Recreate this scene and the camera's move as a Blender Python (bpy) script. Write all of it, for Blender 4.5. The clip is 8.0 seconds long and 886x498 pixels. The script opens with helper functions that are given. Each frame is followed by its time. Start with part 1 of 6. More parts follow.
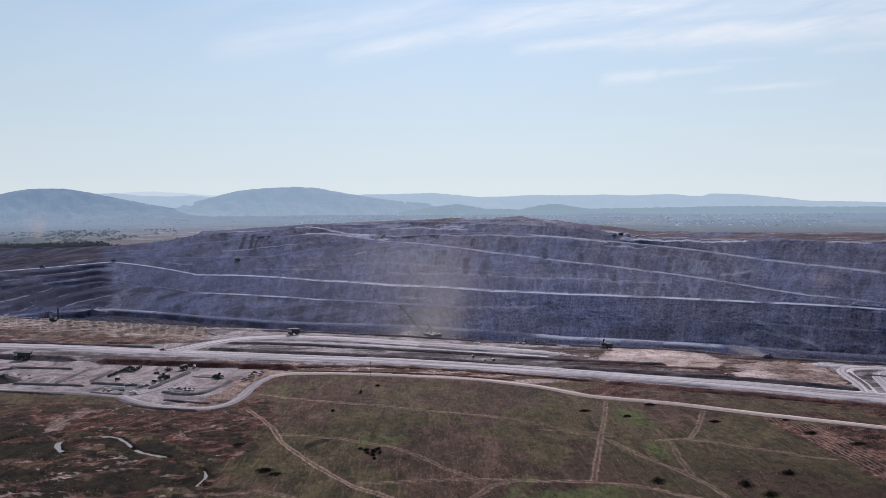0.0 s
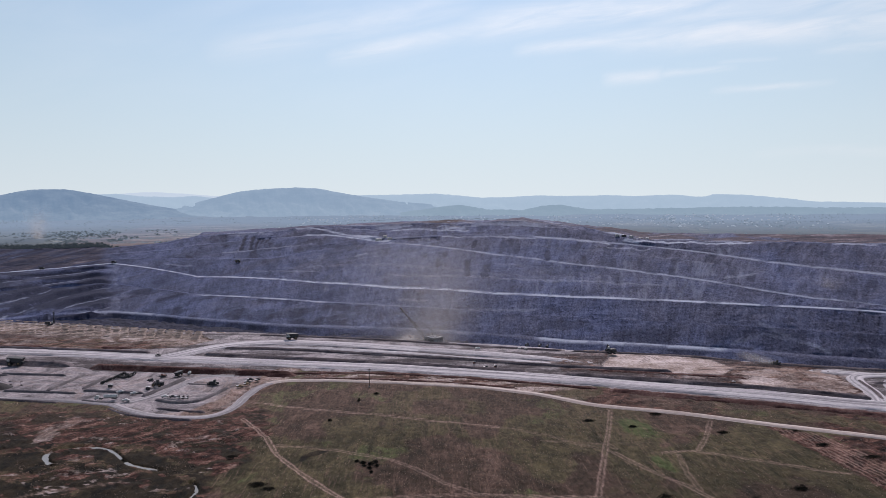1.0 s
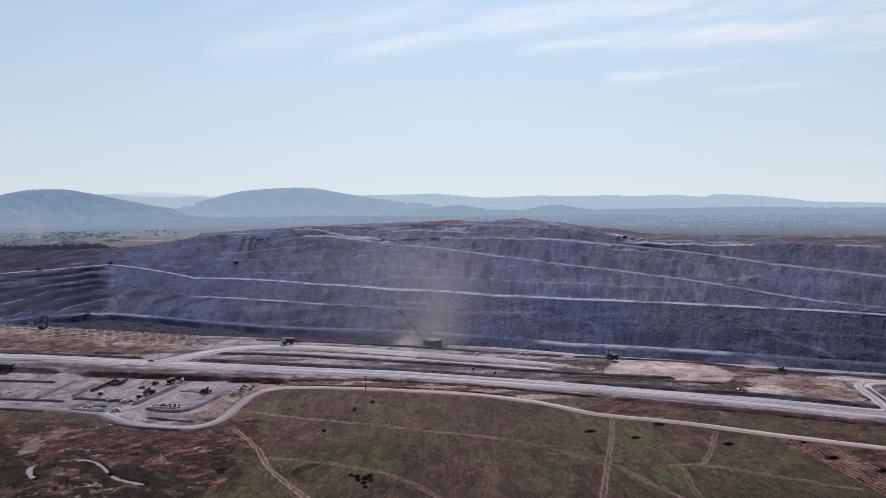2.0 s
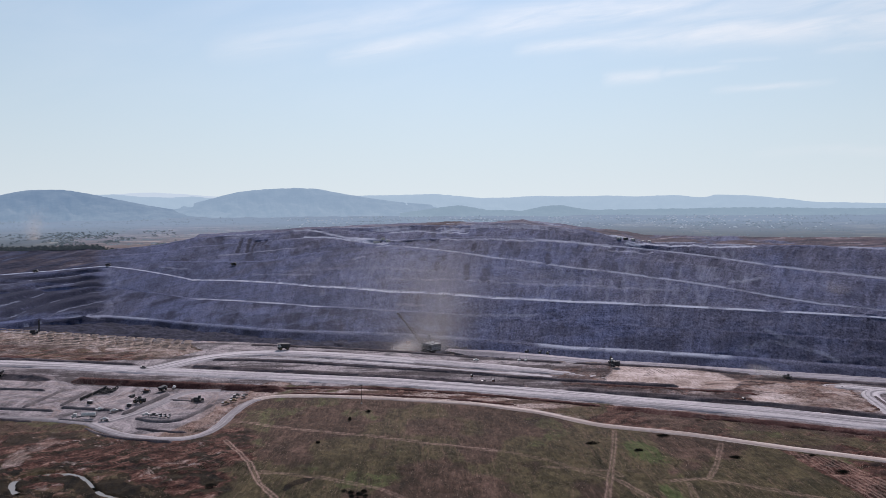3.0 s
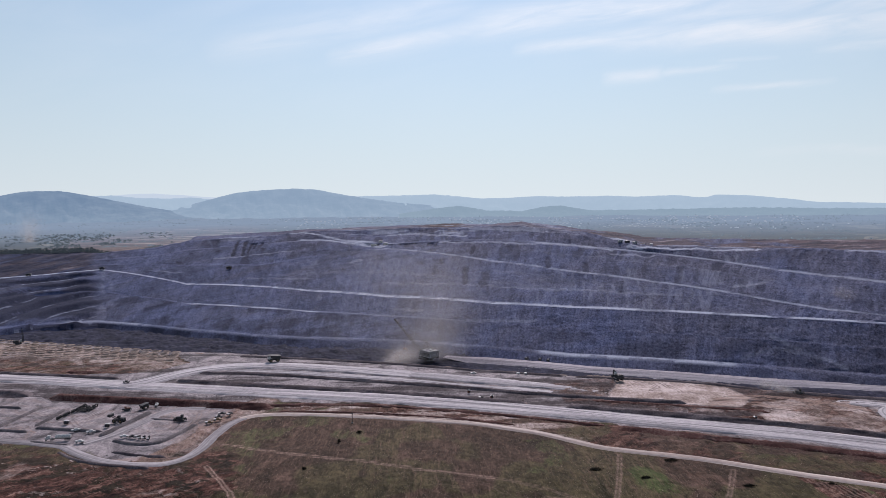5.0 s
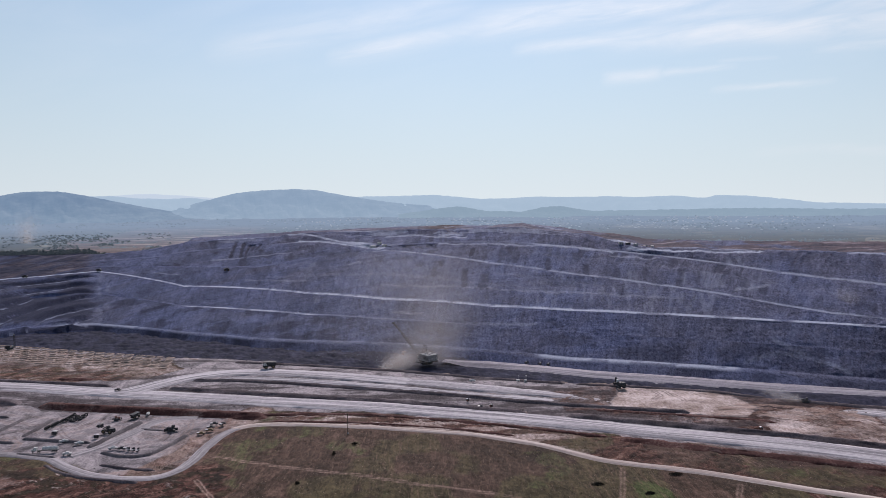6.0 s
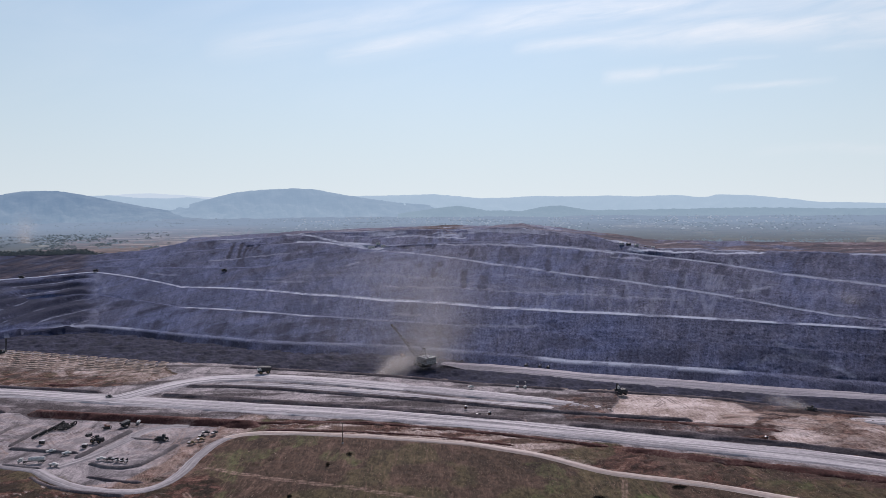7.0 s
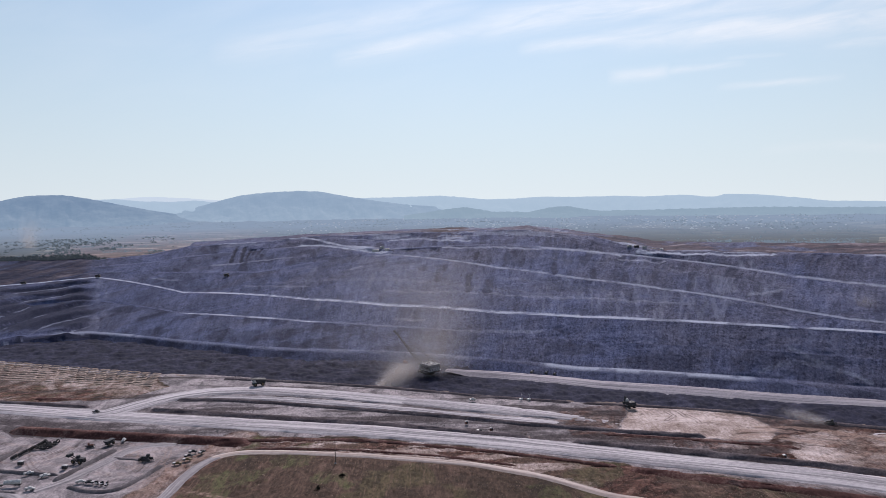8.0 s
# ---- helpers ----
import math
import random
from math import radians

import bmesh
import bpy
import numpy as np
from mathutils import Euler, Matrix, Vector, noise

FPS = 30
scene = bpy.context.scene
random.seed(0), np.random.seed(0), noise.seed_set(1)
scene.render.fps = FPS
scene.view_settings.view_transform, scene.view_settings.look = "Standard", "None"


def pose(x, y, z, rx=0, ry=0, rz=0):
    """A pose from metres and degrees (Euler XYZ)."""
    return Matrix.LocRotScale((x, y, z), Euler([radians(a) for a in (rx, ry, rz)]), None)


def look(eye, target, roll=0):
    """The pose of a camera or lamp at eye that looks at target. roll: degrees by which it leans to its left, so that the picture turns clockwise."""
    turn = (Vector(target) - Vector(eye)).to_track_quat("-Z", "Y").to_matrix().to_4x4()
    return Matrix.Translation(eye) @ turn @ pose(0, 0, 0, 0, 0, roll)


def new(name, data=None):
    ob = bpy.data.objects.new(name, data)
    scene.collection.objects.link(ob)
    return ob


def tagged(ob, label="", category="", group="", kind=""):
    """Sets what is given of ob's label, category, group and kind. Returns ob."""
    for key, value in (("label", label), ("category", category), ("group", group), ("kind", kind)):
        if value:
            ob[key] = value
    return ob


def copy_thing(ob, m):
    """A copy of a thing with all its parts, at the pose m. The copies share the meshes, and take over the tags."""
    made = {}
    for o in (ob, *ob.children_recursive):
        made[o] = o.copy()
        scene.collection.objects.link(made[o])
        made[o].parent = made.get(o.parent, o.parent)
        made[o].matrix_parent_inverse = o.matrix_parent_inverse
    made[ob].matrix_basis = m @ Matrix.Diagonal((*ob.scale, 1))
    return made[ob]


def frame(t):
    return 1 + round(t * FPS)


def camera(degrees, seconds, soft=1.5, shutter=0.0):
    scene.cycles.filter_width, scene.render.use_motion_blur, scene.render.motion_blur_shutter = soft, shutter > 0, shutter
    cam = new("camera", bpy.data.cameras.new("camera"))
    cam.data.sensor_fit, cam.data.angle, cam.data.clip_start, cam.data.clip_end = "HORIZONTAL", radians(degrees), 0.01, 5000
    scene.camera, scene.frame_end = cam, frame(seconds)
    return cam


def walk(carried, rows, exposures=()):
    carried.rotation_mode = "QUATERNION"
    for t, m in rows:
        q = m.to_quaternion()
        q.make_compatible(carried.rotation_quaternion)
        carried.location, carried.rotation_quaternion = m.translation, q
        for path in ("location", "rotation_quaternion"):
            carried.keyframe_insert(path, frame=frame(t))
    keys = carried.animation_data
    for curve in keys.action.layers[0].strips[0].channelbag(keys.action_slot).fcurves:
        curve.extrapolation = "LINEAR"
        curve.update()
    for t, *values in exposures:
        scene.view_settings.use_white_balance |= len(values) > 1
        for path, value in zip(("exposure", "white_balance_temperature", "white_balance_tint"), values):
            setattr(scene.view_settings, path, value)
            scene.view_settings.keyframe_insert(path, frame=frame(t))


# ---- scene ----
cam = camera(64.0, 8.0, soft=0.6)
PATH = [
    (0, (-7.741, 10.941, 121.868), (-7.683, 12.936, 121.746), -0.5),
    (0.5, (-6.736, 16.706, 122.917), (-6.682, 18.702, 122.795), -0.5),
    (1, (-6.03, 22.479, 123.924), (-5.978, 24.475, 123.803), -0.5),
    (1.5, (-5.086, 28.335, 125.175), (-5.035, 30.331, 125.053), -0.5),
    (3, (-2.264, 45.772, 129.237), (-2.213, 47.768, 129.115), -0.5),
    (3.5, (-1.331, 51.979, 130.679), (-1.28, 53.974, 130.556), -0.5),
    (4, (-0.31, 57.52, 132.348), (-0.259, 59.515, 132.225), -0.5),
    (4.5, (0.779, 63.548, 133.575), (0.83, 65.544, 133.452), -0.6),
    (6, (2.949, 81.229, 137.937), (3.001, 83.224, 137.814), -0.6),
    (6.5, (4.022, 86.686, 139.354), (4.075, 88.682, 139.23), -0.6),
    (7, (4.947, 92.181, 140.739), (4.999, 94.176, 140.613), -0.6),
    (7.5, (5.881, 97.912, 141.169), (5.934, 99.907, 141.046), -0.7),
    (7.6, (6.5, 100.3, 141.45), (6.549, 102.296, 141.328), -0.7),
    (7.7, (7.6, 103.6, 141.95), (7.646, 105.596, 141.828), -0.75),
    (7.8, (8.9, 107.2, 142.5), (8.942, 109.196, 142.378), -0.85),
    (7.9, (10.2, 110.85, 143.1), (10.237, 112.847, 142.977), -0.95),
    (8, (11.5, 114.45, 143.7), (11.531, 116.447, 143.577), -1.0),
]
walk(cam, [(t, look(eye, target, roll)) for t, eye, target, roll in PATH],
     exposures=[(0, 0.0, 6450, 24), (6.5, 0.0, 6450, 24), (8, 0.06, 6450, 24)])

# ---- light: a sun ahead of the camera, hazy blue sky with thin cirrus ----
SUN_EL, SUN_AZ = radians(41), radians(5)   # azimuth clockwise from +y
sun = new("sun", bpy.data.lights.new("sun", "SUN"))
sun.data.energy, sun.data.angle, sun.data.color = 4.0, radians(0.6), (1.0, 0.95, 0.88)
to_sun = Vector((math.sin(SUN_AZ) * math.cos(SUN_EL), math.cos(SUN_AZ) * math.cos(SUN_EL), math.sin(SUN_EL)))
sun.matrix_world = look((0, 0, 800), Vector((0, 0, 800)) - to_sun)


def wire(tree, a, out, b, into):
    tree.links.new(a.outputs[out], b.inputs[into])


def node(tree, kind, **values):
    n = tree.nodes.new(kind)
    for key, value in values.items():
        n.inputs[key.replace("_", " ")].default_value = value
    return n


def math_node(tree, op, a, b=None, clamp=False):
    n = tree.nodes.new("ShaderNodeMath")
    n.operation, n.use_clamp = op, clamp
    for i, v in enumerate((a, b)):
        if v is None:
            continue
        if isinstance(v, (int, float)):
            n.inputs[i].default_value = v
        else:
            tree.links.new(v, n.inputs[i])
    return n.outputs[0]


def mix_colour(tree, fac, a, b, mode="MIX"):
    n = tree.nodes.new("ShaderNodeMix")
    n.data_type, n.blend_type = "RGBA", mode
    for i, v in ((0, fac), (6, a), (7, b)):
        if isinstance(v, (int, float)):
            n.inputs[i].default_value = v
        elif isinstance(v, tuple):
            n.inputs[i].default_value = (*v, 1)
        else:
            tree.links.new(v, n.inputs[i])
    return n.outputs[2]


def ramp(tree, fac, stops):
    n = tree.nodes.new("ShaderNodeValToRGB")
    while len(n.color_ramp.elements) < len(stops):
        n.color_ramp.elements.new(0.5)
    for e, (p, c) in zip(n.color_ramp.elements, stops):
        e.position, e.color = p, (*c, 1) if isinstance(c, tuple) else (c, c, c, 1)
    tree.links.new(fac, n.inputs[0])
    return n.outputs[0]


def noise_node(tree, vector, scale, detail=5.0, rough=0.55, stretch=(1, 1, 1), distort=0.0):
    m = tree.nodes.new("ShaderNodeMapping")
    m.inputs["Scale"].default_value = [scale * s for s in stretch]
    tree.links.new(vector, m.inputs["Vector"])
    n = node(tree, "ShaderNodeTexNoise", Scale=1.0, Detail=detail, Roughness=rough, Distortion=distort)
    wire(tree, m, 0, n, "Vector")
    return n.outputs[0]


world = bpy.data.worlds.new("sky")
scene.world = world
world.use_nodes = True
wt = world.node_tree
wt.nodes.clear()
sky = wt.nodes.new("ShaderNodeTexSky")
sky.sky_type, sky.sun_disc = "NISHITA", False
sky.sun_elevation, sky.sun_rotation = SUN_EL, SUN_AZ
sky.altitude, sky.air_density, sky.dust_density, sky.ozone_density = 200, 1.0, 0.3, 3.0
wco = wt.nodes.new("ShaderNodeTexCoord")
wsep = wt.nodes.new("ShaderNodeSeparateXYZ")
wire(wt, wco, "Generated", wsep, 0)
# thin cirrus: combed streaks high up ahead, each a drawn-out band of fine fibres
wcomb = wt.nodes.new("ShaderNodeCombineXYZ")
ahead = math_node(wt, "MAXIMUM", wsep.outputs[1], 0.05)
wt.links.new(math_node(wt, "DIVIDE", wsep.outputs[0], ahead), wcomb.inputs[0])
wt.links.new(math_node(wt, "DIVIDE", wsep.outputs[2], ahead), wcomb.inputs[1])
wrot = node(wt, "ShaderNodeVectorRotate", Angle=radians(-9))
wrot.rotation_type = "Z_AXIS"
wire(wt, wcomb, 0, wrot, "Vector")
fibre = noise_node(wt, wrot.outputs[0], 1.0, 6.0, 0.62, (7.0, 46.0, 1), 0.5)
drift = noise_node(wt, wrot.outputs[0], 1.0, 4.0, 0.6, (4.0, 12.0, 1), 0.4)
wander = node(wt, "ShaderNodeVectorMath")
wander.operation = "MULTIPLY_ADD"
wire(wt, wcomb, 0, wander, 2)
wt.links.new(drift, wander.inputs[0])
wander.inputs[1].default_value = (0.02, 0.026, 0)
# both ends (bearing, height over the horizon), half width, weight
CIRRUS = [((-0.30, 0.224), (0.10, 0.300), 0.022, 0.42), ((-0.13, 0.216), (0.16, 0.276), 0.013, 0.66), ((0.04, 0.254), (0.46, 0.308), 0.019, 0.85),
          ((0.13, 0.226), (0.33, 0.250), 0.009, 0.60), ((0.22, 0.240), (0.84, 0.275), 0.019, 0.80), ((0.26, 0.276), (0.86, 0.312), 0.034, 0.55),
          ((0.255, 0.183), (0.35, 0.195), 0.008, 0.75), ((0.33, 0.192), (0.46, 0.207), 0.005, 0.50), ((0.41, 0.169), (0.60, 0.184), 0.005, 0.45),
          ((0.55, 0.230), (0.80, 0.242), 0.008, 0.40), ((0.47, 0.083), (0.80, 0.092), 0.007, 0.22), ((0.42, 0.212), (0.52, 0.219), 0.004, 0.25)]
cloud = None
for (ax, ay), (bx, by), half, weight in CIRRUS:
    ln = math.hypot(bx - ax, by - ay)
    ux, uy = (bx - ax) / ln, (by - ay) / ln
    dots = []
    for d in ((ux, uy, 0), (-uy, ux, 0)):
        n = wt.nodes.new("ShaderNodeVectorMath")
        n.operation = "DOT_PRODUCT"
        wire(wt, wander, 0, n, 0)
        n.inputs[1].default_value = d
        dots.append(n.outputs["Value"])
    reach_u = node(wt, "ShaderNodeMapRange", From_Min=ax * ux + ay * uy, From_Max=bx * ux + by * uy, To_Min=-1.0, To_Max=1.0)
    reach_u.clamp = False
    wt.links.new(dots[0], reach_u.inputs["Value"])
    ends = math_node(wt, "SUBTRACT", 1.0, math_node(wt, "POWER", math_node(wt, "ABSOLUTE", reach_u.outputs[0]), 4.0), clamp=True)
    over = math_node(wt, "DIVIDE", math_node(wt, "SUBTRACT", dots[1], -ax * uy + ay * ux), half)
    band = math_node(wt, "EXPONENT", math_node(wt, "MULTIPLY", math_node(wt, "MULTIPLY", over, over), -1.0))
    one = math_node(wt, "MULTIPLY", math_node(wt, "MULTIPLY", ends, band), weight)
    cloud = one if cloud is None else math_node(wt, "MAXIMUM", cloud, one)
cloud = math_node(wt, "MULTIPLY", cloud, ramp(wt, fibre, [(0.30, 0.22), (0.68, 0.86)]))
veil_high = math_node(wt, "MULTIPLY", ramp(wt, drift, [(0.42, 0.0), (0.72, 0.5)]), math_node(wt, "MULTIPLY", math_node(wt, "SUBTRACT", wsep.outputs[2], 0.05), 2.2, clamp=True))
cloud = math_node(wt, "MAXIMUM", cloud, math_node(wt, "MULTIPLY", veil_high, 0.5))

# summer haze: the sky pales evenly towards the horizon
low_air = math_node(wt, "POWER", math_node(wt, "SUBTRACT", 1.0, math_node(wt, "MAXIMUM", wsep.outputs[2], 0.0), clamp=True), 5.5)
mid_air = math_node(wt, "POWER", math_node(wt, "SUBTRACT", 1.0, math_node(wt, "MAXIMUM", wsep.outputs[2], 0.0), clamp=True), 1.8)
upper = mix_colour(wt, math_node(wt, "MULTIPLY", mid_air, 0.95), sky.outputs[0], (4.25, 6.7, 7.55))
veil = mix_colour(wt, math_node(wt, "MULTIPLY", low_air, 0.95), upper, (7.5, 8.85, 8.6))
sky_colour = mix_colour(wt, cloud, veil, (8.7, 9.45, 9.25))
# the hazy air is brighter around the sun
wdot = wt.nodes.new("ShaderNodeVectorMath")
wdot.operation = "DOT_PRODUCT"
wire(wt, wco, "Generated", wdot, 0)
wdot.inputs[1].default_value = to_sun
aureole = math_node(wt, "POWER", math_node(wt, "MAXIMUM", wdot.outputs["Value"], 0.0), 5.0)
wbg = node(wt, "ShaderNodeBackground", Strength=0.10)
wt.links.new(sky_colour, wbg.inputs[0])
wt.links.new(math_node(wt, "MULTIPLY", math_node(wt, "ADD", math_node(wt, "MULTIPLY", aureole, 0.34), 0.855), 0.10), wbg.inputs[1])
wout = wt.nodes.new("ShaderNodeOutputWorld")
wire(wt, wbg, 0, wout, 0)


# ---- materials ----
TONE = (0.92, 0.885, 0.895)      # all the earth here runs a little red


def toned(c):
    return tuple(a * k for a, k in zip(c, TONE))


def material(name):
    m = bpy.data.materials.new(name)
    m.use_nodes = True
    t = m.node_tree
    t.nodes.clear()
    out = t.nodes.new("ShaderNodeOutputMaterial")
    b = t.nodes.new("ShaderNodeBsdfPrincipled")
    wire(t, b, 0, out, 0)
    return m, t, b, out


def where(t):
    return t.nodes.new("ShaderNodeNewGeometry").outputs["Position"]


def attr(t, name):
    n = t.nodes.new("ShaderNodeAttribute")
    n.attribute_name = name
    return n.outputs["Fac"]


def bump(t, b, value, strength, distance):
    n = node(t, "ShaderNodeBump", Strength=strength, Distance=distance)
    t.links.new(value, n.inputs["Height"])
    wire(t, n, 0, b, "Normal")


def soil(name, dark, mid, light, big=0.03, fine=0.6, stretch=(1, 1, 1), rough=0.95, relief=0.4):
    """Loose earth: three tones at two scales, with fine relief."""
    m, t, b, _ = material(name)
    p = where(t)
    a = noise_node(t, p, big, 6, 0.6, stretch)
    c = noise_node(t, p, fine, 4, 0.6, stretch)
    col = ramp(t, math_node(t, "ADD", math_node(t, "MULTIPLY", a, 0.65), math_node(t, "MULTIPLY", c, 0.35)),
               [(0.34, toned(dark)), (0.5, toned(mid)), (0.66, toned(light))])
    t.links.new(col, b.inputs["Base Color"])
    b.inputs["Roughness"].default_value = rough
    b.inputs["Specular IOR Level"].default_value = 0.15
    bump(t, b, c, relief, 0.6)
    return m


def running(name, dark, mid, light):
    """A graded gravel road: wheel-polished lanes drawn out along the way."""
    m, t, b, _ = material(name)
    lie = t.nodes.new("ShaderNodeAttribute")
    lie.attribute_name = "lie"
    a = noise_node(t, lie.outputs["Vector"], 1.0, 5, 0.6, (0.008, 0.42, 1), 0.2)
    c = noise_node(t, where(t), 0.35, 5, 0.65)
    v = math_node(t, "ADD", math_node(t, "MULTIPLY", a, 0.78), math_node(t, "MULTIPLY", c, 0.22))
    t.links.new(ramp(t, v, [(0.37, toned(dark)), (0.49, toned(mid)), (0.60, toned(light))]), b.inputs["Base Color"])
    b.inputs["Roughness"].default_value = 0.95
    b.inputs["Specular IOR Level"].default_value = 0.15
    bump(t, b, v, 0.4, 0.4)
    return m


def paint(name, colour, rough=0.5, metal=0.0, dirt=(0.16, 0.13, 0.11), amount=0.35):
    """Painted or bare machine metal under a coat of road dust."""
    m, t, b, _ = material(name)
    n = t.nodes.new("ShaderNodeTexCoord").outputs["Object"]
    d = ramp(t, noise_node(t, n, 0.9, 5, 0.65), [(0.4, 0.0), (0.75, amount)])
    t.links.new(mix_colour(t, d, colour, dirt), b.inputs["Base Color"])
    t.links.new(math_node(t, "ADD", d, rough, clamp=True), b.inputs["Roughness"])
    b.inputs["Metallic"].default_value = metal
    return m


# open grassland, red earth, grey worked ground, tan clay and wheel tracks in one sheet
M_LAND, t, b, _ = material("land")
p = where(t)
n_big, n_mid = noise_node(t, p, 0.013, 6, 0.65, (1, 0.6, 1)), noise_node(t, p, 0.10, 8, 0.78, (1, 0.42, 1), 0.6)
n_fine, n_str = noise_node(t, p, 0.6, 6, 0.8, (1, 0.45, 1)), noise_node(t, p, 0.055, 8, 0.74, (0.8, 0.6, 1), 1.2)
grass = ramp(t, math_node(t, "ADD", math_node(t, "MULTIPLY", n_mid, 0.6), math_node(t, "MULTIPLY", n_big, 0.4)),
             [(0.38, (0.014, 0.012, 0.008)), (0.46, (0.042, 0.032, 0.020)), (0.53, (0.080, 0.057, 0.040)), (0.62, (0.18, 0.130, 0.098))])


def frayed(name, noise, k=1.5):
    """A cover whose borders break up into patches."""
    v = math_node(t, "ADD", attr(t, name), math_node(t, "MULTIPLY", math_node(t, "SUBTRACT", noise, 0.5), k))
    return ramp(t, v, [(0.34, 0.0), (0.66, 1.0)])


lush = ramp(t, n_mid, [(0.40, (0.030, 0.031, 0.014)), (0.60, (0.102, 0.095, 0.047))])
col = mix_colour(t, frayed("lush", n_mid, 1.2), grass, lush)
col = mix_colour(t, math_node(t, "MULTIPLY", frayed("fresh", n_mid, 1.6), 0.75), col, ramp(t, n_mid, [(0.38, (0.034, 0.066, 0.017)), (0.6, (0.090, 0.145, 0.044))]))
# pale dry stalks lying in long combed lines
comb = t.nodes.new("ShaderNodeMapping")
comb.inputs["Rotation"].default_value = (0, 0, radians(24))
comb.inputs["Scale"].default_value = (0.75, 0.055, 1)
t.links.new(p, comb.inputs[0])
stalk = node(t, "ShaderNodeTexNoise", Scale=1.0, Detail=5.0, Roughness=0.7)
wire(t, comb, 0, stalk, "Vector")
stalks = math_node(t, "MULTIPLY", ramp(t, stalk.outputs[0], [(0.52, 0.0), (0.68, 0.75)]), ramp(t, n_big, [(0.40, 0.25), (0.60, 1.0)]))
col = mix_colour(t, stalks, col, (0.20, 0.145, 0.105))
scour_way = node(t, "ShaderNodeVectorRotate", Angle=radians(-34))
scour_way.rotation_type = "Z_AXIS"
t.links.new(p, scour_way.inputs["Vector"])
n_scour = noise_node(t, scour_way.outputs[0], 0.12, 9, 0.80, (0.62, 1.1, 1), 0.4)
red = ramp(t, n_scour, [(0.40, (0.009, 0.005, 0.004)), (0.47, (0.042, 0.019, 0.013)), (0.52, (0.094, 0.046, 0.033)), (0.57, (0.155, 0.092, 0.068)), (0.63, (0.30, 0.215, 0.165))])
col = mix_colour(t, frayed("red", n_scour), col, red)
col = mix_colour(t, frayed("wet", n_mid, 1.4), col, ramp(t, n_mid, [(0.40, (0.003, 0.0035, 0.002)), (0.58, (0.030, 0.024, 0.012))]))
grey = ramp(t, math_node(t, "ADD", math_node(t, "MULTIPLY", n_str, 0.75), math_node(t, "MULTIPLY", n_fine, 0.25)),
            [(0.38, (0.080, 0.083, 0.085)), (0.48, (0.205, 0.213, 0.216)), (0.585, (0.385, 0.395, 0.388))])
col = mix_colour(t, frayed("grey", n_mid, 1.0), col, grey)
n_clay = noise_node(t, p, 0.04, 8, 0.7, (0.8, 0.8, 1), 0.3)
tan = ramp(t, math_node(t, "ADD", math_node(t, "MULTIPLY", n_clay, 0.7), math_node(t, "MULTIPLY", n_fine, 0.3)),
           [(0.36, (0.15, 0.118, 0.092)), (0.47, (0.32, 0.288, 0.248)), (0.58, (0.60, 0.585, 0.535))])
col = mix_colour(t, frayed("tan", n_str, 1.3), col, tan)
col = mix_colour(t, attr(t, "coal"), col, ramp(t, n_fine, [(0.35, (0.022, 0.02, 0.022)), (0.7, (0.07, 0.062, 0.064))]))
col = mix_colour(t, attr(t, "scar"), col, (0.055, 0.036, 0.030))
trk = math_node(t, "MULTIPLY", attr(t, "track"), ramp(t, n_fine, [(0.3, 0.5), (0.6, 1.0)]))
col = mix_colour(t, trk, col, (0.34, 0.27, 0.215))
tuft = ramp(t, n_fine, [(0.36, 0.42), (0.62, 1.08)])
bare = math_node(t, "MAXIMUM", attr(t, "grey"), attr(t, "tan"))
col = mix_colour(t, math_node(t, "SUBTRACT", 1.0, math_node(t, "MULTIPLY", bare, 0.65)), col, tuft, "MULTIPLY")
col = mix_colour(t, 1.0, col, (0.935, 0.805, 0.83), "MULTIPLY")
t.links.new(col, b.inputs["Base Color"])
b.inputs["Roughness"].default_value = 0.95
b.inputs["Specular IOR Level"].default_value = 0.1
bump(t, b, n_fine, 0.6, 0.8)

# overburden spoil: blue-grey shale, bluer for the haze put into its colour, with tip streaks running down the face and
# pale running surfaces on the benches
M_SPOIL, t, b, _ = material("spoil_shale")
p = where(t)
slope = t.nodes.new("ShaderNodeAttribute")
slope.attribute_name = "slope"
sv = slope.outputs["Vector"]
lean = t.nodes.new("ShaderNodeAttribute")       # the same lie, with the tip runs slanting a little
lean.attribute_name = "lean"
lv = lean.outputs["Vector"]
runs = noise_node(t, lv, 0.075, 9, 0.80, (1.0, 0.11, 1), 0.5)
threads = noise_node(t, lv, 0.30, 6, 0.75, (1.0, 0.07, 1), 0.3)
wide = noise_node(t, lv, 0.0070, 7, 0.68, (1.0, 0.8, 1), 0.6)
clod = noise_node(t, p, 0.34, 8, 0.85, (1, 0.6, 1))
ledge = noise_node(t, sv, 0.035, 8, 0.8, (0.16, 1.9, 1), 0.3)
mixed = math_node(t, "ADD", math_node(t, "MULTIPLY", runs, 0.27), math_node(t, "MULTIPLY", clod, 0.46))
mixed = math_node(t, "ADD", mixed, math_node(t, "ADD", math_node(t, "MULTIPLY", ledge, 0.19), math_node(t, "MULTIPLY", threads, 0.08)))
old_side = t.nodes.new("ShaderNodeSeparateXYZ")
t.links.new(sv, old_side.inputs[0])
rugged = node(t, "ShaderNodeMapRange", From_Min=-420.0, From_Max=160.0, To_Min=0.78, To_Max=1.0)   # the newer tips in the east are coarser
wire(t, old_side, 0, rugged, "Value")
mixed = math_node(t, "ADD", math_node(t, "MULTIPLY", math_node(t, "SUBTRACT", mixed, 0.49), rugged.outputs[0]), 0.485)
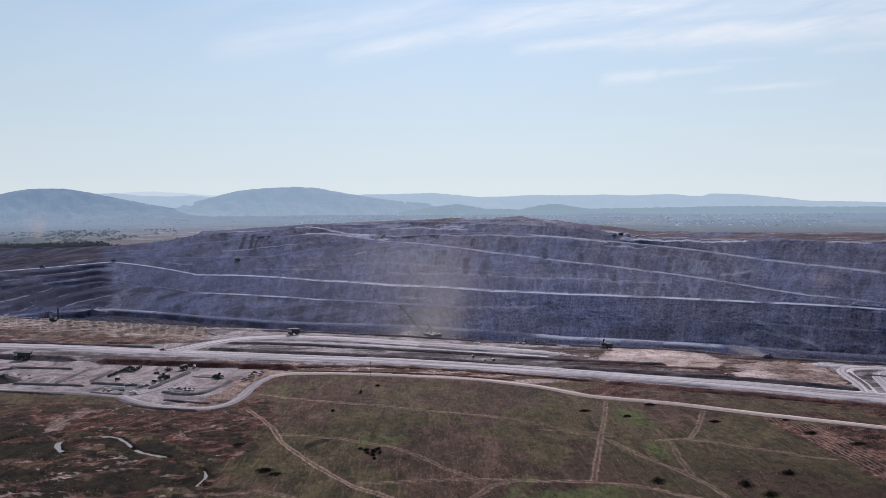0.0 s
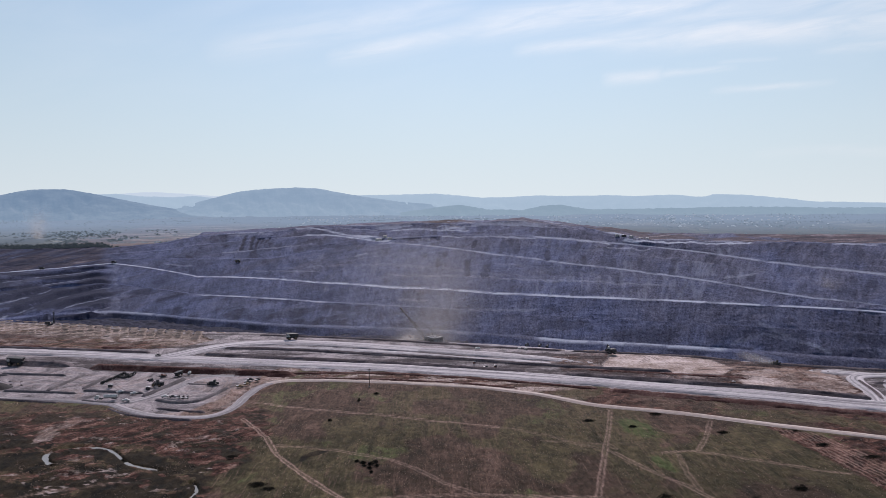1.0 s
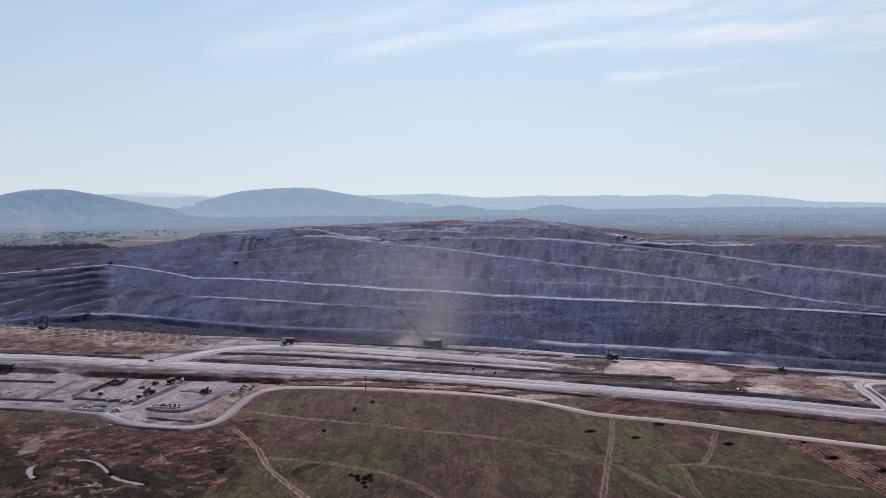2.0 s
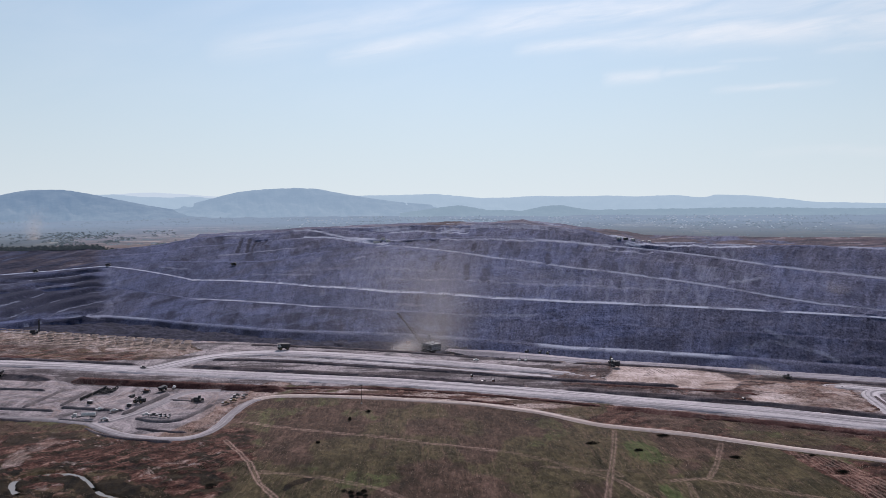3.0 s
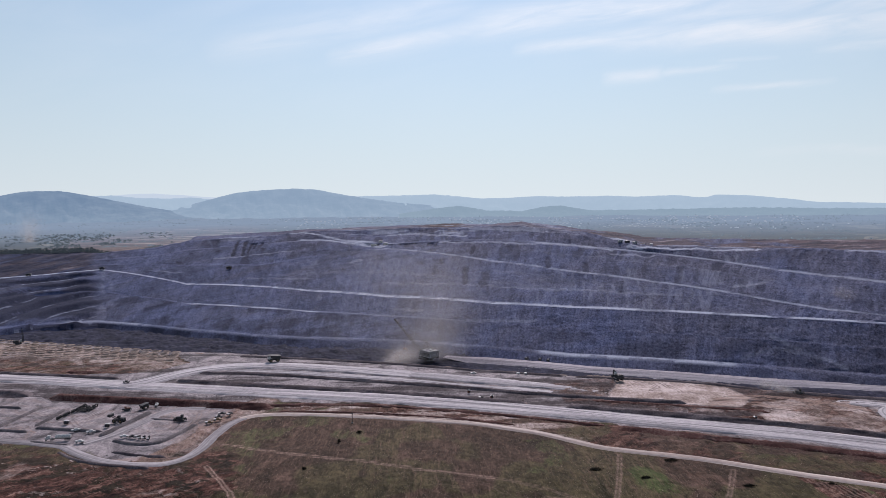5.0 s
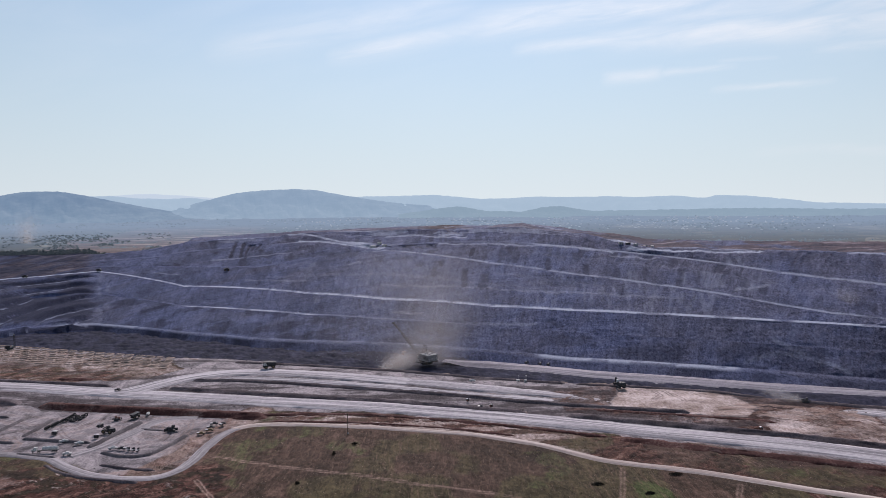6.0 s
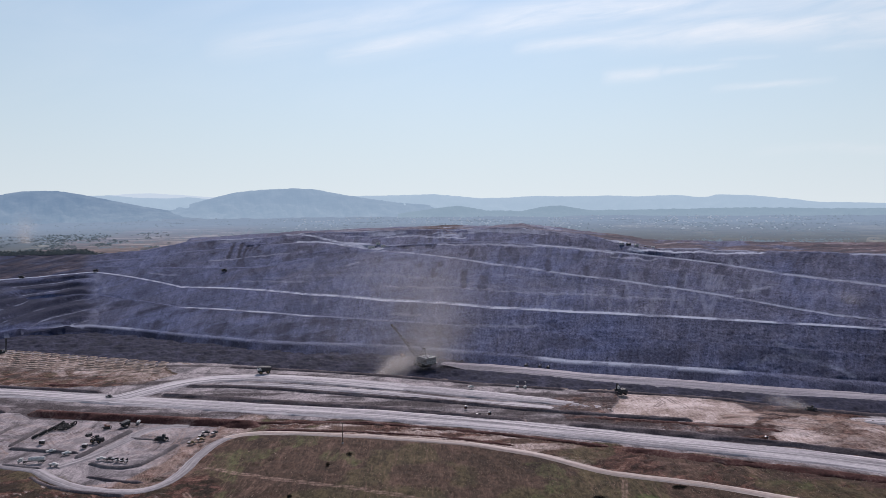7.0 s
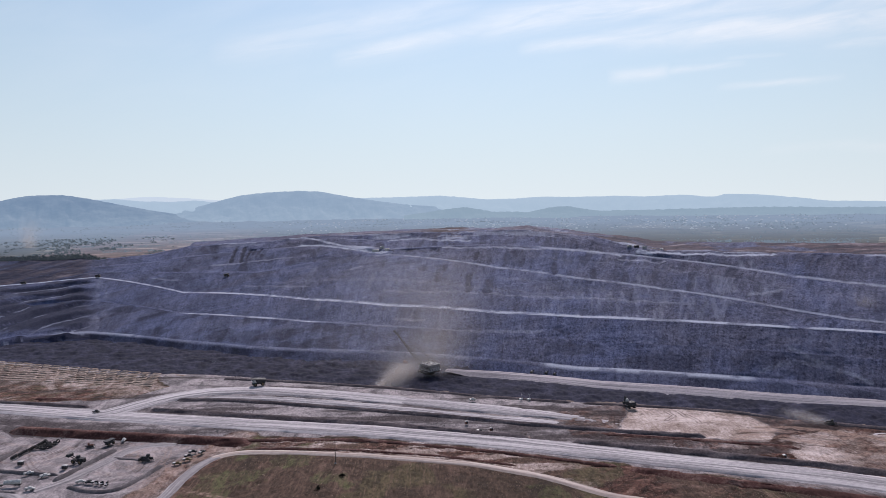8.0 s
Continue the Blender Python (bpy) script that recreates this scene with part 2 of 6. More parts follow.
shale = ramp(t, mixed, [(0.415, (0.013, 0.016, 0.035)), (0.485, (0.076, 0.086, 0.142)), (0.575, (0.185, 0.195, 0.278))])
brown = ramp(t, mixed, [(0.415, (0.017, 0.016, 0.026)), (0.485, (0.090, 0.084, 0.112)), (0.575, (0.205, 0.191, 0.232))])
to_east = node(t, "ShaderNodeMapRange", From_Min=160.0, From_Max=520.0, To_Min=-0.05, To_Max=0.05)
wire(t, old_side, 0, to_east, "Value")
col = mix_colour(t, ramp(t, math_node(t, "ADD", wide, to_east.outputs[0]), [(0.40, 0.0), (0.62, 0.9)]), shale, brown)
dust_col = ramp(t, clod, [(0.3, (0.31, 0.30, 0.315)), (0.7, (0.57, 0.555, 0.565))])
col = mix_colour(t, math_node(t, "MULTIPLY", attr(t, "pale"), ramp(t, threads, [(0.38, 0.15), (0.6, 1.0)])), col, (0.27, 0.265, 0.295))
col = mix_colour(t, attr(t, "road"), col, dust_col)
redtop = ramp(t, noise_node(t, p, 0.02, 6, 0.65, (0.6, 1.6, 1)), [(0.38, (0.038, 0.027, 0.028)), (0.48, (0.078, 0.051, 0.048)), (0.57, (0.130, 0.080, 0.069)), (0.66, (0.30, 0.225, 0.20))])
col = mix_colour(t, attr(t, "clay"), col, redtop)
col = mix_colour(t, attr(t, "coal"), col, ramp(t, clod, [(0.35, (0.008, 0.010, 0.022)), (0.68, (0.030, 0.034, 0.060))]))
col = mix_colour(t, 1.0, col, (0.82, 0.92, 1.085), "MULTIPLY")
t.links.new(col, b.inputs["Base Color"])
b.inputs["Roughness"].default_value = 0.95
b.inputs["Specular IOR Level"].default_value = 0.12
bump(t, b, mixed, 0.95, 2.8)

# farmland far off: a backdrop, the haze of kilometres of air painted on as emission
HAZE = (0.30, 0.425, 0.54)
M_PLAIN, t, b, out = material("far_plain")
p = where(t)
cells = node(t, "ShaderNodeTexVoronoi", Scale=1.0)
mp = t.nodes.new("ShaderNodeMapping")
mp.inputs["Scale"].default_value = (0.0058, 0.0034, 0)
t.links.new(p, mp.inputs[0])
wire(t, mp, 0, cells, "Vector")
cs = t.nodes.new("ShaderNodeSeparateColor")
wire(t, cells, "Color", cs, 0)
field = ramp(t, cs.outputs[0], [(0.0, (0.012, 0.021, 0.012)), (0.3, (0.030, 0.041, 0.021)), (0.6, (0.062, 0.070, 0.037)), (0.8, (0.12, 0.11, 0.07)), (1.0, (0.36, 0.33, 0.24))])
trees = ramp(t, noise_node(t, p, 0.013, 7, 0.72, (0.5, 1.1, 1)), [(0.47, 0.0), (0.53, 0.9)])
strips = ramp(t, noise_node(t, p, 1.0, 6, 0.7, (0.0016, 0.0125, 0), 0.2), [(0.44, 0.0), (0.50, 1.0)])
field = mix_colour(t, math_node(t, "MULTIPLY", strips, 0.4), field, (0.115, 0.105, 0.066))
field = mix_colour(t, trees, field, (0.016, 0.021, 0.014))
rows = ramp(t, noise_node(t, p, 1.0, 7, 0.75, (0.0045, 0.021, 0), 0.3), [(0.53, 0.0), (0.56, 0.9)])
field = mix_colour(t, rows, field, (0.012, 0.016, 0.011))
field = mix_colour(t, 1.0, field, (0.62, 0.62, 0.62), "MULTIPLY")
field = mix_colour(t, attr(t, "clay"), field, ramp(t, noise_node(t, p, 0.012, 6, 0.7, (0.5, 2.0, 1)), [(0.38, (0.028, 0.013, 0.010)), (0.47, (0.066, 0.030, 0.023)), (0.55, (0.110, 0.060, 0.047)), (0.60, (0.34, 0.26, 0.22))]))
t.links.new(field, b.inputs["Base Color"])
b.inputs["Roughness"].default_value = 1.0
# painted haze: the ground gives off the air's blue, more so with distance
haze_glow = node(t, "ShaderNodeEmission", Color=(0.262, 0.375, 0.485, 1), Strength=1.0)
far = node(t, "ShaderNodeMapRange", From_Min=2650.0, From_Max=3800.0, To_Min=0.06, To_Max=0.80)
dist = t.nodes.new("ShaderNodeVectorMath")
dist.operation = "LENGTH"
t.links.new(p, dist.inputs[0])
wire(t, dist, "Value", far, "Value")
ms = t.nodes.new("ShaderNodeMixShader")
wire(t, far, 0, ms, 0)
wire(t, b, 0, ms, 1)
wire(t, haze_glow, 0, ms, 2)
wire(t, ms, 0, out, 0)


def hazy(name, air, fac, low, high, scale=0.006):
    """A far backdrop: wooded slopes with haze painted over their own colour as an emission in the colour of the air."""
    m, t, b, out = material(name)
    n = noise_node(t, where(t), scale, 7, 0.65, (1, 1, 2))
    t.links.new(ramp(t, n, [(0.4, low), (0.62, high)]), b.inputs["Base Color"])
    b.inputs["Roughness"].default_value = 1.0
    # the painted haze thickens low down, so the feet of the slopes are paler
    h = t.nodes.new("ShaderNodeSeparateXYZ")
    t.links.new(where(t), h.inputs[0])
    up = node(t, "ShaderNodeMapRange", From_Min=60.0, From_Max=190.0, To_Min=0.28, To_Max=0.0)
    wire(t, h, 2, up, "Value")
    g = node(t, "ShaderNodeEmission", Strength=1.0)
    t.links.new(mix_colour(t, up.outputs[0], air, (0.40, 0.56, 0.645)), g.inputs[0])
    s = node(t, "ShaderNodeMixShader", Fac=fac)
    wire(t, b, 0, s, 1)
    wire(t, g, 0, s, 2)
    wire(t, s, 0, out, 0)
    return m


# each takes the colour and share of its painted haze
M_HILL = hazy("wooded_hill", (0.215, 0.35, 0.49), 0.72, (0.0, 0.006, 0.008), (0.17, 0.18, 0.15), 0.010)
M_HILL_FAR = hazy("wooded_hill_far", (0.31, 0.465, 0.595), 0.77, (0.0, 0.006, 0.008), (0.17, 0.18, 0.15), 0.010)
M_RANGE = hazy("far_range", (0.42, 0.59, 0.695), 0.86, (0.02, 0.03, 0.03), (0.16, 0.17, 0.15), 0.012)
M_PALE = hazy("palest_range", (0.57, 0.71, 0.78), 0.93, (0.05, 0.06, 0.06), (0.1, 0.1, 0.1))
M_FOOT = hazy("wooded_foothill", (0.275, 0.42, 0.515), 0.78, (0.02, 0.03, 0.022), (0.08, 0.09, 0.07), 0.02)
# leaves and house walls glow faintly too, as painted haze
M_TREE = hazy("hazy_gum_leaves", HAZE, 0.07, (0.014, 0.016, 0.011), (0.042, 0.042, 0.027), 0.3)
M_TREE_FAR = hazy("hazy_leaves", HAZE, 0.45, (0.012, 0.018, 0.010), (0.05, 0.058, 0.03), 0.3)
M_HOUSE = hazy("hazy_town_walls", (0.42, 0.52, 0.61), 0.6, (0.25, 0.25, 0.25), (0.7, 0.7, 0.69), 0.05)

M_HAUL = running("haul_road_gravel", (0.145, 0.142, 0.151), (0.315, 0.307, 0.318), (0.52, 0.505, 0.51))
M_TRACKROAD = running("gravel_track", (0.24, 0.20, 0.178), (0.39, 0.336, 0.30), (0.54, 0.475, 0.43))
M_BERM = soil("windrow_spoil", (0.046, 0.037, 0.040), (0.098, 0.082, 0.087), (0.20, 0.172, 0.172), 0.05, 0.8)
M_REDBANK = soil("red_cut_bank", (0.032, 0.014, 0.013), (0.080, 0.035, 0.030), (0.22, 0.142, 0.12), 0.05, 0.7)
M_YARDBUND = soil("grey_bund", (0.058, 0.054, 0.057), (0.115, 0.106, 0.110), (0.22, 0.20, 0.20), 0.06, 0.8)
M_CLAYROW = soil("clay_rows", (0.19, 0.142, 0.11), (0.33, 0.262, 0.212), (0.46, 0.385, 0.325), 0.05, 0.7)
M_YARDTRACK = running("grey_yard_track", (0.125, 0.120, 0.126), (0.25, 0.24, 0.246), (0.40, 0.385, 0.388))
M_COAL = soil("coal", (0.012, 0.012, 0.013), (0.025, 0.024, 0.026), (0.05, 0.047, 0.048), 0.1, 1.2, rough=0.8)
M_WALL = soil("highwall_rock", (0.06, 0.05, 0.05), (0.13, 0.11, 0.10), (0.22, 0.18, 0.15), 0.02, 0.3, (1, 1, 3))
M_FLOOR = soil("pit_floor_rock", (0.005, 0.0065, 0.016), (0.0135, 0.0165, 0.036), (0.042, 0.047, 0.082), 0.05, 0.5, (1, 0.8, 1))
M_PITROAD = running("pit_road", (0.16, 0.155, 0.17), (0.30, 0.29, 0.31), (0.45, 0.43, 0.445))
M_SHRUB = soil("shrub_leaves", (0.014, 0.013, 0.010), (0.028, 0.025, 0.017), (0.05, 0.045, 0.03), 0.4, 2.5)

M_WHITE = paint("white_paint", (0.50, 0.50, 0.49), 0.5, 0.0, (0.16, 0.14, 0.125), 0.85)
M_YELLOW = paint("machine_yellow", (0.14, 0.09, 0.04), 0.6, 0.0, (0.12, 0.09, 0.07), 0.75)
M_DARK = paint("dark_steel", (0.026, 0.026, 0.03), 0.6, 0.2, (0.075, 0.065, 0.06), 0.4)
M_RUST = paint("rust_red_paint", (0.13, 0.042, 0.027), 0.6)
M_RUBBER = paint("tyre_rubber", (0.018, 0.018, 0.019), 0.85, 0.0, (0.10, 0.09, 0.08), 0.35)
M_GLASS = paint("dark_glass", (0.02, 0.025, 0.03), 0.08, 0.0, (0.1, 0.09, 0.08), 0.1)
M_SILVER = paint("zinc_steel", (0.36, 0.36, 0.37), 0.5, 0.4)
M_HOUSEPANEL = paint("dusty_grey_panels", (0.20, 0.20, 0.21), 0.7, 0.0, (0.08, 0.07, 0.065), 0.8)
M_WOOD = paint("weathered_pole", (0.13, 0.10, 0.08), 0.9)

def blades(name, dark, mid, pale):
    """Tussocks and stones: each its own tone."""
    m, t, b, _ = material(name)
    r = t.nodes.new("ShaderNodeNewGeometry").outputs["Random Per Island"]
    t.links.new(ramp(t, r, [(0.0, dark), (0.55, mid), (1.0, pale)]), b.inputs["Base Color"])
    b.inputs["Roughness"].default_value = 0.95
    return m


M_TUFT = blades("dry_grass_blades", (0.045, 0.040, 0.024), (0.13, 0.095, 0.066), (0.34, 0.255, 0.195))
M_SCRUB = blades("marsh_scrub_blades", (0.03, 0.026, 0.016), (0.10, 0.066, 0.045), (0.24, 0.16, 0.115))
M_STONE = blades("broken_rock", (0.03, 0.027, 0.028), (0.09, 0.078, 0.077), (0.26, 0.23, 0.22))

M_WATER, t, b, _ = material("creek_water")
b.inputs["Base Color"].default_value = (0.22, 0.20, 0.17, 1)
b.inputs["Roughness"].default_value = 0.08
bump(t, b, noise_node(t, where(t), 0.8, 3), 0.05, 0.1)

M_DUST, t, b, out = material("dust_in_air")
b.inputs["Base Color"].default_value = (0.68, 0.635, 0.60, 1)
b.inputs["Roughness"].default_value = 1.0
tr = node(t, "ShaderNodeBsdfTranslucent", Color=(0.70, 0.655, 0.62, 1))
sh = node(t, "ShaderNodeMixShader", Fac=0.6)
wire(t, b, 0, sh, 1)
wire(t, tr, 0, sh, 2)
thin = node(t, "ShaderNodeMixShader", Fac=0.30)
clear = t.nodes.new("ShaderNodeBsdfTransparent")
wire(t, clear, 0, thin, 1)
wire(t, sh, 0, thin, 2)
wire(t, thin, 0, out, 0)


# ---- terrain tools ----
def lattice(ix, iy, seed):
    h = (ix.astype(np.int64) * 374761393 + iy.astype(np.int64) * 668265263 + seed * 974634541) & 0xFFFFFFFF
    h = ((h ^ (h >> 13)) * 1274126177) & 0xFFFFFFFF
    return ((h ^ (h >> 16)) & 0xFFFF) / 65535.0


def vnoise(x, y, seed=0):
    """Smooth value noise on a unit lattice, 0 to 1."""
    ix, iy = np.floor(x), np.floor(y)
    fx, fy = x - ix, y - iy
    fx, fy = fx * fx * (3 - 2 * fx), fy * fy * (3 - 2 * fy)
    a, b_ = lattice(ix, iy, seed), lattice(ix + 1, iy, seed)
    c, d = lattice(ix, iy + 1, seed), lattice(ix + 1, iy + 1, seed)
    return (a * (1 - fx) + b_ * fx) * (1 - fy) + (c * (1 - fx) + d * fx) * fy


def fractal(x, y, octaves=4, seed=0):
    total, amp, norm = 0, 1.0, 0
    for k in range(octaves):
        total, norm = total + amp * vnoise(x * 2 ** k + 17 * k, y * 2 ** k - 9 * k, seed + k), norm + amp
        amp *= 0.55
    return total / norm


def smooth(x, lo, hi):
    s = np.clip((x - lo) / (hi - lo), 0, 1)
    return s * s * (3 - 2 * s)


def line_distance(x, y, pts):
    """Distance of points from a polyline."""
    best = np.full(np.shape(x), 1e9)
    for (ax, ay), (bx, by) in zip(pts[:-1], pts[1:]):
        dx, dy = bx - ax, by - ay
        k = np.clip(((x - ax) * dx + (y - ay) * dy) / (dx * dx + dy * dy), 0, 1)
        best = np.minimum(best, np.hypot(x - ax - k * dx, y - ay - k * dy))
    return best


def inside(x, y, pts):
    """Signed depth inside a polygon, in metres (negative outside)."""
    odd = np.zeros(np.shape(x), bool)
    for (ax, ay), (bx, by) in zip(pts, pts[1:] + pts[:1]):
        if ay != by:
            odd ^= ((ay > y) != (by > y)) & (x < (bx - ax) * (y - ay) / (by - ay) + ax)
    return np.where(odd, 1, -1) * line_distance(x, y, pts + pts[:1])


def grid_mesh(name, co, mats, face_mats, attrs, closed=False):
    """One mesh from an array of places [column, row, 3]."""
    nc, nr = co.shape[:2]
    idx = np.arange(nc * nr).reshape(nc, nr)
    if closed:
        idx = np.vstack([idx, idx[:1]])
    quads = np.stack([idx[:-1, :-1], idx[1:, :-1], idx[1:, 1:], idx[:-1, 1:]], -1).reshape(-1, 4)
    quads = quads[:, ::-1]
    me = bpy.data.meshes.new(name)
    me.vertices.add(nc * nr)
    me.vertices.foreach_set("co", co.reshape(-1).astype(np.float32))
    me.loops.add(quads.size)
    me.loops.foreach_set("vertex_index", quads.reshape(-1).astype(np.int32))
    me.polygons.add(len(quads))
    me.polygons.foreach_set("loop_start", np.arange(0, quads.size, 4, dtype=np.int32))
    for m in mats:
        me.materials.append(m)
    fm = np.broadcast_to(face_mats, (idx.shape[0] - 1, nr - 1)).reshape(-1)
    me.polygons.foreach_set("material_index", fm.astype(np.int32))
    me.polygons.foreach_set("use_smooth", np.ones(len(quads), bool))
    for key, value in attrs.items():
        if value.ndim == 3:
            me.attributes.new(key, "FLOAT_VECTOR", "POINT").data.foreach_set("vector", value.reshape(-1).astype(np.float32))
        else:
            me.attributes.new(key, "FLOAT", "POINT").data.foreach_set("value", value.reshape(-1).astype(np.float32))
    me.update()
    me.validate()
    return new(name, me)


# ---- plan of the mine: lines in metres, west to east ----
ORIGIN = (0.0, 40.0)
CREST = [(-560, 850), (-452, 808), (-384, 793), (-314, 765), (-247, 736), (-184, 728), (-108, 698), (-16, 668), (45, 641), (113, 618),
         (152, 609), (216, 588), (245, 567), (284, 550), (324, 535), (420, 500)]
TOE = [(-900, 1290), (-776, 1312), (-707, 1375), (-610, 1396), (-493, 1342), (-415, 1295), (-278, 1227), (-187, 1196), (-63, 1169), (98, 1099),
       (201, 1039), (300, 1006), (383, 971), (495, 914), (576, 880), (760, 800)]
BENCH_1 = [(-1058, 1798), (-903, 1766), (-755, 1740), (-590, 1620), (-489, 1535), (-328, 1458), (-214, 1388), (-68, 1302), (109, 1204),
           (222, 1146), (326, 1094), (414, 1049), (482, 1012), (534, 986), (613, 938)]
BENCH_2 = [(-1098, 1868), (-931, 1822), (-773, 1784), (-625, 1717), (-532, 1675), (-357, 1598), (-246, 1609), (-80, 1590), (129, 1412),
           (253, 1301), (361, 1208), (446, 1127), (505, 1060), (549, 1015), (623, 956)]
BENCH_3 = [(-1146, 1950), (-967, 1894), (-795, 1835), (-653, 1798), (-572, 1808), (-395, 1772), (-265, 1742), (-81, 1623), (143, 1548),
           (282, 1441), (401, 1341), (495, 1251), (560, 1175), (610, 1127), (689, 1053)]
RIM = [(-1206, 2055), (-999, 1959), (-821, 1896), (-678, 1869), (-600, 1898), (-409, 1840), (-275, 1809), (-86, 1738), (152, 1638),
       (214, 1615), (299, 1527), (357, 1466), (413, 1377), (519, 1310), (604, 1266), (667, 1232), (769, 1176)]


def spoil_level(x, y):
    """Height of the tipped slope over the plan."""
    return 0.12825 * x + 0.2385 * y - 324.2


def polar(pts):
    """Bearing (degrees east of +y) and distance from the origin of the fan."""
    a = np.array(pts, float) - ORIGIN
    return np.degrees(np.arctan2(a[:, 0], a[:, 1])), np.hypot(a[:, 0], a[:, 1])


def along(az, pts):
    a, r = polar(pts)
    return np.interp(az, a, r)


def plain_level(r):
    return 78 * smooth(r, 2500, 4700)


fine_az = np.arange(-43, 45.01, 0.085)
az = np.concatenate([np.arange(-180, -43, 4.0), fine_az, np.arange(48, 180, 4.0)])
SIN, COS = np.sin(np.radians(az)), np.cos(np.radians(az))
crest_r, toe_r, rim_r = along(az, CREST), 0.982 * along(az, TOE), along(az, RIM)
pit = 1 - smooth(np.abs(az), 46, 62)

# ---- ground: one sheet from underfoot, over the highwall and the pit floor, out to the horizon ----
rows_r, rows_z = [], []
for r in (0.02, 40, 80, 120, 160, 190):
    rows_r.append(np.full(len(az), float(r)))
    rows_z.append(np.zeros(len(az)))
NEAR = 330
for k in range(NEAR + 1):
    rows_r.append(200 + (crest_r - 200) * k / NEAR)
    rows_z.append(np.zeros(len(az)))
n_near = len(rows_r)
jag = fractal(az * 2.2, az * 0 + 3, 4, 5) - 0.5
for back, drop in ((1.5, -2), (5, -14), (9, -26), (18, -30), (22, -46), (27, -62), (36, -66), (41, -84), (60, -87)):
    rows_r.append(crest_r + back + 5 * jag * min(1, back / 8))
    rows_z.append(drop * pit)
for k in range(1, 151):
    rows_r.append(crest_r + 60 + (toe_r - crest_r - 60 + 40) * k / 150)
    rows_z.append((-87 + 7 * smooth(k / 150, 0.55, 1.0)) * pit)
n_pit = len(rows_r)
for k in range(1, 7):
    rows_r.append(toe_r + 40 + (rim_r + 380 - toe_r - 40) * k / 6)
    rows_z.append((-95 + 83 * smooth(k / 6, 0.3, 0.95)) * pit)
start = rim_r + 400
for k in range(0, 61):
    r = start + (4940 - start) * (k / 60) ** 1.15
    rows_r.append(r)
    rows_z.append(plain_level(r) - 6 * (1 - smooth(r, 2000, 2600)))
R, Z = np.stack(rows_r, 1), np.stack(rows_z, 1)
X, Y = ORIGIN[0] + R * SIN[:, None], ORIGIN[1] + R * COS[:, None]
rank = np.arange(R.shape[1])[None, :]
near = (rank < n_near) & (R > 150)

# roads and works on the near side, in plan
TRACK = [(-420, 522), (-295, 493), (-244, 483), (-207, 473), (-190, 458), (-172, 446), (-150, 440), (-136, 440), (-128, 450), (-125, 466), (-125, 482),
         (-123, 502), (-119, 517), (-110, 526), (-95, 528), (-70, 525), (-28, 517), (32, 500), (68, 480), (99, 452), (147, 432), (188, 408), (242, 380), (420, 300)]
HAUL_ROAD = [(-520, 680), (-387, 651), (-303, 633), (-222, 610), (-113, 582), (-30, 562), (48, 537), (114, 510), (167, 488), (218, 468), (252, 449), (300, 430), (420, 385)]
PIT_ROAD = [(-222, 612), (-208, 634), (-190, 656), (-166, 670), (-135, 672), (-100, 664), (-50, 646), (0, 626), (50, 604), (95, 585)]
YARD = [(-420, 600), (-348, 588), (-278, 579), (-262, 564), (-135, 542), (-126, 520), (-128, 482), (-135, 447), (-178, 456), (-201, 478), (-298, 499), (-420, 524)]
STRIP = [(-560, 840), (-476, 800), (-399, 789), (-303, 752), (-226, 717), (-205, 690), (-218, 654), (-284, 644), (-398, 668), (-540, 700)]
PAD_A = [(127, 548), (143, 598), (152, 612), (172, 608), (200, 597), (224, 572), (228, 545), (209, 527), (175, 533), (145, 539)]
PAD_B = [(220, 530), (242, 548), (277, 545), (296, 525), (290, 490), (271, 464), (246, 459), (218, 470), (206, 496)]
MINE = [(-700, 540), (-420, 524), (-298, 497), (-201, 474), (-178, 453), (-137, 443), (-122, 482), (-118, 560), (-30, 548), (48, 522), (114, 494),
        (167, 470), (218, 448), (300, 405), (500, 320), (800, 600), (500, 1000), (-800, 1100)]
MARGIN = [(-122, 560), (-118, 526), (-70, 524), (32, 500), (99, 452), (188, 408), (300, 352), (420, 300), (430, 380), (300, 412), (218, 452), (114, 497), (48, 524), (-30, 550)]
WATER = [([(-200, 386), (-199, 380), (-194, 371), (-189, 368)], 1.2), ([(-199, 387), (-196, 389.5), (-190, 391.5), (-183, 392.5), (-176, 391), (-170, 387.5), (-163, 380), (-157, 372)], 0.6),
         ([(-156, 371), (-150, 365), (-142, 361), (-133, 357)], 0.65), ([(-113.5, 340), (-110, 337.5), (-107.6, 331), (-108, 325), (-109, 320), (-104, 319.6)], 0.45),
         ([(-240, 383), (-232, 386), (-227, 392)], 0.25)]
RED_FLAT = [(-246, 436), (-233, 433), (-212, 444), (-175, 438), (-139, 440), (-113, 430), (-100, 385), (-102, 350), (-146, 386), (-167, 398), (-195, 400), (-216, 404)]
BOGS = [[(-247, 382), (-229, 380), (-217, 386), (-202, 383), (-190, 368), (-192, 361), (-206, 360), (-231, 356)],
        [(-159, 379), (-154, 383), (-136, 371), (-120, 353), (-120, 342), (-137, 351), (-150, 366)],
        [(-163, 373), (-154, 366), (-132, 353), (-116, 342), (-116, 334), (-137, 344), (-154, 358)],
        [(-159, 336), (-147, 339), (-133, 330), (-130, 316), (-142, 313), (-154, 321)],
        [(-196, 387), (-172, 387), (-161, 375), (-186, 381)],
        [(-208, 344), (-196, 342), (-188, 334), (-201, 332)],
        [(-111, 383), (-105, 387), (-103, 376), (-108, 373)]]
MUD_FAN = [(-224, 431), (-224, 446), (-216, 453), (-203, 438), (-208, 419), (-210, 401), (-216, 394), (-220, 392), (-221, 416)]
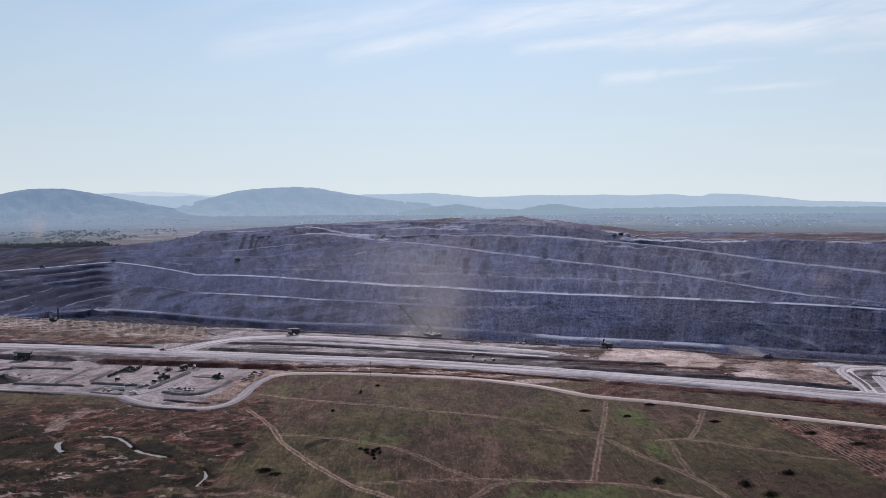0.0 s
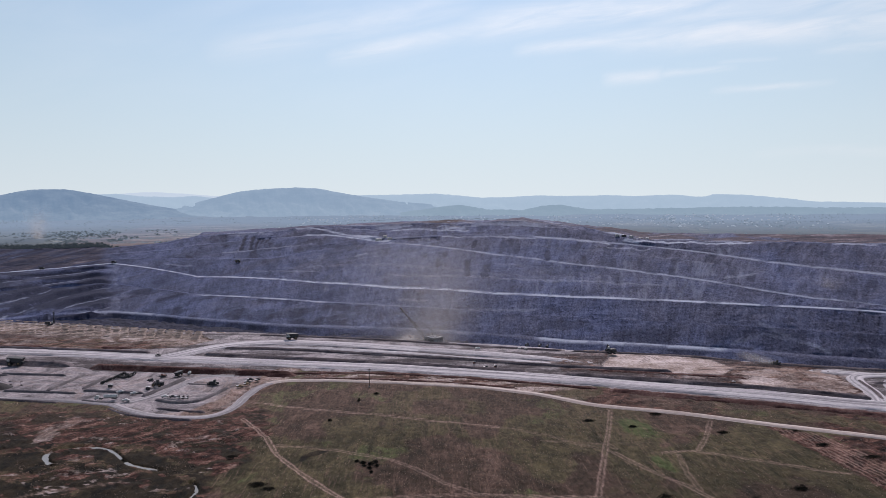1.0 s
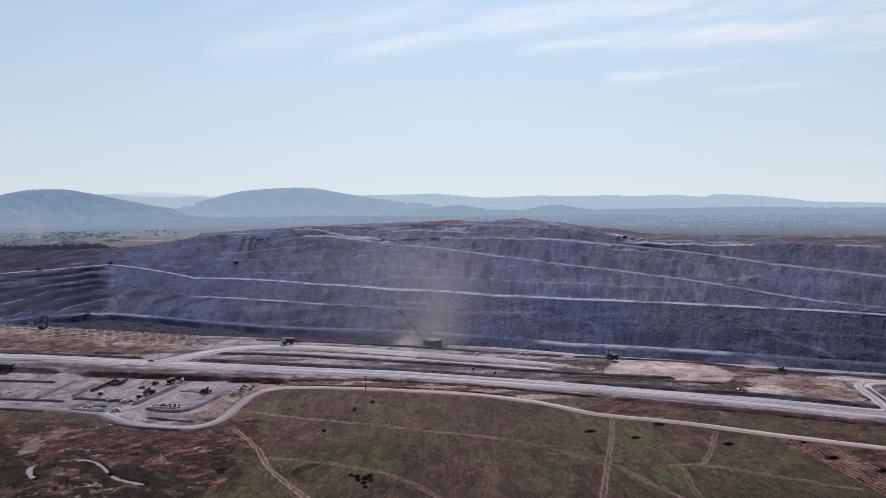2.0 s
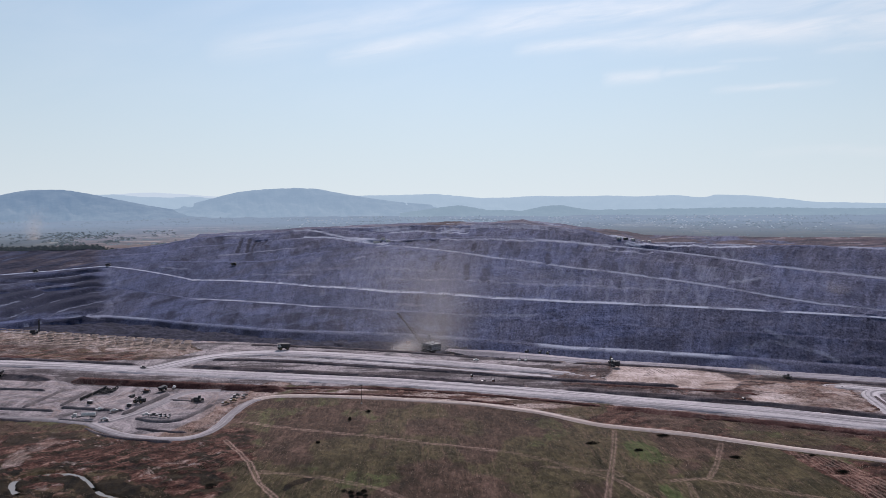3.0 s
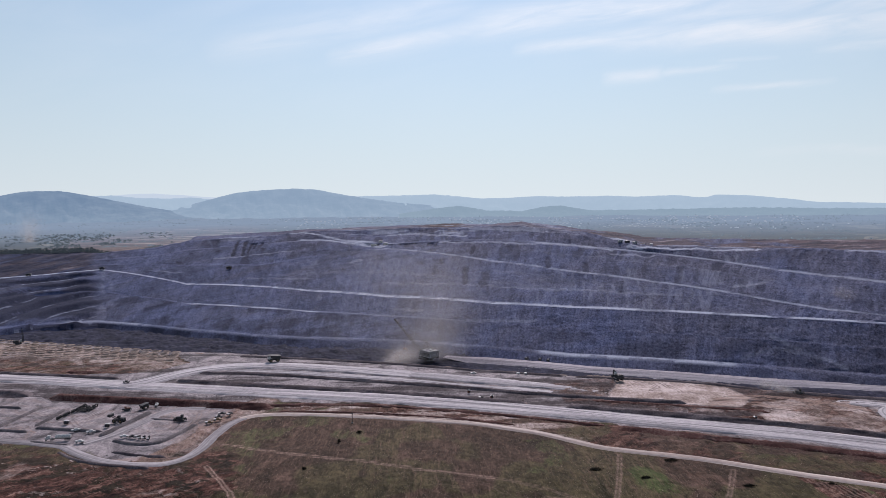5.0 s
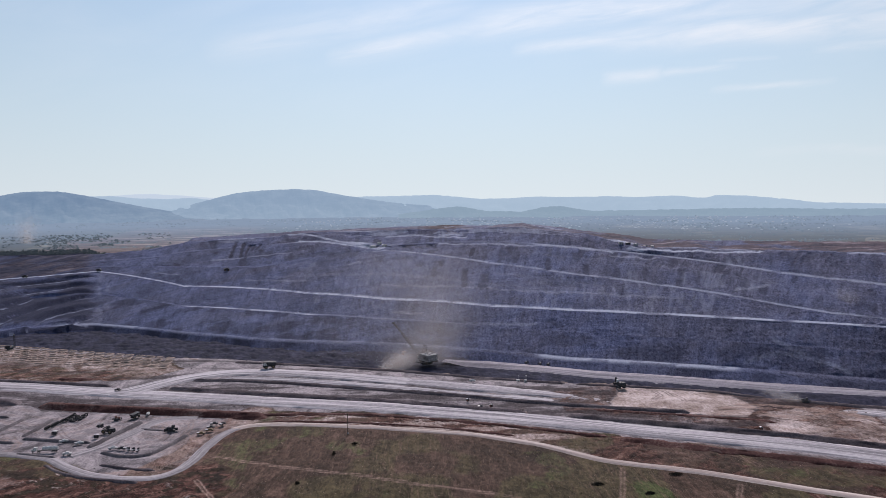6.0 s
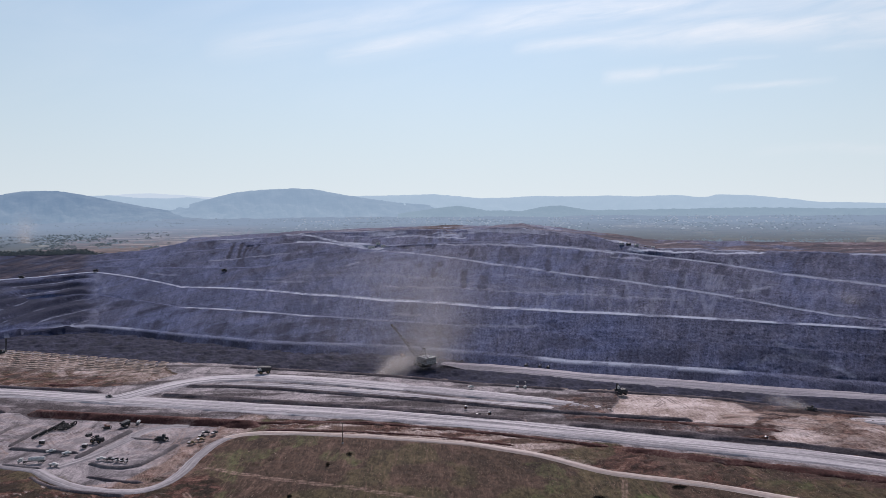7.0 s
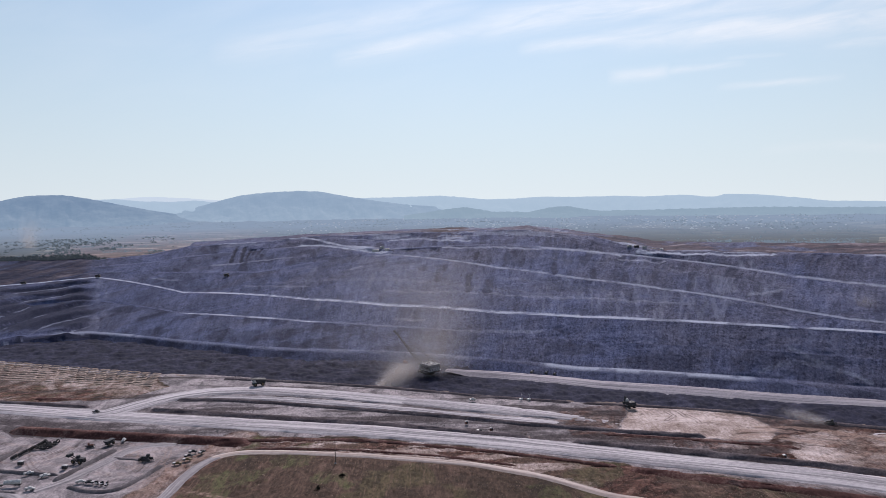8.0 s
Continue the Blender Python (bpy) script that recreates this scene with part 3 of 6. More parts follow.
MUD_BANK = [(-188, 368), (-191, 378), (-186, 381), (-175, 377), (-169, 368), (-178, 364)]
xn, yn = X[:, :n_near], Y[:, :n_near]
wob = (fractal(xn / 14, yn / 14, 4, 11) - 0.5) * 26
wob2 = (fractal(xn / 40, yn / 40, 4, 21) - 0.5) * 2
zero = np.zeros_like(R)
cover = {k: zero.copy() for k in ("lush", "red", "grey", "tan", "coal", "track", "clay", "scar", "wet", "fresh")}
cover["grey"][:, :n_near] = smooth(inside(xn, yn, MINE) + wob * 0.5, -4, 5)
scour = smooth(fractal(xn / 26, yn / 30, 5, 31) + 0.10 * wob2, 0.40, 0.56)
west = smooth(-xn + 0.25 * (yn - 400) + wob * 1.3, 96, 128) * smooth(-yn + wob, -470, -440)
cover["red"][:, :n_near] = np.clip(west * (0.25 + 0.75 * scour * smooth(yn + wob * 1.5, 362, 405)) +
                                   smooth(inside(xn, yn, MARGIN) + wob * 0.5, -2, 6) * (0.35 + 0.6 * smooth(fractal(xn / 20, yn / 22, 4, 41), 0.42, 0.6)), 0, 1)
cover["red"][:, :n_near] = np.maximum(cover["red"][:, :n_near], smooth(-line_distance(xn, yn, [(-118, 560), (-120, 535), (-129, 500), (-133, 470), (-140, 452)]) + wob * 0.3, -13, -4) * 0.9)
margin_in = smooth(inside(xn, yn, MARGIN) + wob * 0.4, -2, 5)
cover["lush"][:, :n_near] = smooth(fractal(xn / 50, yn / 70, 5, 51), 0.44, 0.62) * 0.9 + smooth(-np.hypot((xn - 112) / 1.2, yn - 398) + wob, -16, 0) * 0.6
clay_mask = np.maximum(smooth(inside(xn, yn, STRIP) + wob * 0.4, -2, 6) * (0.36 + 0.16 * smooth(yn + 0.36 * xn, 575, 600)), np.maximum(
    1.05 * smooth(inside(xn, yn, PAD_A) + wob * 0.35, -2, 3), 0.85 * smooth(inside(xn, yn, PAD_B) + wob * 0.7, -4, 8)))
spill = smooth(-line_distance(xn, yn, [(20, 600), (120, 578), (215, 505), (260, 470)]) + wob * 1.6, -16, 2) * 0.5
mud = smooth(-line_distance(xn, yn, [(-262, 420), (-246, 432), (-232, 446), (-214, 452)]) + wob * 0.6, -12, 0) * 0.9
cover["tan"][:, :n_near] = np.maximum(np.maximum(clay_mask, spill), np.maximum(mud, margin_in * (1 - smooth(xn, 60, 130)) * (0.30 + 0.35 * smooth(fractal(xn / 30, yn / 6, 4, 43), 0.45, 0.6))))
cover["scar"][:, :n_near] = np.maximum(cover["scar"][:, :n_near], 0.75 * margin_in * smooth(xn, 95, 170) * smooth(fractal(xn / 26, yn / 12, 4, 45), 0.40, 0.56))
bog = smooth(-line_distance(xn, yn, [(-330, 384), (-262, 381), (-225, 378), (-204, 374)]) + wob * 0.6, -14, -7)
bog = np.maximum(bog, smooth(-line_distance(xn, yn, [(-200, 364), (-172, 368), (-140, 350), (-112, 330), (-106, 312)]) + wob * 0.7, -10, -3))
bog = np.maximum(bog, smooth(-xn + wob * 2, 70, 110) * smooth(fractal(xn / 30, yn / 26, 5, 77), 0.56, 0.64) * smooth(-yn + wob, -410, -365) * 0.8)
cover["wet"][:, :n_near] = bog * 0.95
# the scoured red flat and the wet mosaic beside the creek: ridges and rills running across the slope
ua, va = 0.86 * xn + 0.5 * yn, -0.5 * xn + 0.86 * yn
zone = smooth(-xn + 0.2 * (yn - 400) + wob, 100, 125) * smooth(-yn + wob, -462, -440)
upper = zone * smooth(yn + wob, 372, 392)
lower = zone * (1 - smooth(yn + wob, 352, 378))
rill = 1 - np.abs(2 * fractal(ua / 34, va / 11, 4, 201) - 1)
rib = 1 - np.abs(2 * fractal(ua / 40, va / 13, 4, 211) - 1)
cover["red"][:, :n_near] = np.maximum(cover["red"][:, :n_near], upper * 0.85)
cover["lush"][:, :n_near] += 0.25 * lower
cover["red"][:, :n_near] = np.maximum(cover["red"][:, :n_near], 0.52 * lower)
cover["wet"][:, :n_near] = np.maximum(cover["wet"][:, :n_near], upper * smooth(rill, 0.86, 0.97) * 0.75)
cover["wet"][:, :n_near] = np.maximum(cover["wet"][:, :n_near], lower * smooth(fractal(ua / 22, va / 14, 5, 221), 0.53, 0.58) * 0.8)
cover["tan"][:, :n_near] = np.maximum(cover["tan"][:, :n_near], upper * smooth(rib, 0.90, 0.98) * 0.35)
cover["tan"][:, :n_near] = np.maximum(cover["tan"][:, :n_near], lower * smooth(rib, 0.88, 0.98) * 0.30)
green = 1.5 * smooth(-np.hypot((xn - 111) / 0.9, (yn - 403) / 1.7) + wob * 0.6, -14, -5)
green = np.maximum(green, 1.3 * smooth(-np.hypot((xn - 108) / 0.8, (yn - 352) / 1.5) + wob * 0.6, -10, -3))
green = np.maximum(green, 1.2 * smooth(-np.hypot((xn - 60) / 3.5, yn - 300) + wob * 0.6, -12, -4))
green = np.maximum(green, 0.8 * smooth(fractal(xn / 34, yn / 44, 5, 231), 0.58, 0.68) * (1 - zone))
cover["fresh"][:, :n_near] = np.clip(green * 0.62, 0, 1)
cover["wet"][:, :n_near] = np.maximum(cover["wet"][:, :n_near], zone * 0.14)
yard_d = inside(xn, yn, YARD)
cover["coal"][:, :n_near] = np.clip(
    smooth(inside(xn, yn, MINE) + wob, 6, 16) * smooth(fractal(xn / 45, yn / 10, 4, 61), 0.50, 0.64) * (1 - clay_mask) * (yard_d < -3) * 0.85, 0, 1)


def ruts(pts, gauge=1.1, width=0.55):
    """A two-wheel track worn into the ground."""
    d = line_distance(xn, yn, pts) + (fractal(xn / 9, yn / 9, 2, 71) - 0.5) * 1.0
    return np.clip(smooth(-np.abs(d - gauge), -width, 0) + 0.25 * smooth(-d, -gauge * 2.2 - 0.2, 0), 0, 1)


PATHS = [
    ([(-117, 472), (-76, 454), (-32, 439), (2, 424), (34, 413)], 0.8),
    ([(-114, 436), (-93, 402), (-81, 373), (-59, 340), (-40, 316), (-22, 301)], 0.9),
    ([(-84, 388), (-53, 380), (-25, 365), (-11, 352), (2, 333), (17, 321)], 0.5),
    ([(17, 321), (34, 318), (64, 315), (89, 307), (106, 294)], 0.75),
    ([(-37, 318), (-8, 320), (17, 321)], 0.45),
    ([(12, 299), (21, 312), (34, 318)], 0.55),
    ([(105, 441), (95, 406), (83, 368), (71, 329), (67, 316)], 0.6),
    ([(156, 416), (142, 388), (131, 370), (113, 368)], 0.6),
    ([(130, 368), (149, 358), (166, 347), (188, 336)], 0.5),
    ([(88, 368), (100, 341), (110, 324), (115, 310), (118, 294)], 0.55),
    ([(119, 364), (114, 338), (113, 320)], 0.35),
    ([(34, 413), (58, 398), (74, 382), (86, 370)], 0.35),
    ([(-196, 323), (-182, 326), (-174, 334), (-160, 336), (-146, 342)], 0.4),
    ([(-109, 308), (-93, 310), (-79, 312), (-63, 304)], 0.5),
    ([(90, 374), (88, 382), (56, 388)], 0.35),
]
for pts, strength in PATHS:
    cover["track"][:, :n_near] = np.maximum(cover["track"][:, :n_near], min(1.0, 1.12 * strength) * ruts(pts, 1.0, 0.75))
# ripped furrows beside the track in the east
for k in range(8):
    f0 = ruts([(186.5 + 2.6 * k, 404 - 1.6 * k), (190 + 2.7 * k, 369 - 1.0 * k), (193.5 + 3.0 * k, 336), (195 + 3.6 * k, 290)], 0.0, 0.9)
    cover["track"][:, :n_near] = np.maximum(cover["track"][:, :n_near], 0.6 * f0)
    cover["red"][:, :n_near] = np.maximum(cover["red"][:, :n_near], smooth(f0, 0, 0.2) * 0.5)
furrow_in = smooth(inside(xn, yn, [(184, 406), (188, 369), (192, 336), (193, 290), (224, 290), (216, 345), (205, 387)]) + wob * 0.15, -3, 1)
cover["red"][:, :n_near] = np.maximum(cover["red"][:, :n_near], 0.8 * furrow_in)
east_red = smooth(inside(xn, yn, [(206, 392), (219, 345), (228, 290), (330, 290), (330, 340)]) + wob * 0.4, -3, 3)
cover["red"][:, :n_near] = np.maximum(cover["red"][:, :n_near], 0.95 * east_red)
cover["scar"][:, :n_near] = np.maximum(cover["scar"][:, :n_near], 0.55 * east_red * smooth(fractal(xn / 14, yn / 9, 4, 73), 0.42, 0.58))
bare_patch = smooth(inside(xn, yn, [(-71, 364), (-67, 373), (-61, 379), (-57, 379), (-60, 374), (-65, 369), (-67, 363)]) + wob * 0.22, -1.2, 0.8)
cover["wet"][:, :n_near] = np.maximum(cover["wet"][:, :n_near], 0.85 * bare_patch)
out_in = inside(xn, yn, MINE) < -3   # the paddock is paler higher up, darker low down in the east
cover["track"][:, :n_near] = np.maximum(cover["track"][:, :n_near], 0.085 * out_in * smooth(yn, 385, 455))
cover["wet"][:, :n_near] = np.maximum(cover["wet"][:, :n_near], 0.40 * out_in * smooth(-yn + wob, -385, -330) * smooth(xn, 20, 90))
for k in range(5):  # wheel marks drawn out along the yard's edge
    o = 3.5 + 2.6 * k
    cover["track"][:, :n_near] = np.maximum(cover["track"][:, :n_near], 0.6 * ruts([(-155 - o, 448), (-137 - o, 452), (-130 - o, 470), (-128 - o, 500), (-121 - o, 525), (-112 - o, 545)], 0.8, 0.7))
for k in range(16):  # swirls left by the blade on the eastern pad
    th = radians(20 + 9.5 * k)
    x0, y0 = 252 + 26 * math.cos(th), 512 + 30 * math.sin(th)
    pts = [(x0 - 30 * math.cos(radians(-32 + 3 * k)) * u - 6 * u * u, y0 - 26 * math.sin(radians(-40 + 2 * k)) * u + 5 * math.sin(3 * u)) for u in (-1, -0.6, -0.2, 0.2, 0.6, 1)]
    d = line_distance(xn, yn, pts) + (fractal(xn / 9, yn / 9, 2, 72) - 0.5) * 2.0
    into = ("scar", "track", "track")[k % 3]
    cover[into][:, :n_near] = np.maximum(cover[into][:, :n_near], 0.75 * smooth(-d, -1.7, -0.4))
for k in range(7):  # wheel marks over the yard and the worked strip
    y0 = 508 + 9 * k
    cover["track"][:, :n_near] = np.maximum(cover["track"][:, :n_near], 0.35 * ruts([(-330, y0 + 30), (-240, y0 + 4 * (k % 3)), (-150, y0 - 12)], 1.3) * (yard_d > 0))
marks = random.Random(12)
for n, (cx, cy, sx_, sy_, ang) in enumerate([(175, 578, 34, 14, -20), (245, 515, 36, 22, -35), (150, 470, 70, 14, -26), (20, 535, 60, 8, -17), (262, 500, 22, 26, -60), (90, 575, 26, 12, 20),
                                            (-240, 520, 70, 24, -8), (-160, 500, 16, 26, 75), (-330, 700, 90, 20, -12), (60, 420, 120, 60, 30), (-20, 400, 100, 50, -40)]):
    for k in range((22 if n in (1, 4) else 12) if n < 9 else 4):
        x0, y0 = cx + marks.gauss(0, sx_ * 0.5), cy + marks.gauss(0, sy_ * 0.5)
        th, bend, length = radians(ang + marks.gauss(0, 22)), marks.gauss(0, 0.035), marks.uniform(14, 46)
        pts = []
        for _ in range(7):
            pts.append((x0, y0))
            x0, y0, th = x0 + math.cos(th) * length / 6, y0 + math.sin(th) * length / 6, th + bend * length / 6
        box_ = (np.abs(xn - cx) < 140) & (np.abs(yn - cy) < 140)
        into = "scar" if k % 3 and n < 7 else "track"
        d = line_distance(xn[box_], yn[box_], pts)
        worn = np.clip(smooth(-np.abs(d - 1.3), -0.8, 0), 0, 1) * marks.uniform(0.25, 0.7) * (0.3 if n > 8 else 1)
        cover[into][:, :n_near][box_] = np.maximum(cover[into][:, :n_near][box_], worn)
for pts in ([(112, 590), (125, 585), (132, 575), (128, 562)], [(160, 596), (170, 590), (172, 580), (164, 572)], [(168, 597), (178, 590), (179, 578)]):
    d = line_distance(xn, yn, pts)
    cover["scar"][:, :n_near] = np.maximum(cover["scar"][:, :n_near], 0.8 * smooth(-np.abs(d - 1.2), -0.9, 0))
works = smooth(inside(xn, yn, [(96, 600), (96, 540), (190, 505), (270, 462), (292, 500), (290, 545), (215, 592), (150, 616)]) + wob * 0.5, -4, 4) * (1 - smooth(inside(xn, yn, PAD_A) + wob * 0.35, -2, 3))
cover["scar"][:, :n_near] = np.maximum(cover["scar"][:, :n_near], 0.36 * works * smooth(fractal(xn / 22, yn / 9, 4, 75), 0.40, 0.60))
cover["red"][:, :n_near] = np.maximum(cover["red"][:, :n_near], 0.8 * works)
cover["grey"][:, :n_near] *= 1 - 0.55 * works
cover["red"][:, :n_near] = np.maximum(cover["red"][:, :n_near], 0.75 * smooth(inside(xn, yn, PAD_B) + wob, -10, 2))
cover["tan"][:, :n_near] *= 1 - 0.45 * smooth(inside(xn, yn, PAD_B) + wob, -8, 6) * smooth(fractal(xn / 26, yn / 12, 4, 63), 0.40, 0.56)
cover["clay"][:, n_pit:] = 0.9 * (smooth(-np.abs(X[:, n_pit:] + 1030) + 300 * (fractal(X[:, n_pit:] / 150, Y[:, n_pit:] / 220, 4, 81) - 0.5), -330, -260)
                                  * smooth(Y[:, n_pit:], 2050, 2250) * smooth(-Y[:, n_pit:], -3700, -3300))
# the creek flat in the south-west: red scour above, dark bog along the water, straw and mud banks below
flat_sw = smooth(-xn + wob, 90, 104) * smooth(-yn + wob, -470, -447)
for key in ("red", "wet", "tan", "lush", "fresh", "scar"):
    cover[key][:, :n_near] *= 1 - flat_sw
red_in = smooth(inside(xn, yn, RED_FLAT) + wob * 0.7, -6, 3)
dark_in = np.max([smooth(inside(xn, yn, q) + wob * 0.75, -4.5, 3.0) for q in BOGS], axis=0)
rill = 1 - np.abs(2 * fractal(ua / 30, va / 8, 4, 301) - 1)
rib = 1 - np.abs(2 * fractal((0.98 * xn + 0.2 * yn) / 46, (yn - 0.2 * xn) / 9, 4, 311) - 1)
south = (1 - red_in) * smooth(-yn + wob, -372, -360)
blot = fractal(xn / 13, yn / 8, 5, 351)
sw = {"red": 0.95 * red_in + (0.42 + 0.5 * smooth(fractal(ua / 26, va / 15, 5, 321), 0.44, 0.60)) * (1 - red_in),
      "wet": np.maximum(dark_in, np.maximum(0.75 * red_in * smooth(rill, 0.80, 0.95), (1 - red_in) * (0.12 + 0.66 * smooth(blot, 0.47, 0.57)))),
      "lush": 0.55 + 0.3 * (1 - red_in), "fresh": 0.30 * (1 - red_in) * smooth(fractal(xn / 24, yn / 24, 4, 341), 0.46, 0.6),
      "tan": np.maximum(0.50 * smooth(inside(xn, yn, MUD_FAN) + wob * 0.8, -4, 4), np.maximum(0.45 * smooth(inside(xn, yn, MUD_BANK) + wob * 0.7, -3, 4), 0.5 * (south + 0.7 * red_in) * smooth(rib, 0.84, 0.98)))}
sw["tan"] = np.maximum(sw["tan"], 0.40 * smooth(-line_distance(xn, yn, [(-102, 338), (-98, 337), (-94, 324), (-92, 314), (-94, 310)]) + wob * 0.25, -2.0, 0.2))
hum = fractal(xn / 6, yn / 4, 4, 361)
sw["wet"] = np.clip(sw["wet"] + 0.55 * smooth(hum, 0.56, 0.66) * (1 - 0.5 * red_in), 0, 1)
sw["tan"] = np.maximum(sw["tan"], 0.42 * smooth(fractal(xn / 7, yn / 4, 4, 371), 0.60, 0.70))
sw["tan"] *= 1 - dark_in
for key, value in sw.items():
    cover[key][:, :n_near] += flat_sw * value
# bare red and brown earth shows through the grey on the yard's edge, the pads and the strip
edge_in = smooth(-line_distance(xn, yn, [(-112, 558), (-116, 535), (-127, 500), (-132, 470), (-142, 450)]) + wob * 0.25, -15, -8)
padb_in = smooth(inside(xn, yn, PAD_B) + wob, -8, 3)
strip_in = smooth(inside(xn, yn, STRIP) + wob * 0.5, -3, 5)
cover["grey"][:, :n_near] *= 1 - np.clip(0.75 * edge_in + 0.6 * padb_in + 0.85 * strip_in, 0, 0.9)
cover["red"][:, :n_near] = np.maximum(cover["red"][:, :n_near], np.clip(0.55 * edge_in + 0.75 * padb_in + 0.55 * strip_in, 0, 0.9))
cover["tan"][:, :n_near] = np.maximum(cover["tan"][:, :n_near], 0.5 * edge_in)
torn = np.clip(cover["red"][:, :n_near] + 0.7 * cover["tan"][:, :n_near], 0, 1)
lumps = (fractal(xn / 18, yn / 18, 4, 91) - 0.5) * 1.0 + (fractal(xn / 5, yn / 4, 3, 95) - 0.5) * (0.7 + 1.3 * cover["red"][:, :n_near] - 0.35 * cover["tan"][:, :n_near])
lumps = lumps * smooth(R[:, :n_near], 150, 220) * (1 - 0.55 * cover["grey"][:, :n_near] * (1 - torn))
lumps = lumps * smooth(line_distance(xn, yn, TRACK), 2.5, 6.5) * (0.25 + 0.75 * smooth(line_distance(xn, yn, HAUL_ROAD), 10, 16))
for pts, half in WATER:
    bed = smooth(-line_distance(xn, yn, pts) + (fractal(xn / 5, yn / 6, 3, 93) - 0.5) * 2.4 * half, -half - 1.1, -half + 0.3)
    lumps = lumps * (1 - 0.8 * bed) - 1.5 * bed
Z[:, :n_near] += lumps - 0.2
Z[:, n_pit:] += (fractal(X[:, n_pit:] / 300, Y[:, n_pit:] / 300, 3, 99) - 0.5) * 10 * smooth(R[:, n_pit:], 1900, 2500)
xp, yp = X[:, n_near:n_pit], Y[:, n_near:n_pit]
FLOOR_ROAD = [(26, 1068), (90, 1046), (152, 1018), (219, 982), (315, 946), (431, 898), (524, 867), (640, 820)]
graded = smooth(line_distance(xp, yp, [(-40, 1030)] + FLOOR_ROAD), 9, 30)
heaps = np.abs(fractal(xp / 34, yp / 26, 3, 98) - 0.5) * 2
rough_pit = ((0.5 - heaps) * 3.5 + (fractal(xp / 11, yp / 9, 4, 97) - 0.5) * 4 + (fractal(xp / 3.5, yp / 4, 2, 96) - 0.5) * 2.4) * pit[:, None] * (0.06 + 0.94 * graded)
Z[:, n_near:n_pit] += rough_pit
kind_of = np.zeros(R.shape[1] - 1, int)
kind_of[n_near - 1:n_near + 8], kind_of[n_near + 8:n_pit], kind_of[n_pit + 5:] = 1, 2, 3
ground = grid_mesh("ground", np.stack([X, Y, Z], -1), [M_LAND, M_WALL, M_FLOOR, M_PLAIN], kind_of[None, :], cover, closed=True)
tagged(ground, "dry grassland and worked mine ground around a deep open pit", "ground", kind="structure")

# ---- the spoil heap: tipped slope with haul benches, rising from the pit floor to a flat top ----
A = np.arange(-44, 46.01, 0.075)
sA, cA = np.sin(np.radians(A)), np.cos(np.radians(A))


def on_slope(pts):
    r = along(A, pts)
    return r, spoil_level(ORIGIN[0] + r * sA, ORIGIN[1] + r * cA)


r_toe = 0.982 * along(A, TOE)
r1, z1 = on_slope(BENCH_1)
r2, z2 = on_slope(BENCH_2)
r3, z3 = on_slope(BENCH_3)
r4, z4 = on_slope(RIM)
r2, r3 = np.maximum(r2, r1 + 18), np.maximum(r3, r1 + 36)
r3 = np.maximum(r3, r2 + 16)
r4 = np.maximum(r4, r3 + 16)
def reach(lo, hi, soft=1.0):
    return smooth(A, lo - soft, lo) * (1 - smooth(A, hi, hi + soft))


knoll = 6 * (fractal(A / 1.3, A * 0, 4, 171) - 0.5) + 4 * np.exp(-((A - 7.3) / 2.6) ** 2) + 4 * np.exp(-((A + 3.5) / 3) ** 2)
# height and lie of each break in slope: foot, lower ledge, bench edges, rim, back of the top
w1, w2, w3 = 7.5, 3.6, 5.0
cap = 1 - smooth(-A, 17, 24)          # the flat tip top ends in the west, where the old ground begins
east = smooth(A, 12, 17)
gap = smooth(A, -25.5, -22.5) * (1 - smooth(A, -19.2, -17.4))   # the saddle where the farmland shows behind the heap
half_r, half_z = r_toe + 0.52 * (r1 - r_toe), -70 + 0.50 * (z1 + 70)
lines = [(r_toe - 34, z1 * 0 - 88), (r_toe, z1 * 0 - 71), (r_toe + 7, z1 * 0 - 70), (half_r, half_z), (half_r + 1.5 + 5.5 * reach(-18, -2, 4), half_z + 0.6), (r1 - w1 / 2, z1 - 1), (r1 + w1 / 2, z1),
         (r2 - w2 / 2, z2 - 1), (r2 + w2 / 2, z2), (r3 - w3 / 2, z3 - 1), (r3 + w3 / 2, z3), (np.maximum(r4 - 32, r3 + w3 / 2 + 2), np.where(r4 - 32 > r3 + w3 / 2 + 2, np.maximum(z3 + 1.5, z4 - 5 - 10 * (0.35 * reach(-15.5, -11.5, 2.0) + 0.75 * reach(-5, 9, 2)) * (0.55 + 0.6 * fractal(A / 1.3, A * 0, 4, 175))), z3 + 0.5)), (r4, z4 + 3 * (fractal(A * 1.7, A * 0, 4, 173) - 0.5)), (r4 + 8, z4 + 0.5 + knoll * 0.2),
         (r4 + 90, (z4 + knoll) * (1 - 0.75 * gap)), (r4 + 210, (z4 + 1.5 * cap + 4 * east) * (1 - gap) * (0.35 + 0.65 * cap) - 7 * gap), (r4 + 420, z4 * (0.25 + 0.45 * east) * (1 - gap) - 9 * gap), (r4 + 640, z4 * 0 - 14)]
steps = (6, 3, 46, 2, 50, 4, 34, 3, 34, 3, 18, 9, 3, 12, 10, 10, 6)
sr, sz, line_at = [], [], []
for i, n in enumerate(steps):
    line_at.append(len(sr))
    for k in range(n):
        u = k / n
        sr.append(lines[i][0] * (1 - u) + lines[i + 1][0] * u)
        sz.append(lines[i][1] * (1 - u) + lines[i + 1][1] * u)
line_at.append(len(sr))
sr.append(lines[-1][0]), sz.append(lines[-1][1])
SR, SZ = np.stack(sr, 1), np.stack(sz, 1)
SX, SY = ORIGIN[0] + SR * sA[:, None], ORIGIN[1] + SR * cA[:, None]
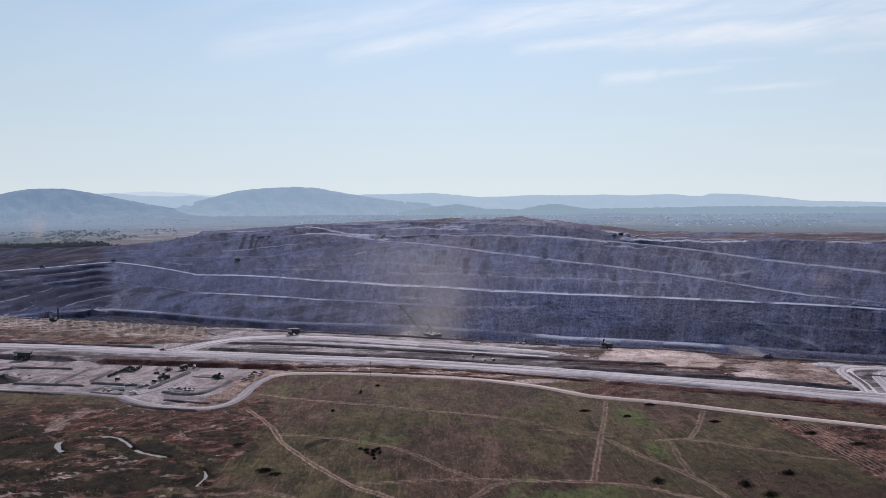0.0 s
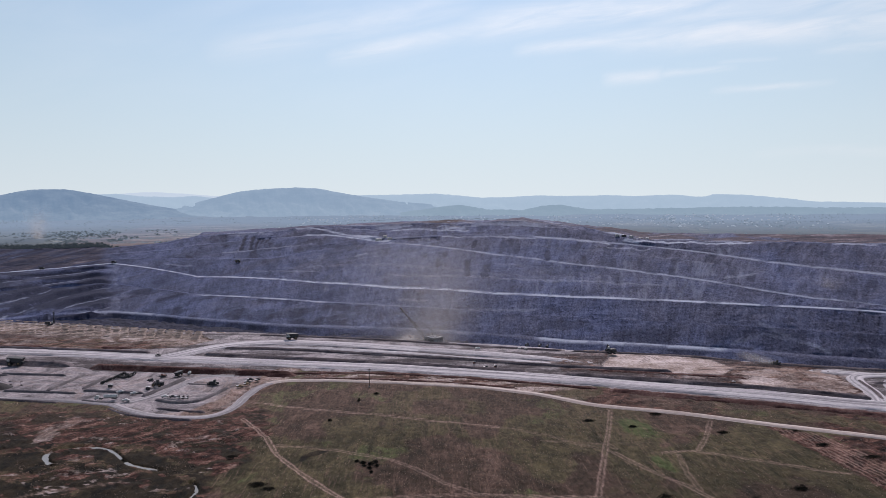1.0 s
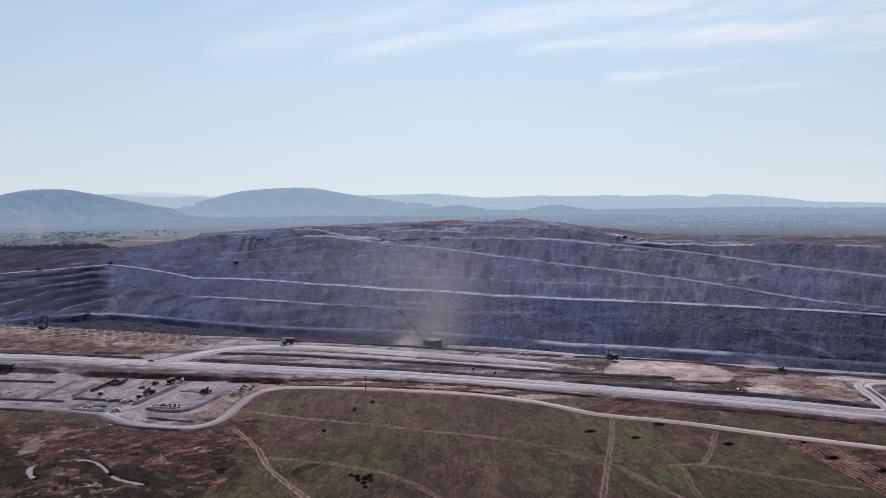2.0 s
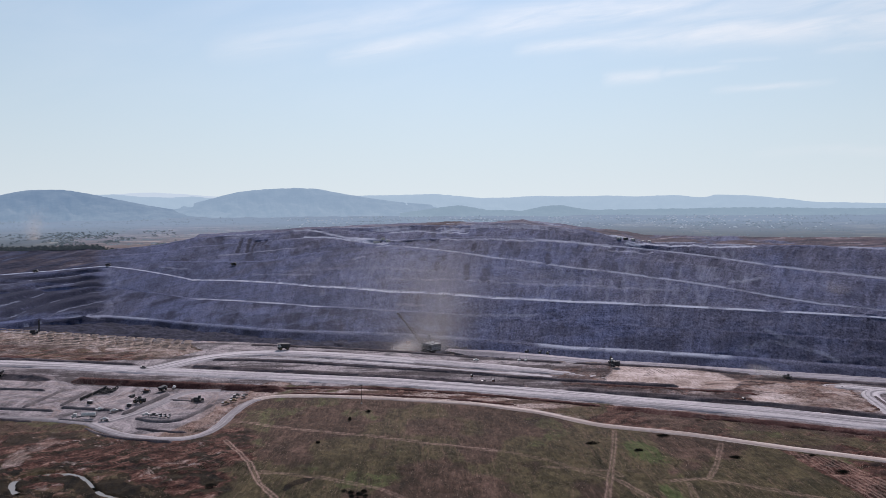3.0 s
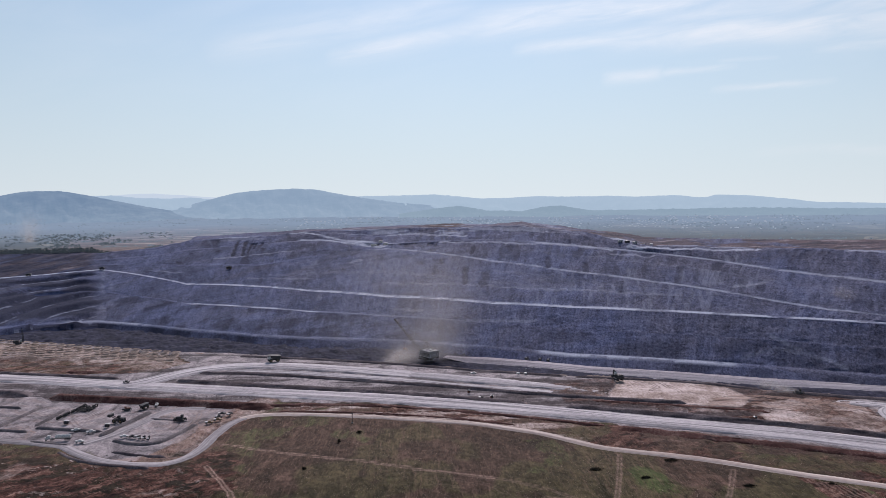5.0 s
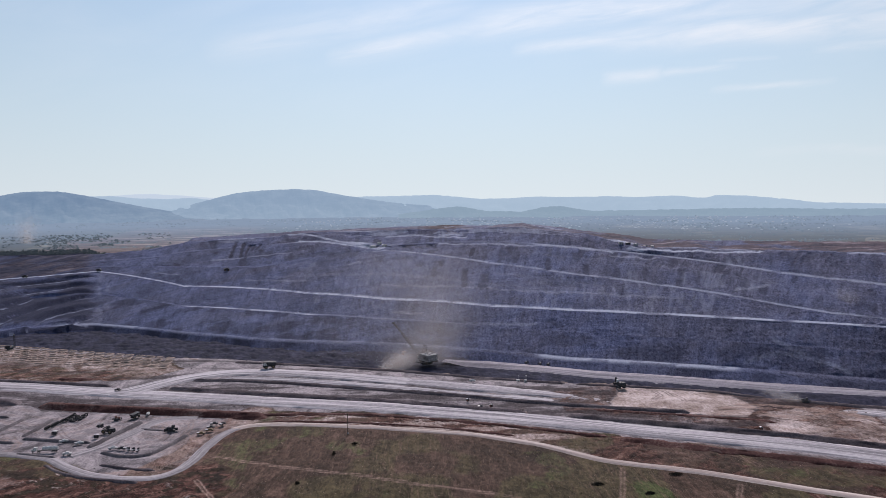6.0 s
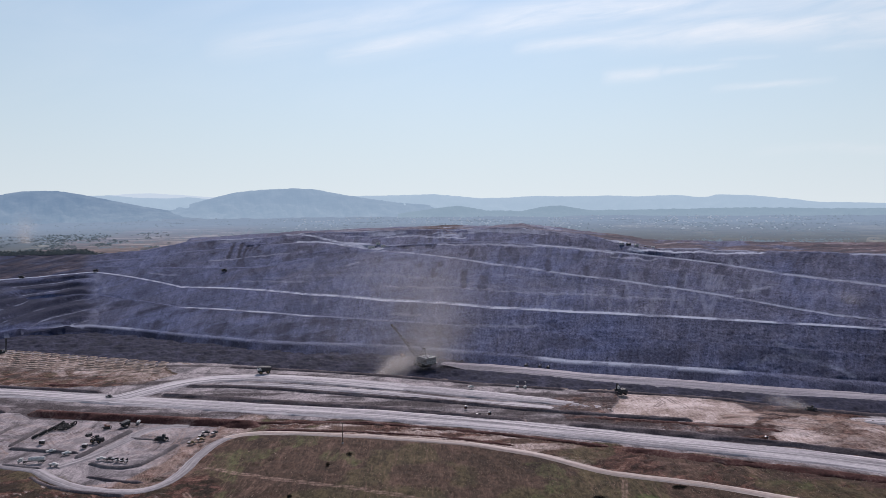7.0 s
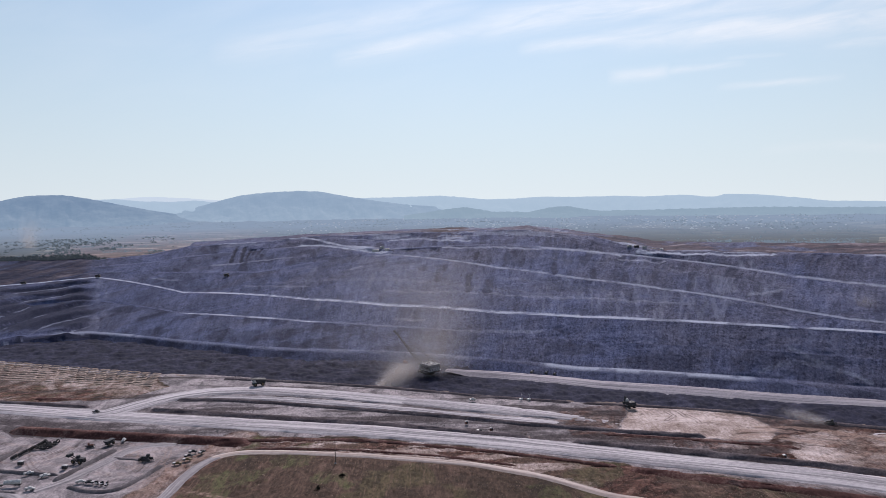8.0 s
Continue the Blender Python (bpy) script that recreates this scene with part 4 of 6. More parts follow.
S = np.radians(A)[:, None] * 1250 + np.zeros_like(SR)      # along the strike
D = SR.copy()                                              # up the slope
band = np.searchsorted([line_at[i] for i in (1, 3, 5, 7, 9, 12)], np.arange(SR.shape[1]), "right")[None, :]
S = S + 37.0 * band
row = np.arange(SR.shape[1])[None, :]
face = ((row > 2) & (row < line_at[12])).astype(float) * np.ones_like(SR)
on_bench = np.zeros_like(SR)
for i in (1, 3, 5, 7, 9):
    on_bench[:, line_at[i]:line_at[i + 1] + 1] = 1
SZ_PLAIN = SZ.copy()
calm = 1 - on_bench
for lag in (1, 2):
    calm = np.minimum(calm, 1 - (1 - 0.3 * lag) * np.maximum(np.roll(on_bench, lag, 1), np.roll(on_bench, -lag, 1)))
gully = fractal(S / 13 + 0.01 * D, D / 120, 4, 101) - 0.5
cones = np.abs(((S / 46 + 0.35 * vnoise(S / 60, D / 200, 7)) % 1.0) - 0.5) - 0.25
blocks = fractal(S / 60, D / 60, 4, 111) - 0.5
grit = fractal(S / 5, D / 5, 3, 121) - 0.5
SZ = SZ + face * (0.1 + 0.9 * calm) * ((5.0 * gully + 2.8 * grit) * (0.55 + 0.45 * smooth(A, -20, 6))[:, None] * (0.6 + 0.4 * (row > line_at[6])) + 1.6 * cones + 3.0 * blocks) + (1 - face) * (9 * blocks + 2.0 * grit) * (row > 2) * (row < line_at[16])
# the west end: old cut benches stepping down
endwall = 1 - smooth(A, -25.2, -23.6)
step = ((SZ_PLAIN - 0.17 * S + 6.0 * fractal(S / 60, D / 240, 4, 135)) / 10.5) % 1.0
SZ = SZ + endwall[:, None] * face * (1 - on_bench) * (row < line_at[5]) * (10.0 * (smooth(step, 0.10, 0.42) - step))
patchy = smooth(fractal(S / 30, D / 8, 3, 131), 0.36, 0.5)


road = np.zeros_like(SR)
for i, strength in ((1, 0.5 * reach(-26, -21.5) + 0.16 * reach(-21, -3, 3) + 0.3 * reach(-1, 3) + 0.85 * reach(9.5, 23) + 0.04),
                    (3, 0.85 * reach(-17.5, -9) + 0.15 * reach(-9, 4)), (5, 1.0 * reach(-32, 25.5) + 0.9 * reach(27.5, 40)),
                    (7, 0.04 + 0.55 * reach(-3.5, 36)), (9, 0.06 + 0.3 * reach(-10, -2.5) + 0.5 * reach(9, 36)), (12, 0.05 + 0.4 * reach(14.5, 24) + 0.2 * reach(30, 40))):
    road[:, line_at[i]:line_at[i + 1] + 1] = np.clip(strength, 0, 1)[:, None]
road *= 0.35 + 0.65 * patchy
road = np.maximum(road, endwall[:, None] * face * (row < line_at[5]) * (step < 0.11) * 0.55 * smooth(fractal(S / 45, SZ / 12, 3, 132), 0.40, 0.52))
pads = np.exp(-((A + 5.0) / 1.1) ** 2)[:, None] * ((row >= line_at[9] - 3) & (row <= line_at[10] + 3)) + np.exp(-((A - 15.3) / 1.0) ** 2)[:, None] * ((row >= line_at[12] - 2) & (row <= line_at[13] + 4))
road = np.maximum(road, 0.9 * np.clip(pads, 0, 1))
flat = (row >= line_at[13]) & (row < line_at[15])
road = np.maximum(road, flat * (0.8 * np.exp(-((A - 1.3) / 1.1) ** 2))[:, None] * smooth(fractal(SX / 30, SY / 60, 3, 134), 0.42, 0.56))
road = np.maximum(road, flat * (0.55 * reach(-6, 10, 2))[:, None] * smooth(fractal(S / 70, SR / 16, 3, 136), 0.54, 0.62))
fan = np.exp(-((A + 23.6 + 0.004 * (SR - r1[:, None]).mean(1)) / 0.55) ** 2)[:, None] * ((row > line_at[2]) & (row < line_at[5]))
road = np.maximum(road, 0.18 * fan * smooth(fractal(S / 10, D / 60, 3, 133), 0.35, 0.6))
minor = np.zeros_like(SR)
for i, u, lo, hi, k in ((6, 0.45, -12, 9, 0.12), (6, 0.75, 6, 20, 0.10), (8, 0.6, 9, 26, 0.10)):
    at_ = int(line_at[i] + u * steps[i])
    minor[:, at_:at_ + 2] = np.maximum(minor[:, at_:at_ + 2], (k * reach(lo, hi))[:, None])
road = np.maximum(road, minor * (0.4 + 0.6 * patchy))
# tipped streaks, and gashes whose dark is painted in, hanging below the breaks in slope
hang = np.zeros_like(SR)
gash = np.zeros_like(SR)
for top, base, lo, hi, k_pale, k_dark in ((12, 8, -17.4, -11.2, 0.10, 0.45), (12, 10, -11, 2, 0.15, 0.4), (9, 8, -4, 27, 0.28, 0.65), (12, 10, 2, 34, 0.16, 0.55), (7, 6, 2, 30, 0.12, 0.30), (5, 4, -22, 30, 0.14, 0.20), (3, 2, -22, 30, 0.08, 0.10)):
    a0, a1 = line_at[base], line_at[top]
    down = (SR[:, a1:a1 + 1] - SR[:, a0:a1]) / np.maximum(SR[:, a1:a1 + 1] - SR[:, a0:a0 + 1], 1)
    s_, d_ = S[:, a0:a1] - 0.18 * D[:, a0:a1], D[:, a0:a1]
    length = 0.25 + 0.9 * fractal(s_ / 34, d_ * 0 + base, 3, 601 + base)
    fade = reach(lo, hi, 1.2)[:, None] * (1 - smooth(down, 0.35 * length, length))
    lick = fractal(s_ / 6.5, d_ / 150, 4, 611 + base)
    where_p = smooth(fractal(s_ / 55, d_ / 200, 3, 621 + base), 0.42, 0.60)
    hang[:, a0:a1] = np.maximum(hang[:, a0:a1], k_pale * fade * smooth(lick, 0.52, 0.66) * where_p)
    gash[:, a0:a1] = np.maximum(gash[:, a0:a1], k_dark * fade * smooth(fractal(s_ / 15, d_ / 170, 4, 631 + base), 0.49, 0.57) * (0.35 + 0.65 * smooth(fractal(s_ / 70, d_ / 200, 3, 641 + base), 0.42, 0.58)))
SZ = SZ - 3.0 * gash * face
tips = smooth(fractal(S / 6, D / 40, 3, 137), 0.52, 0.66) * ((row >= line_at[6]) & (row < line_at[7])) * reach(9, 22)[:, None]
road = np.maximum(road, 0.14 * tips)
clay = np.zeros_like(SR)
clay[:, line_at[13]:] = (0.8 * smooth(A, 11, 14) * 0.9 + 0.9 * np.exp(-((A - 1.6) / 1.3) ** 2) + 0.1 + 0.4 * reach(-11, 11, 2))[:, None] * smooth(fractal(SX[:, line_at[13]:] / 60, SY[:, line_at[13]:] / 90, 4, 141), 0.30, 0.5)
clay += (endwall * 0.9)[:, None] * (row > line_at[6]) * smooth(fractal(S / 60, D / 20, 4, 143), 0.3, 0.55)
streaky = smooth(fractal(S / 60, row * 0.55 + 0 * S, 3, 138), 0.50, 0.60) * ((row > line_at[11]) & (row <= line_at[13]))
road = np.maximum(road, 0.5 * streaky * (0.5 * reach(-16, -10) + reach(-6, 11, 2))[:, None])
clay = np.maximum(clay, 0.8 * np.exp(-((A - 1.8) / 1.2) ** 2)[:, None] * ((row > line_at[11]) & (row <= line_at[13])) * smooth(fractal(S / 24, row * 0.3 + 0 * S, 3, 139), 0.4, 0.55))
seam_dark = np.zeros_like(SR)
seam_dark[:, :line_at[2]] = 0.12
low = (row >= line_at[1]) & (row < line_at[3])
seam_dark += (0.18 + 0.3 * (row < line_at[3])) * smooth(fractal(S / 50, D / 30, 4, 151), 0.46, 0.62) * face * (1 - on_bench) + endwall[:, None] * face * (1 - on_bench) * (0.45 + 0.55 * smooth(fractal(S / 110, SZ / 5, 4, 153), 0.40, 0.56)) * (row < line_at[5])
# the dark of the steep rim chutes, put into the colour
seam_dark += (0.2 + 0.15 * reach(-15, -9, 2) + 0.3 * reach(-5, 10))[:, None] * smooth(fractal(S / 9, D / 90, 3, 155), 0.50, 0.60) * ((row > line_at[10]) & (row <= line_at[12]))
# the west face is darker, in slanting streaks
seam_dark += (0.27 * reach(-23.4, -9, 4))[:, None] * face * (1 - on_bench) * (0.3 + 1.1 * smooth(fractal((S - 0.25 * D) / 26, D / 190, 4, 159), 0.38, 0.62))
seam_dark += 0.4 * smooth(fractal(S / 14, D / 70, 3, 157), 0.58, 0.68) * ((row > line_at[8]) & (row <= line_at[9] - 8))
mark = {"pale": np.zeros_like(SR), "dark": np.zeros_like(SR), "hang": np.zeros_like(SR)}
ragged_edge = (fractal(S / 9, D / 14, 3, 651) - 0.5) * 2


def score(kind_, strength, half, *pts):
    """A pale road, or the painted dark of a gash, drawn on the face along a line of the plan."""
    near_ = (SX > min(p_[0] for p_ in pts) - 40) & (SX < max(p_[0] for p_ in pts) + 40) & (SY > min(p_[1] for p_ in pts) - 40) & (SY < max(p_[1] for p_ in pts) + 40)
    d_ = line_distance(SX[near_], SY[near_], list(pts)) + ragged_edge[near_] * half * (0.3 if kind_ == "pale" else 0.7)
    mark[kind_][near_] = np.maximum(mark[kind_][near_], strength * smooth(-d_, -half * 1.35, -half * 0.45))


# haul roads over the flat top and thin ledges across the face
score("pale", 0.75, 5, (-515, 1880), (-456, 1859), (-414, 1838))
score("pale", 0.85, 5, (-327, 1822), (-289, 1809), (-231, 1747), (-158, 1675))
score("pale", 0.95, 6, (-289, 1752), (-237, 1729), (-169, 1671))
score("pale", 0.85, 8, (-161, 1665), (-88, 1608))
score("pale", 0.7, 6, (-82, 1701), (-34, 1692), (38, 1636), (89, 1604))
score("pale", 0.7, 12, (45, 1645), (62, 1652), (80, 1637))
score("pale", 0.6, 5, (35, 1579), (140, 1531), (192, 1493), (239, 1474))
score("pale", 0.8, 6, (239, 1474), (288, 1437), (349, 1380))
score("pale", 0.3, 4, (-75, 1374), (66, 1312), (159, 1254), (296, 1186))
score("pale", 0.25, 4, (66, 1168), (165, 1126))
score("pale", 0.2, 4, (-49, 1251), (-4, 1227))
score("pale", 0.9, 7, (381, 1374), (480, 1308), (572, 1271))
score("pale", 0.7, 6, (694, 1206), (743, 1183))
score("pale", 0.28, 3.5, (456, 981), (481, 939), (508, 903))
score("pale", 0.22, 3.5, (408, 959), (453, 961), (484, 933))
score("pale", 0.42, 4, (-478, 1697), (-400, 1680), (-297, 1671))
score("pale", 0.3, 4, (-598, 1663), (-529, 1621))
score("pale", 0.22, 4, (-361, 1521), (-221, 1454))
score("pale", 0.35, 4, (-152, 1525), (-131, 1535))
score("pale", 0.5, 4, (343, 1361), (407, 1314))
score("pale", 0.4, 5, (475, 1133), (519, 1134))
score("pale", 0.3, 4, (296, 1183), (380, 1134))
# slumps and gashes below the rim: the dark of steep cliffs put into the colour
score("dark", 1, 5.1, (-459, 1832), (-440, 1704))
score("dark", 1, 6.0, (-436, 1817), (-415, 1695))
score("dark", 1, 5.1, (-412, 1781), (-408, 1714))
score("dark", 0.9, 5.1, (-402, 1778), (-399, 1734))
score("dark", 0.9, 5.1, (-387, 1775), (-390, 1735))
score("dark", 0.5, 10, (-530, 1867), (-498, 1773))
score("dark", 0.55, 16, (-269, 1638), (-219, 1628), (-151, 1602))
score("dark", 0.5, 14, (-197, 1604), (-151, 1584))
score("dark", 0.9, 5.1, (102, 1521), (95, 1473))
score("dark", 0.7, 9, (112, 1362), (101, 1292))
score("dark", 0.8, 6.0, (77, 1399), (72, 1313))
score("dark", 0.7, 6, (232, 1389), (223, 1337))
score("dark", 0.7, 6.8, (291, 1333), (282, 1290))
score("dark", 0.45, 22, (213, 1305), (227, 1270), (255, 1253))
score("dark", 0.5, 8, (174, 1476), (171, 1402))
score("dark", 0.7, 6.8, (34, 1457), (34, 1442))
score("dark", 0.6, 8.5, (-7, 1473), (-7, 1458))
score("dark", 0.6, 6.8, (22, 1429), (20, 1387))
score("dark", 0.45, 14, (-60, 1526), (-24, 1509))
score("dark", 0.4, 14, (221, 1171), (257, 1152))
score("dark", 0.5, 8, (187, 1126), (198, 1113))
score("dark", 0.4, 10, (380, 1246), (373, 1196))
score("dark", 0.4, 10, (317, 1210), (314, 1179))
# pale tipped streaks
score("hang", 0.6, 5, (349, 1265), (339, 1227))
score("hang", 0.6, 4, (428, 1232), (412, 1188))
score("hang", 0.5, 12, (457, 1207), (441, 1160))
score("hang", 0.5, 10, (470, 1199), (454, 1156))
score("hang", 0.5, 7, (502, 1159), (495, 1126))
score("hang", 0.6, 5, (453, 1333), (446, 1309))
score("hang", 0.5, 5, (516, 1263), (506, 1230))
score("hang", 0.5, 4, (528, 1255), (525, 1234))
score("hang", 0.4, 6, (355, 1260), (347, 1222))
score("hang", 0.4, 8, (-229, 1567), (-231, 1464))
score("hang", 0.35, 7, (-101, 1473), (-108, 1399))
score("hang", 0.4, 5, (-197, 1381), (-190, 1339))
score("hang", 0.3, 8, (-228, 1294), (-224, 1233))
SZ = SZ - 2.5 * mark["dark"] * face
road = np.maximum(road, mark["pale"] * (0.55 + 0.45 * patchy))
hang = np.maximum(hang, mark["hang"])
# the upper slope in the far west is darker, in patches
seam_dark = np.maximum(seam_dark, endwall[:, None] * (row > line_at[6]) * (0.45 + 0.45 * smooth(fractal(S / 50, D / 14, 4, 661), 0.40, 0.60)))
seam_dark = np.maximum(seam_dark, np.maximum(gash, mark["dark"]))
spoil_heap = grid_mesh("spoil_heap", np.stack([SX, SY, SZ], -1), [M_SPOIL], np.zeros(SR.shape[1] - 1, int)[None, :],
                       {"slope": np.stack([S, D, SZ * 0], -1), "lean": np.stack([S - 0.10 * D, D, SZ * 0], -1), "pale": np.clip(hang, 0, 1), "road": np.clip(road, 0, 1), "clay": np.clip(clay, 0, 1), "coal": np.clip(seam_dark * (1 - np.clip(road, 0, 1)), 0, 1)})
tagged(spoil_heap, "huge shale spoil heap, grey-blue with painted haze, stepped with pale haul benches", "spoil heap", kind="structure")


def spoil_z(x, y):
    a = math.degrees(math.atan2(x - ORIGIN[0], y - ORIGIN[1]))
    i = int(np.argmin(np.abs(A - a)))
    return float(np.interp(math.hypot(x - ORIGIN[0], y - ORIGIN[1]), SR[i], SZ[i]))


# ---- ribbons: roads, windrows, banks ----
def resample(pts, step_m):
    """A smooth polyline through the points at even steps."""
    p = np.array(pts, float)
    seg = np.r_[0, np.cumsum(np.hypot(*np.diff(p, axis=0).T))]
    s = np.arange(0, seg[-1], step_m)
    q = np.stack([np.interp(s, seg, p[:, 0]), np.interp(s, seg, p[:, 1])], 1)
    k = max(1, int(7 / step_m))
    pad = np.vstack([np.repeat(q[:1], k, 0), q, np.repeat(q[-1:], k, 0)])
    return np.stack([np.convolve(pad[:, i], np.ones(2 * k + 1) / (2 * k + 1), "valid") for i in (0, 1)], 1)


def ribbon(name, pts, profile, mat, label, category="road", step_m=3.0, ragged=0.6, level=0.0, seed=0, kind="structure", taper=0.0, rise=None, lumpy=1.0):
    """Sweeps a cross profile (offset to the right of the way, height) along a line of the plan."""
    q = resample(pts, step_m)
    d = np.gradient(q, axis=0)
    d /= np.hypot(d[:, 0], d[:, 1])[:, None] + 1e-9
    right = np.stack([d[:, 1], -d[:, 0]], 1)
    s = np.arange(len(q)) * step_m
    end = np.ones(len(q)) if not taper else np.clip(np.minimum(s, s[-1] - s) / taper, 0.05, 1)
    co = np.zeros((len(q), len(profile), 3))
    for k, (off, z) in enumerate(profile):
        wav = (fractal(s / 9, s * 0 + k * 3.7, 3, seed + 200) - 0.5) * 2 * ragged
        co[:, k, :2] = q + right * (off * (0.4 + 0.6 * end) + wav)[:, None]
        co[:, k, 2] = level + z * end + (abs(z) > 0.3) * (fractal(s / 4, s * 0 + k * 5.1, 4, seed + 300) - 0.5) * 0.95 * lumpy * abs(z) * end * (kind != "structure") - 0.7 * (1 - end) * (taper > 0)
        if kind != "structure":
            co[:, k, 2] += (fractal(s / 1.7, s * 0 + k * 8.3, 3, seed + 400) - 0.5) * 0.75 * lumpy * max(z, 0) * end
            co[:, k, 2] -= max(z, 0) * 0.55 * (lumpy > 0.9) * smooth(fractal(s / 17, s * 0 + 2.2, 3, seed + 500), 0.50, 0.66) * end
        if rise is not None:
            co[:, k, 2] += np.interp(s, (0, s[-1]), rise)
    lie = np.stack([np.repeat(s[:, None], len(profile), 1), np.repeat(np.array([o for o, _ in profile])[None, :], len(s), 0), np.full((len(s), len(profile)), seed * 7.3)], -1)
    ob = grid_mesh(name, co, [mat], np.zeros(len(profile) - 1, int)[None, :], {"lie": lie})
    return tagged(ob, label, category, kind=kind)


def road_profile(width, h=0.45):
    w = width / 2
    return [(-w - 1.5, -0.5), (-w, h), (-w * 0.5, h + 0.1), (0, h + 0.15), (w * 0.5, h + 0.1), (w, h), (w + 1.5, -0.5)]


def bund_profile(width, h):
    w = width / 2
    return [(-w, -0.4), (-w * 0.72, h * 0.3), (-w * 0.42, h * 0.68), (-w * 0.12, h), (w * 0.15, h * 0.94), (w * 0.42, h * 0.62), (w * 0.7, h * 0.3), (w, -0.4)]


def offset(pts, d):
    q = np.array(pts, float)
    g = np.gradient(q, axis=0)
    g /= np.hypot(g[:, 0], g[:, 1])[:, None]
    return [tuple(v) for v in q + d * np.stack([g[:, 1], -g[:, 0]], 1)]


ribbon("road_track", TRACK[12:], road_profile(4.3), M_TRACKROAD, "pale gravel track round the edge of the grassland")
ribbon("road_track_yard", TRACK[:14], road_profile(4.6, 0.4), M_YARDTRACK, "grey gravel track below the equipment yard", seed=17)
ribbon("road_haul", HAUL_ROAD, road_profile(20), M_HAUL, "wide pale grey gravel haul road", ragged=1.2, seed=3)
ribbon("road_pit", [(-246, 612)] + PIT_ROAD[:8], road_profile(20, 0.5), M_HAUL, "wide pale gravel haul road along the pit crest", ragged=1.6, seed=5, taper=14)
ribbon("road_pit_end", [(-70, 653), (-35, 640), (0, 627), (50, 605), (95, 586), (140, 566)], road_profile(17, 0.56), M_HAUL, "pale gravel haul road fading out along the pit crest", ragged=1.8, seed=6, taper=85)
ribbon("road_yard", [(-146, 546), (-164, 545), (-173, 538), (-179, 513), (-187, 488), (-198, 474)], road_profile(6.0, 0.16), M_YARDTRACK, "pale gravel lane through the equipment yard", ragged=0.7, seed=13)
ribbon("road_mid", [(-195, 640), (-150, 652), (-100, 643), (-30, 618), (40, 588), (110, 566)], road_profile(9, 0.3), M_HAUL, "pale wheel-worn strip between haul roads", ragged=1.5, seed=7, taper=45)
ribbon("road_crest", [(272, 540), (290, 530), (315, 518), (345, 507), (430, 480)], road_profile(11, 0.3), M_HAUL, "gravel road along the pit crest", seed=8, taper=25)
ribbon("road_hairpin", [(330, 516), (302, 516), (294, 505), (285, 470), (276, 446)], road_profile(9), M_HAUL, "gravel hairpin road on the mine edge", seed=9)
ribbon("road_hairpin_outer", [(345, 500), (322, 502), (312, 494), (300, 462), (290, 440)], road_profile(9), M_HAUL, "gravel hairpin road on the mine edge", seed=10)
ribbon("road_floor", FLOOR_ROAD, [(-20, -6), (-8, -0.6), (-4, 0.2), (0, 0.3), (4, 0.2), (8, -0.6), (20, -6)], M_PITROAD, "pale road on the pit floor", level=-79, ragged=2, seed=11, taper=60)

# windrows of dumped earth beside the roads
def windrow(pts, width, h, mat, label, seed=0, taper=6.0, level=0.0, name="windrow"):
    return ribbon(name, pts, bund_profile(width * 0.76, h * 0.66), mat, label, "earth bund", 1.5, width * (0.05 if mat == M_YARDBUND else 0.10), level, seed, "", taper, lumpy=0.4 if mat != M_REDBANK else 0.8)


windrow([(-520, 694), (-387, 666), (-303, 648), (-240, 632)], 8, 2.2, M_BERM, "dark earth windrow beside the haul road", 1)
windrow([(-196, 622), (-150, 610), (-113, 599), (-30, 577), (36, 553), (72, 541)], 11, 3.0, M_BERM, "dark earth windrow beside the haul road", 2)
windrow([(92, 534), (130, 520), (167, 506), (218, 486), (258, 466), (278, 454)], 11, 3.2, M_BERM, "dark earth windrow beside the haul road", 3)
windrow([(-186, 646), (-150, 644), (-100, 630), (-40, 610), (20, 590), (70, 569), (130, 549), (180, 536)], 8, 2.4, M_BERM, "dark rocky windrow between haul roads", 4)
windrow([(-170, 712), (-120, 699), (-60, 681), (-16, 666), (45, 639), (113, 616)], 7, 1.8, M_BERM, "dark windrow along the pit crest", 5)
windrow([(115, 615), (152, 606), (216, 585), (245, 564)], 6, 1.5, M_BERM, "dark windrow along the pit crest", 6)
windrow([(245, 564), (284, 547), (324, 532), (420, 497)], 7, 1.8, M_BERM, "dark windrow along the pit crest", 7)
windrow([(296, 506), (287, 470), (279, 450)], 5, 2.0, M_BERM, "dark windrow beside the hairpin road", 8)
windrow([(300, 498), (316, 486), (308, 455), (300, 440)], 5, 2.0, M_BERM, "dark windrow beside the hairpin road", 9)
windrow([(-118, 548), (-70, 548), (-30, 544), (48, 518), (114, 490)], 6, 1.2, M_REDBANK, "low red earth windrow below the haul road", 10)
windrow([(114, 488), (167, 464), (218, 442), (300, 402), (420, 360)], 11, 2.4, M_REDBANK, "dark red-brown earth bank below the haul road", 11)
windrow([(-100, 534), (-40, 528), (20, 512), (60, 494)], 4, 0.8, M_REDBANK, "low red earth windrow beside the gravel track", 12)
windrow([(110, 548), (160, 534), (205, 520), (225, 512)], 6, 1.1, M_REDBANK, "red-brown earth windrow below the clay pad", 13)

# the cut bank behind the yard: the haul road lies a terrace higher
BANK = [(-5.5, -0.6), (-4.0, 0.5), (-2.6, 1.5), (-1.4, 2.5), (-0.3, 3.1), (1.2, 3.3), (3, 2.7), (6, 1.6), (9, 0.8), (12, -0.4)]
